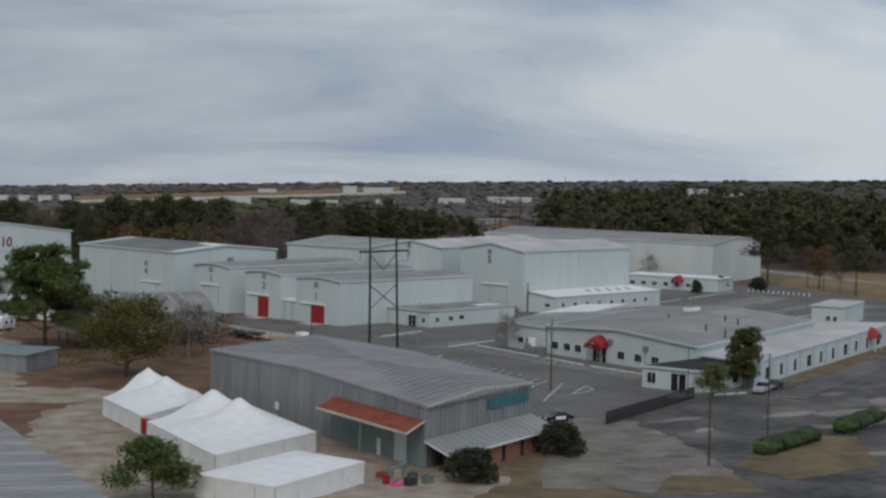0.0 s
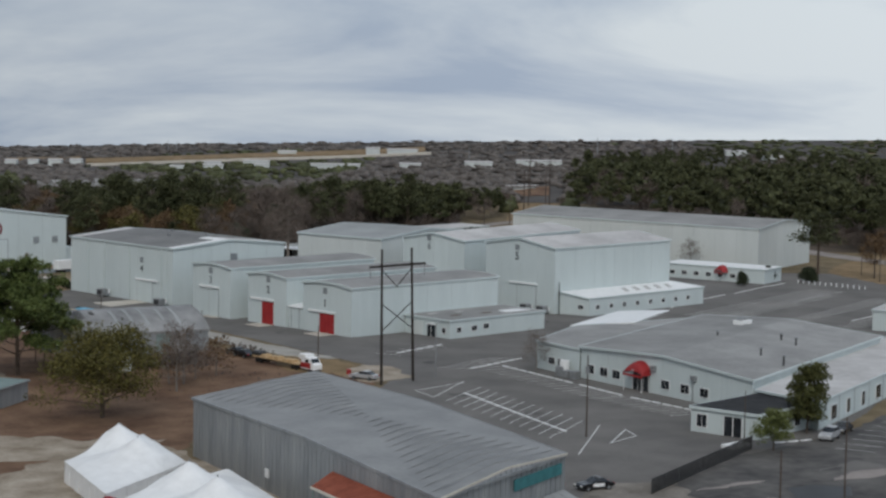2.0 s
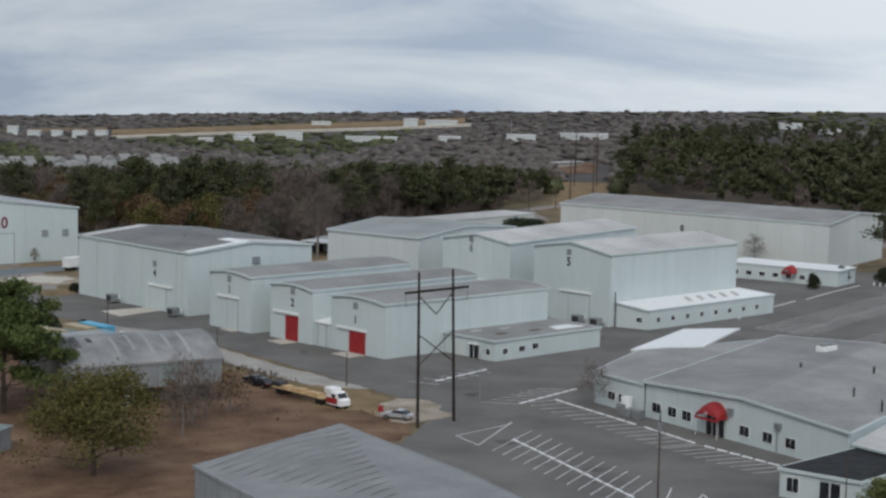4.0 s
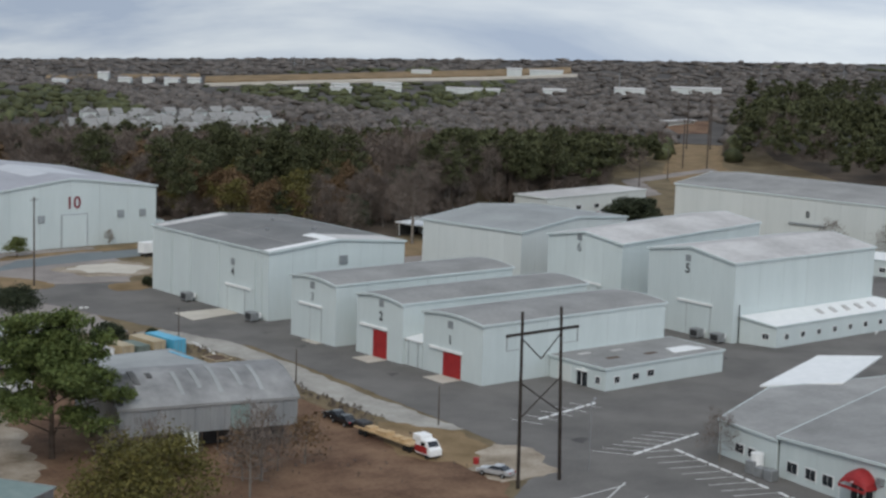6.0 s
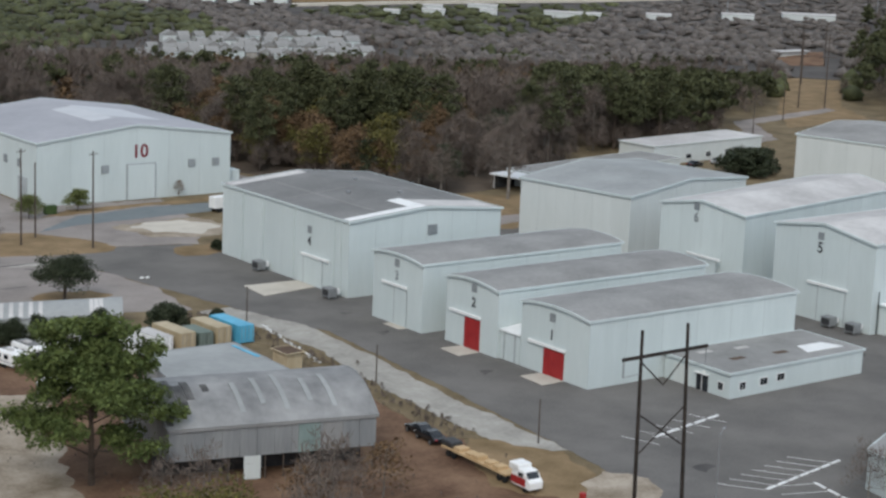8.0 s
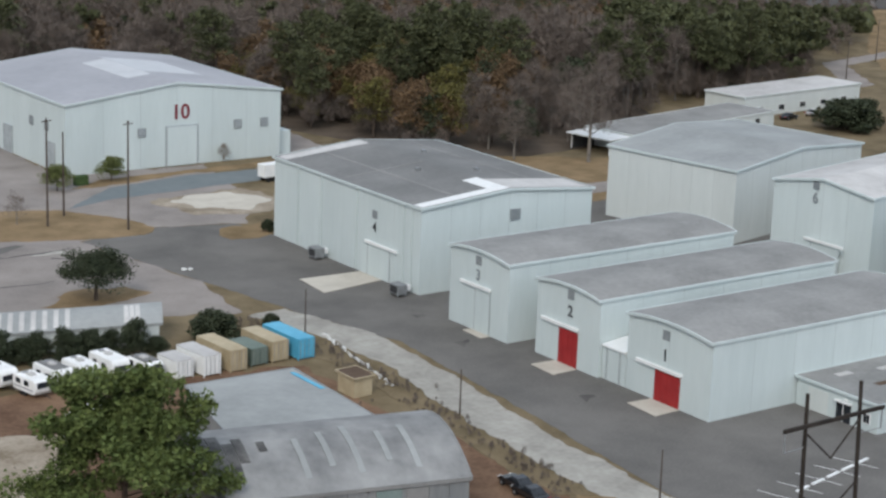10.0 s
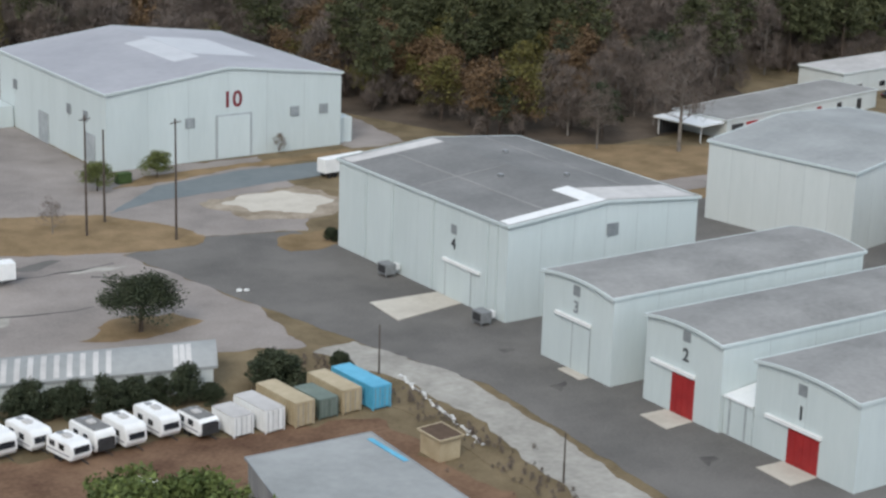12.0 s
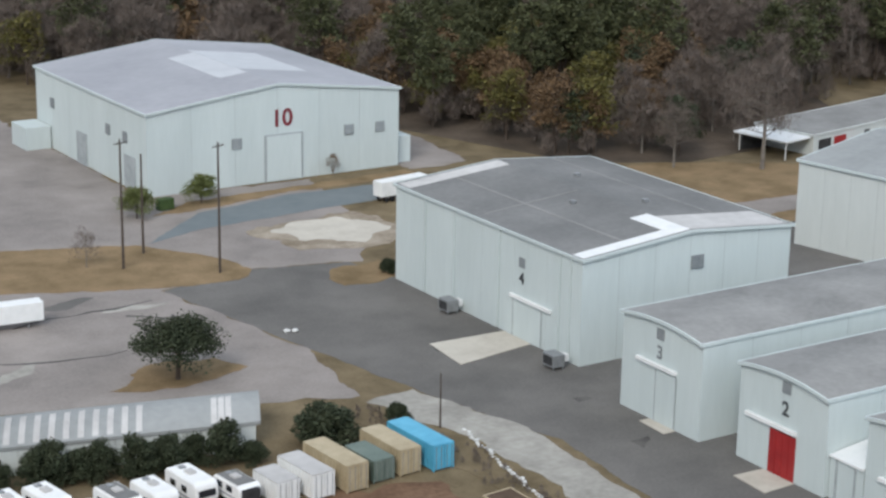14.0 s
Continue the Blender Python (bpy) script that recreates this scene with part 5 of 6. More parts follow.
# ---- party tents ----
def peaked_tent(corners, peaks, eave, label):
    """White vinyl roof drawn up to sharp peaks, over hanging side walls."""
    cx, cy = sum(p[0] for p in corners) / 4, sum(p[1] for p in corners) / 4
    root = thing("party_tent", (cx, cy, 0), label, "tent", "party tents")
    a, b, c, d = [Vector(p) for p in corners]
    n, m = 44, 30
    bm = bmesh.new()
    grid = []
    for i in range(n + 1):
        row = []
        for j in range(m + 1):
            p = a.lerp(b, i / n).lerp(d.lerp(c, i / n), j / m)
            edge = min(i, n - i) / n * 2 * (a - b).length / 2, min(j, m - j) / m * 2 * (a - d).length / 2
            z = eave
            for (px, py, pz) in peaks:
                r = math.hypot(p.x - px, p.y - py)
                z = max(z, eave + (pz - 0.5 - eave) * (0.42 * max(0.0, 1 - r / 13.5) ** 1.1 + 0.58 * max(0.0, 1 - r / 10.0) ** 2.6))
            e = min(1.0, min(edge) / 2.2)
            row.append(bm.verts.new((p.x, p.y, eave + (z - eave) * (0.25 + 0.75 * e) if min(edge) > 0.01 else eave)))
        grid.append(row)
    for i in range(n):
        for j in range(m):
            bm.faces.new((grid[i][j], grid[i + 1][j], grid[i + 1][j + 1], grid[i][j + 1]))
    roof = part("roof", bm, M["tent"], root)
    for f in roof.data.polygons:
        f.use_smooth = True
    ring = [a, b, c, d]
    for k in range(4):
        p, q = ring[k], ring[(k + 1) % 4]
        long = (q - p).length
        segs = max(3, int(long / 3))
        for s in range(segs):
            u, v = p.lerp(q, s / segs), p.lerp(q, (s + 0.985) / segs)
            o = Vector((-(q - p).y, (q - p).x)).normalized() * 0.12 * (1 if s % 2 else -1)
            part("side_wall", hexa(bmesh.new(), [(*(u + o), 0.02), (*(v + o), 0.02), (v.x, v.y, 0.02), (u.x, u.y, 0.02)][:4], [(u.x + 0.03, u.y + 0.03, eave - 0.25), (v.x + 0.03, v.y + 0.03, eave - 0.25), (v.x, v.y, eave - 0.25), (u.x, u.y, eave - 0.25)]), M["tent"], root)
        part("valance", beam((*p, eave + 0.03), (*q, eave + 0.03), 0.1, 0.4), M["tent"], root)
        part("corner_pole", bar((p.x, p.y, 0), (p.x, p.y, eave), 0.06), M["grey_metal"], root)
    for (px, py, pz) in peaks:
        part("centre_pole", bar((px, py, 0), (px, py, pz - 0.5), 0.08), M["grey_metal"], root)
    return root


peaked_tent([(-143.3, -99.5), (-151.5, -122.5), (-129.5, -111.5), (-121.3, -88.5)], [(-132.5, -98, 8.2), (-136, -108.1, 8.0)], 3.2, "white peaked party tent with two sharp peaks")
peaked_tent([(-154, -127.3), (-166, -160.5), (-139.6, -152.5), (-127.6, -119.3)], [(-142.2, -129.5, 8.6), (-146, -141, 8.8)], 3.2, "large white peaked party tent beside the warehouse")
peaked_tent([(-178, -171.5), (-175.5, -185.5), (-152.5, -178), (-154, -164.5)], [(-168, -175.5, 4.7), (-160, -172.5, 4.7)], 3.2, "low white frame tent with side walls")
tagged(part("red_banner", box(-152.2, -125.1, 0.4, -151.3, -123.1, 3.0), M["red"]), "red cloth hung between two tents", "banner")

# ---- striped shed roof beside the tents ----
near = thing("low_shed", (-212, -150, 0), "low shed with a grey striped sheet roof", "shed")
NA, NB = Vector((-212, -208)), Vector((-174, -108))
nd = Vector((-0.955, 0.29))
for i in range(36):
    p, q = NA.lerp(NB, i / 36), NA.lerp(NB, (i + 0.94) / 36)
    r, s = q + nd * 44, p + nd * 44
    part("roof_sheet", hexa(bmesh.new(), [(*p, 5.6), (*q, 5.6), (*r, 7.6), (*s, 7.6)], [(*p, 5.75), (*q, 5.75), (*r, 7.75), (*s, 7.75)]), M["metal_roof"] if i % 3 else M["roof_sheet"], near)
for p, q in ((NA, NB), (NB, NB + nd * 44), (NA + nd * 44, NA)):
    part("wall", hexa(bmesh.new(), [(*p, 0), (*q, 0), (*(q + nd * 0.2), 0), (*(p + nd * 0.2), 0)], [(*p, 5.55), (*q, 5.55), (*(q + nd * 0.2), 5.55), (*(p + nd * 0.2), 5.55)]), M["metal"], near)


# ---- barn in the straw yard ----
barn = shed("old_barn", "old grey metal barn with curved sooty roof and open lower bays", [(-78.5, -14), (-46, -14), (-46, 6), (-80, 6)], 6.6, 3.2, ridge="ab", wall="metal", roof="barn_roof", seam=3, trim="metal_roof", joints=False, arch=True, z0=2.9, over=0.2, category="barn")
# dark sheet added behind the posts for the shade in the open bays
part("back_lining", box(-79.5, -9.5, 0.05, -46.5, -9.2, 3.4), M["dark_metal"], barn)
for i in range(12):
    x = -78 + i * 2.88
    part("post", bar((x, -13.8, 0), (x, -13.8, 2.95), 0.13, sides=6), M["wood"], barn)
for y in (-7, 0, 5.5):
    part("post", bar((-79, y, 0), (-79, y, 2.95), 0.13), M["wood"], barn)
    part("post", bar((-46.3, y, 0), (-46.3, y, 2.95), 0.13), M["wood"], barn)
for x, w, mat in ((-58.5, 3.4, "teal"), (-54.5, 3.0, "white"), (-67, 2.6, "wall_warm")):
    part("wall_sheet", box(x, -14.12, 2.9 if mat != "wall_warm" else 0.1, x + w, -14.0, 6.3 if mat != "wall_warm" else 2.9), M["metal_roof"] if mat == "white" else M[mat] if mat != "teal" else M["green_paint"], barn)


def barn_z(y):
    f = (y + 14) / 20
    return 6.6 + 3.2 * (1 - (2 * f - 1) ** 2) + 0.28


for i, x in enumerate((-67, -63.5, -60, -56, -52.5)):
    y0, y1 = -12.4 + (i % 2) * 1.2, -6.2 + (i % 3)
    ys = [y0 + (y1 - y0) * k / 5 for k in range(6)]
    ends = [[(xx, y, barn_z(y) - 0.08) for y in ys] + [(xx, y, barn_z(y) + 0.02) for y in ys[::-1]] for xx in (x, x + 0.8)]
    part("skylight_sheet", hexa(bmesh.new(), *ends), M["roof_sheet"], barn, "pale roof sheet")
# burnt sheets at the roof's west end
for k, (x, w, y0, y1) in enumerate(((-79.2, 1.6, -13.6, -2), (-77.5, 1.5, -12.5, -4), (-75.9, 1.4, -12, -6), (-74.4, 1.2, -9.5, -5), (-71.5, 1.0, -8, -6.2))):
    ys = [y0 + (y1 - y0) * i / 6 for i in range(7)]
    ends = [[(xx, y, barn_z(y) - 0.06) for y in ys] + [(xx, y, barn_z(y) + 0.03) for y in ys[::-1]] for xx in (x, x + w)]
    part("sooty_sheet", hexa(bmesh.new(), *ends), M["soot"], barn, "soot-blackened roof sheet")
lean = flat_block("barn_extension", "pale sheet-roofed extension behind the old barn", [(-71.5, 9.2), (-66.5, 31), (-50, 30.5), (-51.5, 4.2)], 6.6, "roof_sheet", "metal", "barn", fascia=0.25)
tagged(part("blue_tarp", box(-51.4, 21, 6.78, -50.7, 29, 6.88), M["blue_box"]), "blue sheet at the barn extension's edge", "tarpaulin")
barn.matrix_world = pose(-68.2, -4.6, 0, 0, 0, -14) @ Matrix.Diagonal((0.94, 1.08, 1.2, 1))
flat_block("green_shed", "shed with faded green roof at the yard's edge", [(-108, -32), (-116, -18), (-129, -26), (-121, -40)], 3.6, "green_paint", "metal", "shed")

# long curved-roof hut behind the caravans
hut = shed("long_hut", "long low hut with curved grey and white striped roof", [(-51, 68.8), (-46.8, 77.6), (-91.4, 88.7), (-95.6, 79.9)], 3.5, 1.7, wall="wall_warm", roof="roof_sheet", seam=6, trim="roof_sheet", arch=True, joints=False, category="hut")
hu, hv = Vector((-0.97, 0.2415)), Vector((0.431, 0.9025))
for i in range(16):
    s = (3 + i * 0.9 if i < 3 else 14 + (i - 3) * 1.75)
    bm = bmesh.new()
    for k in range(5):
        f0, f1 = k / 10 + 0.02, (k + 1) / 10 + 0.02
        pts = []
        for f, ds in ((f0, 0), (f0, 0.75), (f1, 0.75), (f1, 0)):
            v = Vector((-51, 68.8)) + hu * (s + ds) + hv * 9.75 * f
            pts.append((v.x, v.y, 3.5 + 1.7 * (1 - (2 * f - 1) ** 2) + 0.24))
        hexa(bm, pts, [(x, y, z + 0.05) for x, y, z in pts])
    part("roof_stripe", bm, M["roof_pale"], hut, "pale roof sheet")


# ---- poles ----
def pole(x, y, h, label, r=0.15, arms=0, lamp=False, rz=0.0, mat="wood", gear=False):
    root = thing("utility_pole" if not lamp else "lamp_post", (x, y, 0), label, "pole", "poles", rz=rz)
    B = BASE[root]

    def put(nm, bm, mt, lab=""):
        bm.transform(B)
        return part(nm, bm, M[mt], root, lab)
    put("shaft", bar((0, 0, -0.1), (0.0, 0.05, h), r, sides=8, r2=r * 0.62), mat)
    for k in range(arms):
        z = h - 0.6 - k * 1.3
        put("crossarm", beam((-1.3, -0.02, z), (1.3, -0.02, z), 0.13, 0.16), mat)
        for s in (-1.1, -0.5, 0.5, 1.1):
            put("insulator", bar((s, -0.02, z), (s, -0.02, z + 0.25), 0.06), "grey_metal")
    if gear:
        for s in (-0.5, 0.5):
            put("transformer", bar((s, 0.1, h - 3.2), (s, 0.1, h - 2.0), 0.34, sides=10), "grey_metal", "grey transformer can")
    if lamp:
        put("lamp_arm", bar((0, 0, h - 0.3), (1.7, 0, h + 0.1), 0.05), "grey_metal")
        put("lamp_head", box(1.5, -0.16, h + 0.0, 2.3, 0.16, h + 0.2, bevel=0.04), "grey_metal", "grey lamp head")


POLE = "dark weathered wooden pole at the yard's edge"
pole(-29.0, 19.0, 6.6, POLE, 0.14)
pole(-26.9, -21.2, 7.0, POLE, 0.14)
pole(-27.5, 63.4, 7.4, POLE, 0.14)
for x, y, h in ((-33.7, 148.3, 21.5), (-21.2, 138.7, 21.6), (-27.2, 155, 17)):
    pole(x, y, h, "tall dark wooden utility pole on the grass island", 0.24, arms=1 if h > 20 else 0, rz=20)
pole(-52.3, -124, 14.5, "wooden utility pole with transformers in the car park", 0.17, arms=1, gear=True, rz=40)
pole(-26, -58.2, 11.5, "slim grey lamp post in the car park", 0.1, lamp=True, rz=30, mat="grey_metal")
pole(-100, -200, 15, "wooden street pole with a white box", 0.18, gear=False, rz=30)
pole(-72, -191, 15, "dark wooden pole beside the clipped hedge", 0.17)
pole(-38, -147.5, 9.8, "dark slim pole beside the entrance block", 0.12)
for x, y in ((225, -2), (262, -8), (240, 15)):
    pole(x, y, 11, "dark pole by the far car park", 0.16)
for x, y, h in ((300, 236, 14), (262, 214, 12)):
    pole(x, y, h, "timber pole beside the lane", 0.2, arms=1, rz=45)

hroot = thing("power_line_frame", (-38, -59.5, 0), "dark timber two-pole power line frame with cross bracing", "power pole")
HL0, HL1 = Vector((-42.6, -59.6, -0.2)), Vector((-41.0, -57.4, 27.4))
HR0, HR1 = Vector((-33.6, -59.4, -0.2)), Vector((-32.6, -57.2, 27.4))
for p, q in ((HL0, HL1), (HR0, HR1)):
    part("leg", bar(p, q, 0.30, sides=8, r2=0.22), M["pole_dark"], hroot)


def hz(k, f):
    return (HL0.lerp(HL1, f) if k == 0 else HR0.lerp(HR1, f))


ua, ub = hz(0, 0.885), hz(1, 0.885)
dv = (ub - ua).normalized()
part("crossarm", beam(ua - dv * 3.6 + Vector((0, -0.3, 0)), ub + dv * 3.6 + Vector((0, -0.3, 0)), 0.3, 0.42), M["pole_dark"], hroot)
for p, q in ((hz(0, 0.60), hz(1, 0.40)), (hz(0, 0.40), hz(1, 0.60)), (hz(0, 0.85), (hz(0, 0.72) + hz(1, 0.72)) / 2), (hz(1, 0.85), (hz(0, 0.72) + hz(1, 0.72)) / 2)):
    part("brace", bar(p, q, 0.11, sides=6), M["pole_dark"], hroot)
for e in (ua - dv * 3.4, ub + dv * 3.4):
    part("insulator_string", bar(e + Vector((0, -0.3, -0.4)), e + Vector((0, -0.3, -2.6)), 0.09, sides=6), M["grey_metal"], hroot)
    part("brace_wire", bar(e + Vector((0, -0.3, -2.6)), (ua if (e - ua).length < (e - ub).length else ub) + Vector((0, -0.3, -2.5)), 0.05, sides=4), M["grey_metal"], hroot)


# ---- painted lines and wheel stops ----
marks = tagged(part("parking_markings", slab([(-6.2, -48.6), (-6.2, -48.4), (-5.9, -48.4), (-5.9, -48.6)], 0.05, 0.02), M["line"]), "worn white parking lines on asphalt", "markings", kind="structure")
BASE[marks] = Matrix.Identity(4)


def stroke(p, q, w=0.16):
    part("stall_line", beam((*p, 0.052), (*q, 0.052), w, 0.02), M["line"], marks)


def stops(p, q, n, label="white painted concrete wheel stop"):
    for i in range(n):
        u, v = lerp2(p, q, (i + 0.12) / n), lerp2(p, q, (i + 0.88) / n)
        r = part("wheel_stop", beam((*u, 0.2), (*v, 0.2), 0.42, 0.18), M["white"])
        tagged(r, label, "wheel stop", "wheel stops")


def stalls(p, q, n, out, w=0.16):
    for i in range(n + 1):
        u = lerp2(p, q, i / n)
        stroke(u, (u[0] + out[0], u[1] + out[1]), w)


stops((-12.6, -55), (8, -50.8), 7)
stalls((-12.6, -55), (6, -51.2), 6, (-4, 5.8))
stops((-3.8, -56), (-9.5, -82), 8)
stalls((-3.8, -56.6), (-9.3, -81), 7, (-7.4, 2.6))
stops((-9.8, -84), (-13.4, -99), 5)
stops((-13.7, -101), (-16.2, -122), 7)
stalls((-9.8, -84), (-13.4, -99), 5, (-7.4, 2.6))
stalls((-13.6, -100.5), (-16.2, -122), 8, (-7.4, 2.6))
stops((-36.3, -77), (-51.8, -119), 13)
stalls((-28.4, -74), (-41, -113), 11, (-17, -7.5))
stroke((-44.4, -77), (-26, -66.5), 0.22)
stroke((-44.4, -77), (-42, -69), 0.22)
stroke((-42, -69), (-27, -67.5), 0.22)
stroke((-65.4, -134), (-42, -118), 0.22)
stroke((-53.4, -130.6), (-41.4, -123.7), 0.22)
stroke((-41.4, -123.7), (-44.7, -128.9), 0.22)
stroke((-44.7, -128.9), (-53.4, -130.6), 0.22)
stops((-9.5, -28), (9, -24), 5)
stalls((-11, -31), (7, -27.4), 4, (-2.2, 6.2))
stalls((-26, -158), (60, -128), 18, (2.4, -6.5))
stops((-31, -148.5), (-23, -151), 3)
for k in range(4):
    p = (104 + k * 22, -20 + k * 5)
    stalls(p, (p[0] + 18, p[1] + 4), 6, (3, -11), 0.2)
for pts in ([(112, -8.6), (118, -5), (126.8, -1)], [(126.8, -1), (140, 1), (152.7, 4.4)], [(158, 4.6), (177.5, 10), (196, 14)], [(129.6, -55.9), (145.7, -52.7)], [(159.9, -47.5), (178.2, -44.4)]):
    for p, q in zip(pts, pts[1:]):
        tagged(part("kerb", beam((*p, 0.18), (*q, 0.18), 0.35, 0.2), M["line"]), "white painted concrete kerb in the far car park", "kerb", "kerbs")
for p, q, n in (((104, -30), (176, -12), 24), ((108, -46), (182, -28), 24), ((118, -60), (186, -43), 22)):
    stalls(p, q, n, (2.6, -5.6), 0.18)
for i in range(13):
    x, y = lerp2((200.3, 12), (201.7, -12), i / 12)
    tagged(part("bollard", bar((x, y, 0), (x, y, 1.1), 0.18), M["white"]), "white post along the far car park", "bollard", "bollards")


# ---- vehicles ----
SITE = 1.25


def car(x, y, rz, paint, label, suv=False, bar_light=False, flash=False):
    root = thing("car", (x, y, 0), label, "car", "cars", rz=rz)
    B = BASE[root]

    def put(nm, bm, mt, parent=root, lab=""):
        bm.transform(B)
        return part(nm, bm, M[mt], parent, lab)
    h = 0.22 if suv else 0.0
    prof = [(-2.4, 0.42), (-2.42, 0.85 + h), (-1.75, 0.98 + h), (-0.6, 1.0 + h), (1.0, 0.98 + h), (2.05, 0.88 + h), (2.42, 0.68 + h), (2.4, 0.4)]
    bm = hexa(bmesh.new(), [(px, -0.92, pz) for px, pz in prof], [(px, 0.92, pz) for px, pz in prof])
    bmesh.ops.bevel(bm, geom=bm.edges[:], offset=0.07, segments=2, affect="EDGES")
    body = put("body", bm, paint)
    cab = [(-2.1 if suv else -1.75, 0.98 + h), (-1.75 if suv else -1.05, 1.42 + h * 1.5), (0.15, 1.45 + h * 1.5), (0.95, 0.98 + h)]
    bm = hexa(bmesh.new(), [(px, -0.84 + (0.12 if pz > 1.2 else 0), pz) for px, pz in cab], [(px, 0.84 - (0.12 if pz > 1.2 else 0), pz) for px, pz in cab])
    bmesh.ops.bevel(bm, geom=bm.edges[:], offset=0.05, segments=1, affect="EDGES")
    put("cabin_glass", bm, "glass")
    put("roof", box(cab[1][0] + 0.05, -0.7, 1.40 + h * 1.5, 0.12, 0.7, 1.48 + h * 1.5, bevel=0.03), paint)
    for sx in (-1.45, 1.5):
        for sy in (-0.9, 0.9):
            w = put("wheel", bar((sx, sy - 0.11, 0.34), (sx, sy + 0.11, 0.34), 0.34, sides=12), "tyre")
            put("rim", bar((sx, sy - 0.12, 0.34), (sx, sy + 0.12, 0.34), 0.19, sides=8), "grey_metal", w)
    for sy in (-0.65, 0.65):
        put("headlight", box(2.3, sy - 0.2, 0.62 + h, 2.44, sy + 0.2, 0.76 + h), "white")
        put("tail_light", box(-2.45, sy - 0.2, 0.7 + h, -2.36, sy + 0.2, 0.86 + h), "red")
    if flash:
        put("side_panel", box(-0.9, -0.945, 0.5, 0.75, -0.92, 0.92), "white", root, "white door panels")
        put("side_panel", box(-0.9, 0.92, 0.5, 0.75, 0.945, 0.92), "white", root, "white door panels")
        for k in range(3):
            put("lettering_bar", box(-0.6 + k * 0.42, -0.955, 0.66, -0.3 + k * 0.42, -0.946, 0.78), "ink")
        put("light_bar", box(-0.55, -0.6, 1.48, -0.25, 0.6, 1.6), "grey_metal")
    root.scale = (SITE, SITE, SITE)
    return root


car(-84, -154, 165, "car_black", "black and white patrol car parked beside the warehouse", flash=True)
car(-91, -150, 165, "car_black", "dark parked car beside the warehouse")
car(-20, -152.5, -162, "car_silver", "silver sport utility car by the entrance block", suv=True)
car(-12, -149.8, -162, "car_black", "black car parked beside a silver one")
car(193, 171, 10, "car_black", "dark car behind the far stage")
car(204, 172, 5, "car_silver", "pale car behind the far stage")
car(224, 174, 10, "car_black", "dark car behind the far stage")
car(-78, 120, 90, "car_silver", "pale pickup parked in the old yard", suv=True)
car(-40.5, -52, 110, "car_silver", "pale car beside the warehouse end")
car(134, 153, 80, "red", "red car in the open garage")


def container(x, y, rz, length, mat, label, h=2.6):
    root = thing("shipping_container", (x, y, 0), label, "container", "containers", rz=rz)
    B = BASE[root]

    def put(nm, bm, mt, lab=""):
        bm.transform(B)
        return part(nm, bm, M[mt], root, lab)
    w = 1.22
    put("body", box(-w + 0.05, 0.05, 0.15, w - 0.05, length - 0.05, h - 0.05), mat)
    put("roof", box(-w, 0, h - 0.08, w, length, h), mat if mat != "white" else "roof_pale")
    n = int(length / 0.55)
    for i in range(n):
        yy = 0.25 + i * (length - 0.5) / n
        for s in (-1, 1):
            put("side_rib", box(s * w - 0.03, yy, 0.2, s * w + 0.03, yy + 0.26, h - 0.1), mat)
    for s in (-1, 1):
        for yy in (0, length - 0.15):
            put("corner_post", box(s * w - (0.15 if s > 0 else 0), yy, 0, s * w + (0.15 if s < 0 else 0), yy + 0.15, h), mat)
        d = put("door", box(s * 0.62 - 0.56, -0.05, 0.2, s * 0.62 + 0.56, 0.03, h - 0.12), mat)
        for k in (-0.3, 0.3):
            bm = bar((s * 0.62 + k, -0.08, 0.22), (s * 0.62 + k, -0.08, h - 0.15), 0.03, sides=5)
            bm.transform(B)
            part("lock_rod", bm, M["grey_metal"], d)
    root.scale = (SITE, SITE, SITE)
    return root


container(-34.6, 51.6, 3, 8.0, "blue_box", "sky blue shipping container on the earth yard", 2.7)
container(-38.8, 52.4, 3, 7.0, "tan_box", "tan shipping container with pale roof", 2.7)
container(-42.6, 52.2, 4, 5.0, "green_box", "low olive green shipping container", 2.3)
container(-46.8, 51.2, 4, 7.6, "tan_box", "long tan shipping container", 2.8)
container(-51.2, 51.4, 5, 6.0, "white", "white shipping container beside a tan one", 2.6)
container(-55.4, 52.2, 5, 4.2, "white", "small white storage box", 2.3)


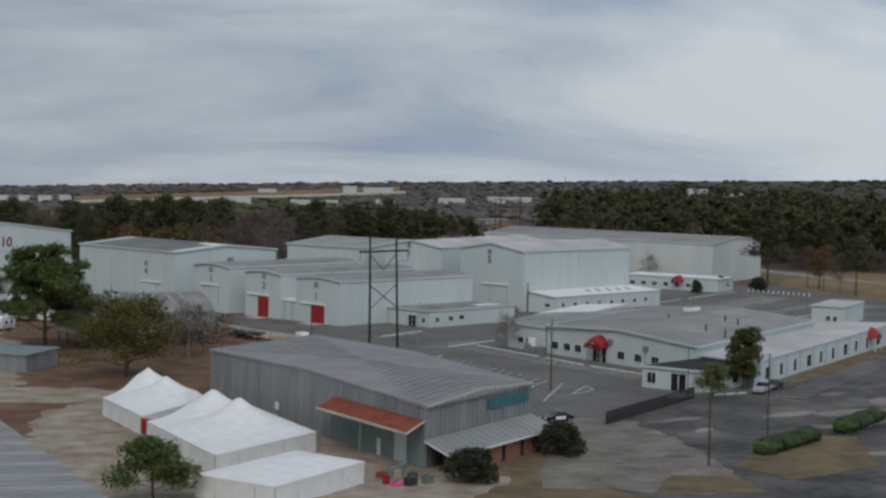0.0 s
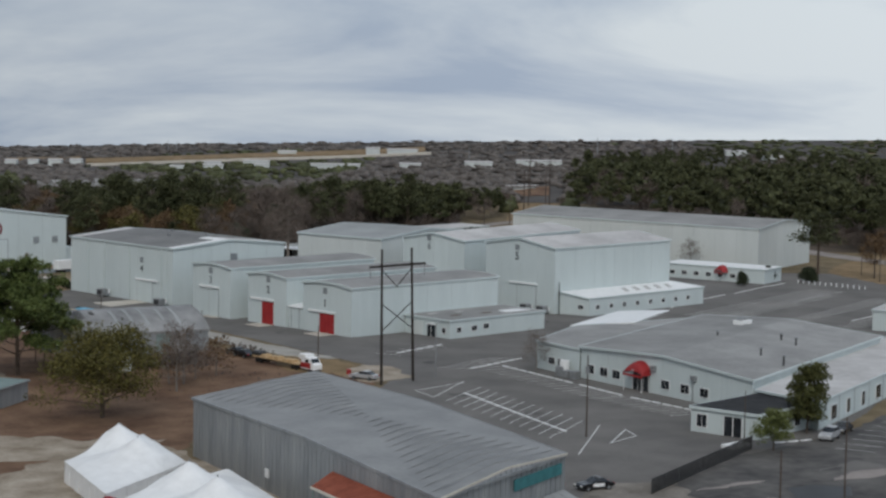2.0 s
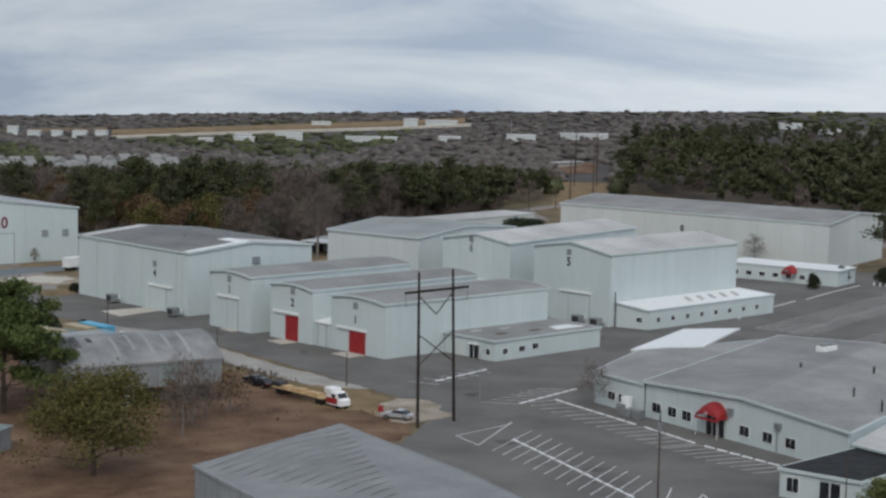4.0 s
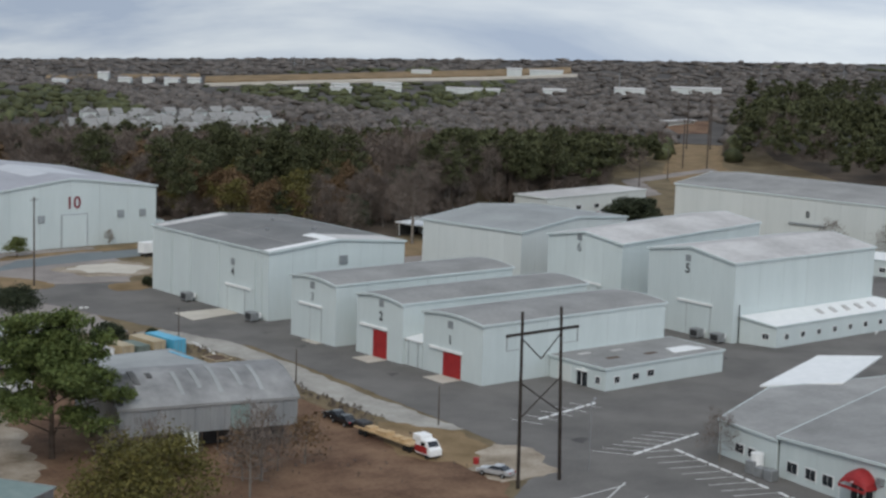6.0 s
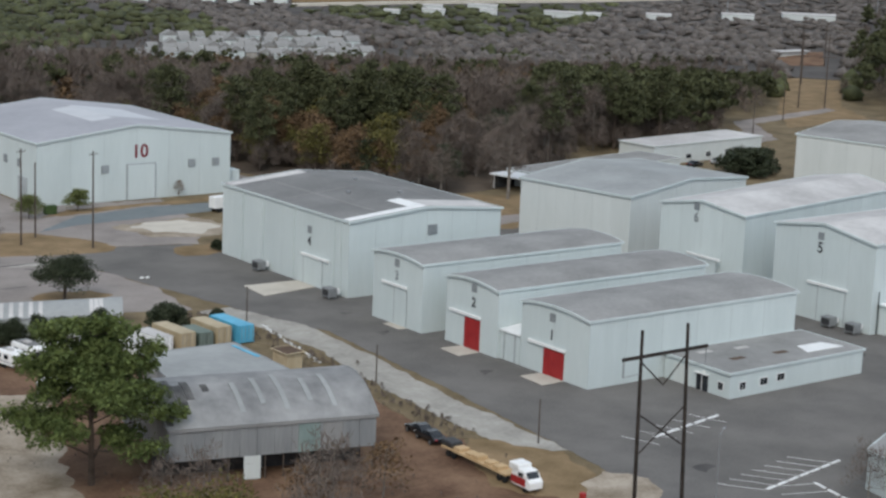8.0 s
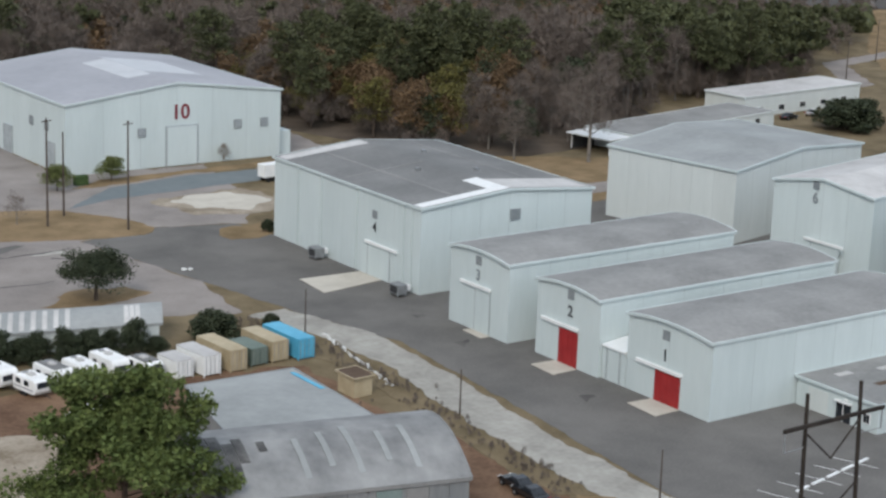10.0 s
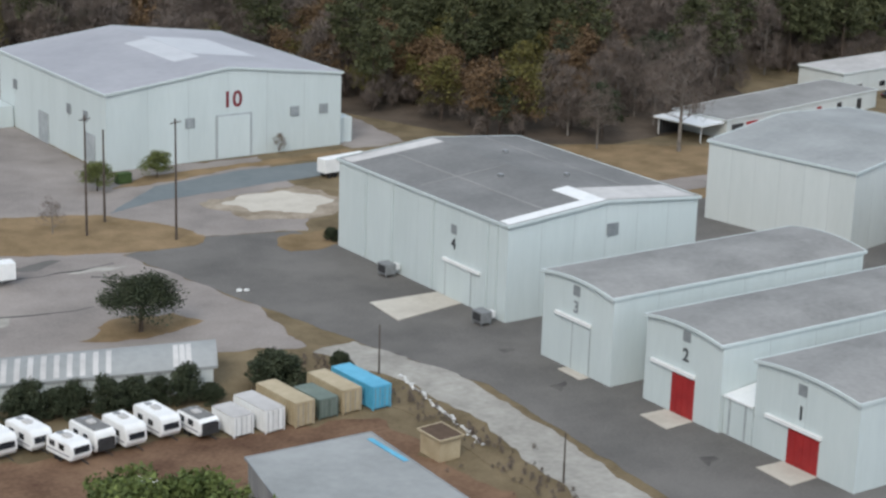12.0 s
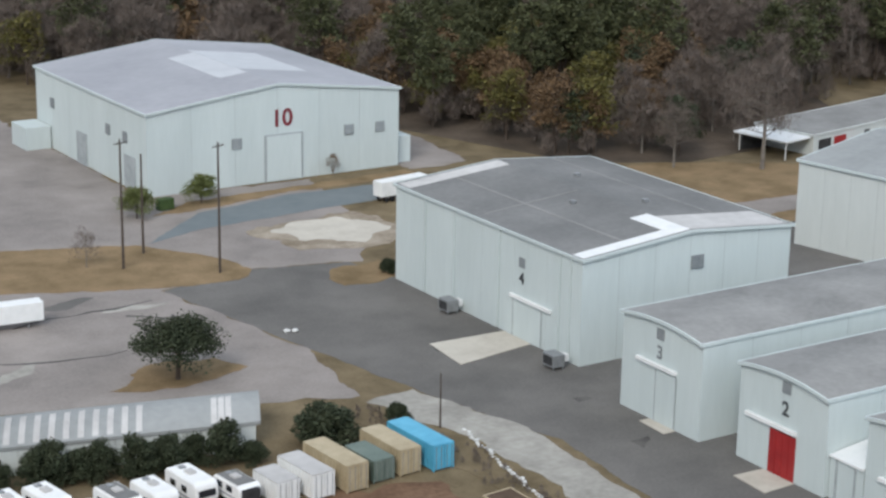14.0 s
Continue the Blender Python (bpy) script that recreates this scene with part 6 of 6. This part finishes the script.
def caravan(x, y, rz, length, label, h=2.7, dark_roof=False, cab=False):
    root = thing("caravan", (x, y, 0), label, "caravan", "caravans", rz=rz)
    B = BASE[root]

    def put(nm, bm, mt, lab="", par=root):
        bm.transform(B)
        return part(nm, bm, M[mt], par, lab)
    prof = [(0.35, 0.55), (0.0, 1.1), (0.12, h - 0.35), (0.5, h), (length - 0.3, h), (length, h - 0.3), (length, 0.55)]
    bm = hexa(bmesh.new(), [(-1.2, b, z) for b, z in prof], [(1.2, b, z) for b, z in prof])
    bmesh.ops.bevel(bm, geom=bm.edges[:], offset=0.09, segments=2, affect="EDGES")
    put("body", bm, "tent")
    put("front_window", hexa(bmesh.new(), [(-0.9, -0.03, 1.35), (0.9, -0.03, 1.35), (0.9, 0.1, 1.35), (-0.9, 0.1, 1.35)], [(-0.9, 0.08, 2.0), (0.9, 0.08, 2.0), (0.9, 0.2, 2.0), (-0.9, 0.2, 2.0)]), "glass")
    for s in (-1, 1):
        for f in (0.3, 0.65):
            put("side_window", box(s * 1.2 - 0.03, length * f, 1.4, s * 1.2 + 0.03, length * f + 0.9, 2.0), "glass")
        put("stripe", box(s * 1.21 - 0.015, 0.5, 0.95, s * 1.21 + 0.015, length - 0.2, 1.12), "roof_lilac")
        for f in (0.52, 0.66):
            w = put("wheel", bar((s * 1.0 - 0.1, length * f, 0.34), (s * 1.0 + 0.1, length * f, 0.34), 0.34, sides=10), "tyre")
    put("roof_unit", box(-0.4, length * 0.45, h - 0.02, 0.4, length * 0.45 + 1.0, h + 0.25, bevel=0.05), "roof_pale")
    put("roof_vent", box(-0.3, length * 0.75, h - 0.02, 0.3, length * 0.75 + 0.6, h + 0.12), "grey_metal")
    if dark_roof:
        put("roof_cover", box(-1.0, 0.7, h, 1.0, length * 0.9, h + 0.06), "roof_dark", "dark grey roof")
        put("front_panel", box(-1.0, -0.04, 0.7, 1.0, 0.06, 1.9), "dark_metal", "dark front panel")
    put("tow_bar", bar((0, -1.1, 0.5), (0, 0.4, 0.55), 0.06), "dark_metal")
    root.scale = (SITE, SITE, SITE)


CARA = "white caravan parked on bare earth"
for x, y, ln, hh, dk in ((-59.8, 53.0, 4.6, 2.3, True), (-64.2, 55.2, 5.6, 2.7, False), (-69.4, 54.4, 5.0, 2.8, False), (-73.4, 54.8, 5.2, 2.7, True), (-77.2, 53.6, 4.6, 2.3, False), (-80.0, 59.2, 5.2, 2.6, False), (-84.6, 59.4, 5.0, 2.7, False), (-89.4, 61.2, 5.2, 2.8, False)):
    caravan(x, y, 5 + (x * 7 % 6), ln, ("dark-roofed " if dk else "") + CARA, hh, dk)
caravan(-82, 35, -60, 6, "white box trailer under the pine", 2.9)


def box_trailer(x, y, rz, length, label, cargo="white", tractor=False):
    root = thing("semi_trailer", (x, y, 0), label, "trailer", "trailers", rz=rz)
    B = BASE[root]

    def put(nm, bm, mt, lab=""):
        bm.transform(B)
        return part(nm, bm, M[mt], root, lab)
    put("box_body", box(-1.3, 0, 1.1, 1.3, length, 3.9, bevel=0.05), cargo)
    put("chassis", box(-0.5, 0.3, 0.75, 0.5, length - 0.3, 1.1), "dark_metal")
    for yy in (length - 2.6, length - 1.3):
        for s in (-1, 1):
            put("wheel", bar((s * 1.0 - 0.2, yy, 0.5), (s * 1.0 + 0.2, yy, 0.5), 0.5, sides=12), "tyre")
    for s in (-0.9, 0.9):
        put("landing_leg", bar((s, 2.2, 0.03), (s, 2.2, 1.1), 0.08), "grey_metal")


box_trailer(30.5, 128.5, 92, 11, "white box trailer behind a stage corner")
box_trailer(-55.5, 128, 84, 15, "long white trailer parked in the old yard")
box_trailer(35, 166.5, 97, 11, "white box trailer on the access road")

truck = thing("flatbed_truck", (-42.2, -26, 0), "flatbed truck with timber crates and a white and red cab", "truck")
TB = pose(-42.4, -35.0, 0, 0, 0, -2)


def tput(nm, bm, mt, lab=""):
    bm.transform(TB)
    return part(nm, bm, M[mt], truck, lab)


tput("deck", box(-1.25, 1.0, 1.15, 1.25, 17.0, 1.4), "plank", "bleached timber deck")
tput("chassis", box(-0.45, -3.0, 0.7, 0.45, 17, 1.15), "dark_metal")
for k, (yy, w, hh) in enumerate(((3.0, 1.0, 0.5), (5.2, 0.95, 0.45), (8.0, 1.0, 0.6), (10.0, 0.9, 0.4), (12.6, 1.0, 0.5))):
    tput("crate", box(-w, yy, 1.4, w * 0.8, yy + 1.5, 1.4 + hh, bevel=0.03), "plank", "pale timber crate")
tput("dark_load", box(-1.1, 14.6, 1.4, 1.1, 17.4, 2.3, bevel=0.2), "dark_metal", "dark covered load")
cabp = [(-4.6, 0.6), (-4.65, 1.7), (-3.9, 2.0), (-3.3, 3.0), (-0.4, 3.3), (-0.2, 0.6)]
bm = hexa(bmesh.new(), [(-1.2, b, z) for b, z in cabp], [(1.2, b, z) for b, z in cabp])
bmesh.ops.bevel(bm, geom=bm.edges[:], offset=0.12, segments=2, affect="EDGES")
tput("cab", bm, "tent", "white cab")
tput("sleeper", box(-1.2, -1.9, 2.6, 1.2, 0.4, 3.7, bevel=0.15), "tent")
tput("windscreen", hexa(bmesh.new(), [(-1.0, -3.95, 2.05), (1.0, -3.95, 2.05), (1.0, -3.8, 2.05), (-1.0, -3.8, 2.05)], [(-1.0, -3.42, 2.9), (1.0, -3.42, 2.9), (1.0, -3.27, 2.9), (-1.0, -3.27, 2.9)]), "glass")
for s in (-1, 1):
    tput("side_stripe", box(s * 1.21 - 0.03, -3.6, 0.9, s * 1.21 + 0.03, -0.3, 2.0), "red", "red side panel")
    tput("side_window", box(s * 1.21 - 0.04, -3.0, 2.1, s * 1.21 + 0.04, -1.9, 2.7), "glass")
    for yy in (-3.4, 1.4, 2.7, 14.0, 15.3):
        tput("wheel", bar((s * 1.0 - 0.18, yy, 0.5), (s * 1.0 + 0.18, yy, 0.5), 0.5, sides=12), "tyre")
for k in range(4):
    car(-40.6 + k * 0.7, -12 + k * 3.6, 85, "car_black", "dark old car at the yard's edge") if k < 2 else None
tagged(part("red_drum", bar((-38.6, -45, 0), (-38.6, -45, 1.1), 0.5, sides=12), M["red"]), "red drum on the yard", "drum")

flat_block("small_hut", "small tan hut with brown roof beside the verge", [(-38.6, 32), (-38.6, 36.4), (-35.2, 36.7), (-35.2, 32.3)], 2.9, "brown_box", "tan_box", "hut", fascia=0.2)
rgs = random.Random(11)
for k in range(30):
    f = k / 29
    x = -25.4 + (-30.6 + 25.4) * f + rgs.uniform(-0.3, 0.3)
    y = 61 + (34 - 61) * f
    bm = bmesh.new()
    blob(bm, (x, y, 0.2), rgs.uniform(0.22, 0.42), k, 0.5)
    tagged(part("sandbag", bm, M["line"]), "white bag along the verge", "sandbag", "white bags")
for x, y in ((-26, 107.2), (-24.9, 106.7)):
    bm = bmesh.new()
    blob(bm, (x, y, 0.2), 0.55, x, 0.4)
    tagged(part("white_bag", bm, M["line"]), "white bag lying on the asphalt", "bag", "white bags")
tagged(part("dumpster", box(-13.5, 178.5, 0.03, -10.5, 180.3, 2.1, bevel=0.1), M["hedge"]), "dark green dumpster by the verge", "dumpster")

M["fence_mesh"] = surface("dark_wire_mesh", (0.03, 0.03, 0.03), (0.05, 0.05, 0.05), 1.0, 0.8)
mn, ml = M["fence_mesh"].node_tree.nodes, M["fence_mesh"].node_tree.links
m_see, m_mix = mn.new("ShaderNodeBsdfTransparent"), mn.new("ShaderNodeMixShader")
m_mix.inputs["Fac"].default_value = 0.5
ml.new(m_see.outputs["BSDF"], m_mix.inputs[1])
ml.new(mn["Principled BSDF"].outputs["BSDF"], m_mix.inputs[2])
ml.new(m_mix.outputs["Shader"], mn["Material Output"].inputs["Surface"])
# wire fence before the entrance block
fence = thing("chain_fence", (-55, -155, 0), "dark chain-link fence with posts", "fence")
FP = [(-80, -162), (-50, -153), (-38.5, -149.5)]
for p, q in zip(FP, FP[1:]):
    n = max(2, int(math.dist(p, q) / 2.6))
    for i in range(n + 1):
        u = lerp2(p, q, i / n)
        part("post", bar((*u, 0), (*u, 2.5), 0.07), M["dark_metal"], fence)
    for k in range(12):
        part("wire", bar((*p, 0.2 + k * 0.2), (*q, 0.2 + k * 0.2), 0.035, sides=3), M["dark_metal"], fence)
    part("screen", beam((*p, 2.4), (*q, 2.4), 0.02, 2.3), M["fence_mesh"], fence, "dark see-through wire mesh")
    for i in range(n * 6):
        u = lerp2(p, q, i / (n * 6))
        part("upright_wire", bar((*u, 0.15), (*u, 2.4), 0.03, sides=3), M["dark_metal"], fence)

# clutter by the warehouse
rgs = random.Random(3)
for k, (x, y, mat, w, h) in enumerate(((-138, -166, "grey_metal", 0.8, 1.6), (-138.5, -170.5, "blue_box", 0.7, 0.9), (-137.6, -166.5, "tan_box", 0.6, 1.2), (-140.5, -172.5, "dark_metal", 0.9, 1.3), (-136.8, -169, "brown_box", 0.7, 1.0), (-142.4, -171.6, "pink", 0.8, 0.6), (-139.2, -165, "rust", 0.8, 0.8), (-142.6, -169.6, "red", 0.5, 1.4), (-137.2, -172.6, "green_box", 0.8, 1.1), (-136.2, -166, "grey_metal", 0.5, 2.0))):
    x, y = x - 8, y - 11
    crate = thing("yard_clutter", (x, y, 0), ("pink plastic tub" if mat == "pink" else "crate of yard clutter") + " beside the warehouse wall", "clutter", "yard clutter")
    part("body", box(x - w, y - w * 0.7, 0.02, x + w, y + w * 0.7, h, bevel=0.08), M[mat], crate)
    part("rail", bar((x - w, y, h), (x + w, y + 0.3, h + 0.25), 0.06), M["dark_metal"], crate)

# ---- garage and sheds behind ----
GA0, GA1 = (122, 154), (180, 164)
garage = flat_block("open_garage", "low white garage with open bays and grey roof", [GA0, (119.5, 169), (177.5, 179), GA1], 4.2, "roof", "wall_warm", "garage", fascia=0.4)
# thin sheets on a closed wall: dark ones paint the bays' inner shade, two red
for k in range(7):
    f0 = (0.03, 0.12, 0.30, 0.44, 0.58, 0.72, 0.86)[k]
    p, q = lerp2(GA0, GA1, f0), lerp2(GA0, GA1, f0 + (0.07 if k < 2 else 0.03))
    part("open_bay", hexa(bmesh.new(), [(p[0], p[1] - 0.12, 0.05), (q[0], q[1] - 0.12, 0.05), (q[0], q[1] - 0.02, 0.05), (p[0], p[1] - 0.02, 0.05)], [(p[0], p[1] - 0.12, 3.1), (q[0], q[1] - 0.12, 3.1), (q[0], q[1] - 0.02, 3.1), (p[0], p[1] - 0.02, 3.1)]), M["red"] if k in (1, 4) else M["dark_metal"], garage)
part("carport_roof", slab([(113.5, 153), (111.2, 166.5), (119.2, 168), (121.4, 154.3)], 4.0, 0.35), M["white"], garage)
# dark box added for the shade under the carport roof, not a built part
part("carport_shade", box(113, 165.4, 0.05, 119.2, 166.2, 3.6), M["dark_metal"], garage)
for x, y in ((114.2, 153.8), (112.2, 165.6)):
    part("post", bar((x, y, 0), (x, y, 3.8), 0.14), M["white"], garage)
far_shed = flat_block("far_shed", "long low white shed with pale roof", [(182, 177), (180.5, 191), (230, 196), (231.5, 181)], 5.6, "roof_pale", "wall_warm", "shed")
for k in range(5):
    window(far_shed, (187 + k * 9, 177.4 + k * 0.73), (189.5 + k * 9, 177.6 + k * 0.73), 1.2, 2.6, (0, -0.12))

# ---- far town: pale houses and sheds among the woods ----
def far_house(x, y, rz, w, d, h, label, mat="wall_warm", roof="roof", gable=2.0, group="far houses"):
    root = thing("far_house", (x, y, land_z(x, y) - 0.3), label, "house", group, rz=rz)
    B = BASE[root]
    bm = box(-w / 2, -d / 2, 0, w / 2, d / 2, h)
    bm.transform(B)
    part("wall", bm, M[mat], root)
    bm = bmesh.new()
    hexa(bm, [(-w / 2 - 0.3, -d / 2 - 0.3, h), (w / 2 + 0.3, -d / 2 - 0.3, h), (w / 2 + 0.3, d / 2 + 0.3, h), (-w / 2 - 0.3, d / 2 + 0.3, h)],
         [(-w / 2 - 0.3, -0.05, h + gable), (w / 2 + 0.3, -0.05, h + gable), (w / 2 + 0.3, 0.05, h + gable), (-w / 2 - 0.3, 0.05, h + gable)])
    bm.transform(B)
    part("roof", bm, M[roof], root)


rh = random.Random(8)
for row, (p, q, n) in enumerate((((172, 476), (266, 452), 18), ((186, 494), (276, 470), 16), ((206, 514), (286, 492), 14), ((218, 540), (300, 512), 12))):
    for k in range(n):
        x, y = lerp2(p, q, (k + rh.uniform(-0.2, 0.2)) / (n - 1))
        far_house(x, y, rh.choice((-14, -14, 76)) + rh.uniform(-6, 6), rh.uniform(4, 6), rh.uniform(6, 8), rh.uniform(3, 4.5), "pale townhouse with grey roof among far trees", rh.choice(("wall_warm", "wall", "concrete")), "roof", 2.2)
for x, y, w, d, h in ((286, 691, 8, 8, 3), (317, 697, 6, 6, 5), (317, 673, 7, 6, 4), (328, 666, 6, 6, 4), (339, 659, 8, 6, 4), (350, 653, 7, 6, 4), (380, 591, 8, 6, 3), (402, 584, 12, 6, 3), (428, 570, 9, 6, 3), (462, 541, 30, 7, 3), (499, 514, 13, 8, 3), (535, 491, 17, 8, 3.4), (568, 471, 28, 9, 3.4), (699, 419, 14, 8, 3), (540, 594, 9, 8, 4.6), (557, 584, 20, 9, 3.2), (690, 383, 12, 8, 3), (496, 629, 12, 6, 3), (438, 588, 16, 6, 3), (412, 598, 10, 6, 3)):
    far_house(x, y, -42, w, d, h, "long pale shed on the far plain", "wall_warm", "roof_pale", 0.7, "far sheds")
clear = thing("far_depot", (472, 392, 1.6), "low pale shed beside the reddish clearing", "shed")
part("wall", box(462, 390, 0, 480, 395, 4.6), M["wall_warm"], clear)
part("roof", slab([(461, 389), (481, 389), (481, 396), (461, 396)], 4.9, 0.35), M["roof_pale"], clear)
for x, y in ((336, 262), (344, 256), (398, 318), (406, 311), (452, 368), (460, 361)):
    pole_root = thing("power_pole", (x, y, 0), "tall wooden power pole in the clearing", "power pole", "far power poles")
    part("shaft", bar((x, y, 0), (x, y, 22), 0.3, r2=0.2), M["wood"], pole_root)
    part("cross_arm", bar((x - 2.5, y + 2, 19.5), (x + 2.5, y - 2, 19.5), 0.18, sides=4), M["wood"], pole_root)
for x, y, h in ((458, 708, 7), (463, 705, 7), (608, 458, 16), (536, 500, 12), (660, 440, 12)):
    g = land_z(x, y)
    mast = thing("far_mast", (x, y, g), "thin grey mast on the horizon", "mast", "masts")
    part("shaft", bar((x, y, g - 0.5), (x, y, g + h), 0.3, r2=0.15), M["ink_grey"], mast)

# ---- trees, hedges and bushes of the yard ----
tree_kind(("yard_pine", 0), 71, 19, 8.6, 0.14, 24, 4, 0.42, "bark", "pine_mid", 34000, 0.48, 2.1, flat=0.4)
tree_kind(("young_pine", 0), 72, 6.5, 3.4, 0.18, 18, 2, 0.16, "bark", "pine_lit", 9000, 0.32, 1.7)
tree_kind(("olive", 0), 73, 11.5, 8.0, 0.14, 28, 5, 0.34, "bark", "autumn", 16000, 0.38, 2.6)
tree_kind(("oak", 0), 74, 7.0, 4.2, 0.36, 22, 4, 0.3, "bark", "oak", 12000, 0.34, 2.0)
tree_kind(("yard_bare", 0), 75, 9.0, 3.8, 0.2, 20, 6, 0.16, "bark_pale", "twig", 750, 1.0, 1, True)
tree_kind(("yard_bare", 1), 76, 6.5, 3.2, 0.15, 18, 6, 0.12, "bark_pale", "rusty", 700, 0.4, 1.2)
tree_kind(("big_bare", 0), 77, 22, 7.0, 0.3, 24, 7, 0.45, "bark_pale", "twig", 3200, 1.8, 1, True)
tree_kind(("columnar", 0), 78, 11, 2.5, 0.16, 24, 2, 0.16, "bark", "olive_green", 9000, 0.36, 1.5)
tree_kind(("fresh", 0), 88, 5.6, 2.3, 0.22, 18, 3, 0.12, "bark", "fresh", 5000, 0.3, 1.4)
tree_kind(("bush", 0), 79, 3.6, 2.3, 0.05, 16, 2, 0.1, "bark", "oak", 8000, 0.3, 1.35)
tree_kind(("bush", 1), 80, 5.0, 1.9, 0.05, 18, 2, 0.1, "bark", "oak", 6000, 0.3, 1.4)
tree("yard_pine", 0, -94, -5.5, 1.25, 20, "large bright green pine beside the old barn")
tree("young_pine", 0, -184, -170, 1.25, 0, "young bright green pine beside the tents", wide=1.15)
tree("olive", 0, -108, -57, 1.3, 40, "broad tree with olive and orange leaves")
tree("oak", 0, -48.5, 96.5, 1.1, 0, "spreading dark evergreen oak in the old yard", wide=1.15)
sheet("oak_bed", [(-58, 96), (-50, 104), (-40, 102), (-38, 97), (-48, 93)], "tan_grass", 0.075, "brown grass patch under the oak", "grass", 0.8)
for x, y, k, s in ((-80, -41, 0, 1.35), (-73.5, -34.5, 0, 1.35), (-62, -30, 1, 1.3), (-88, -26, 0, 1.1), (-76, -33, 1, 1.25), (-92, -22, 0, 0.9), (-68, -31, 0, 0.8)):
    tree("yard_bare", k, x, y, s, x * 9, "bare winter tree before the old barn" if k == 0 else "small tree with few rust-brown leaves")
tree("yard_bare", 0, -3.5, -66, 0.95, 10, "bare little tree beside the office wing")
tree("yard_bare", 0, 203, 78, 1.1, 50, "bare tree against the long stage")
tree("yard_bare", 0, 207, 61, 1.1, 90, "bare tree against the long stage")
tree("yard_bare", 0, -38.5, 152, 0.7, 5, "bare little tree on the grass island")
tree("big_bare", 0, 104.5, 150, 1.05, 0, "tall bare grey tree on the back lawn")
tree("big_bare", 0, 90, 160, 0.6, 70, "bare grey tree at the wood's edge")
tree("columnar", 0, -18.5, -146.6, 1.2, 0, "slim tree with yellow-green leaves by the office wing", wide=1.15)
tree("fresh", 0, -36.5, -152.5, 1.25, 60, "small yellow-green tree beside the entrance block")
tree("pine", 1, 229.5, 25, 1.0, 30, "dark pine beside the far car park", wide=1.6)
tree("rusty", 0, 234, 6, 1.05, 30, "brown-leaved tree beside the far car park")
tree("bare", 1, 223, -10, 0.85, 80, "bare tree beside the far car park")
tree("pine", 2, 219, -19, 0.95, 10, "tall pine beside the far car park", wide=1.3)
tree("bare", 0, 232, -32, 0.9, 150, "bare tree beside the far car park")
gate_house = flat_block("side_building", "small white side building by the far car park", [(121, -79), (118, -70), (140, -62), (143, -71)], 5.2, "roof_pale", category="building")
for k in range(3):
    window(gate_house, (118.9 + k * 0.0 + 0.0, -72.0 - k * 2.3), (118.9 + 0.35, -73.2 - k * 2.3), 1.2, 2.6, (-0.14, -0.04))
tree("bush", 1, 178, 17, 0.9, 0, "dark clipped conifer at the car park")
tree("bush", 1, 196, 20, 1.0, 0, "dark clipped conifer at the car park")
tree("bush", 0, 206, 12, 1.2, 0, "dark shrub at the far car park")
tree("bush", 0, 196, 153, 2.0, 0, "broad dark shrub behind the stages", wide=1.6)
tree("bush", 0, 206, 158, 1.7, 40, "broad dark shrub behind the stages", wide=1.5)
tree("bush", 0, 48, 57, 0.8, 0, "dark shrub between two stages")
tree("bush", 0, 40, 122, 0.7, 0, "dark shrub by the stage's back corner")
tree("fresh", 0, -19, 176, 1.0, 0, "small grey-green tree before the far stage", wide=1.2)
tree("fresh", 0, -4.5, 180, 0.95, 80, "small grey-green tree before the far stage", wide=1.2)
tree("yard_bare", 1, 27, 186.5, 0.7, 80, "dark shrub against the far stage", wide=0.6)
for k in range(13):
    f = k / 12
    x, y = -92 + 38 * f + rgs.uniform(-1, 1), 74.0 - 8.0 * f + rgs.uniform(-1, 1)
    tree("bush", 0 if k % 3 == 0 else 1, x, y, rgs.uniform(0.6, 1.15), k * 50, "dark evergreen bush behind the caravans", "bush", "bush row")
tree("bush", 0, -42.4, 66, 1.3, 0, "broad dark bush beside the containers", "bush", wide=1.3)
tree("bush", 0, -31, 68, 0.65, 0, "small bush beside the verge", "bush")
tree("bush", 0, 2.5, 125.5, 0.6, 0, "small dark shrub at the stage corner", "bush")
tree("bush", 0, -110.5, -178.5, 1.3, 0, "round dark shrub beside the brick shop", "bush", wide=1.2)
tree("bush", 0, -139.5, -187, 1.25, 30, "round dark shrub before the brick shop", "bush", wide=1.2)


def hedge(p, q, w, h, label):
    root = thing("hedge", (*lerp2(p, q, 0.5), 0), label, "hedge", "hedges")
    rg = random.Random(int(p[0]))
    n = int(math.dist(p, q) / 1.2)
    bm = bmesh.new()
    for i in range(n + 1):
        blob(bm, (*lerp2(p, q, i / n), h * 0.5), w * rg.uniform(0.5, 0.6), i * 1.7, h / w * 0.9)
    part("core", bm, M["hedge"], root)
    vs, fs = foliage(rg, [(Vector((*lerp2(p, q, rg.random()), h * rg.uniform(0.35, 0.75))), 1.0) for _ in range(200)], 3000, 0.16, w * 0.62, 0.8)
    ob = new("leaf_shell", mesh_of("leaf_shell", vs, fs, M["hedge"]))
    ob.parent = root
    ob.matrix_parent_inverse = BASE[root].inverted()


hedge((-84, -199), (-66, -195.5), 3.4, 2.5, "clipped dark green hedge on a grass bed")
hedge((-53, -193.5), (-36, -189), 3.4, 2.5, "clipped dark green hedge by the forecourt")
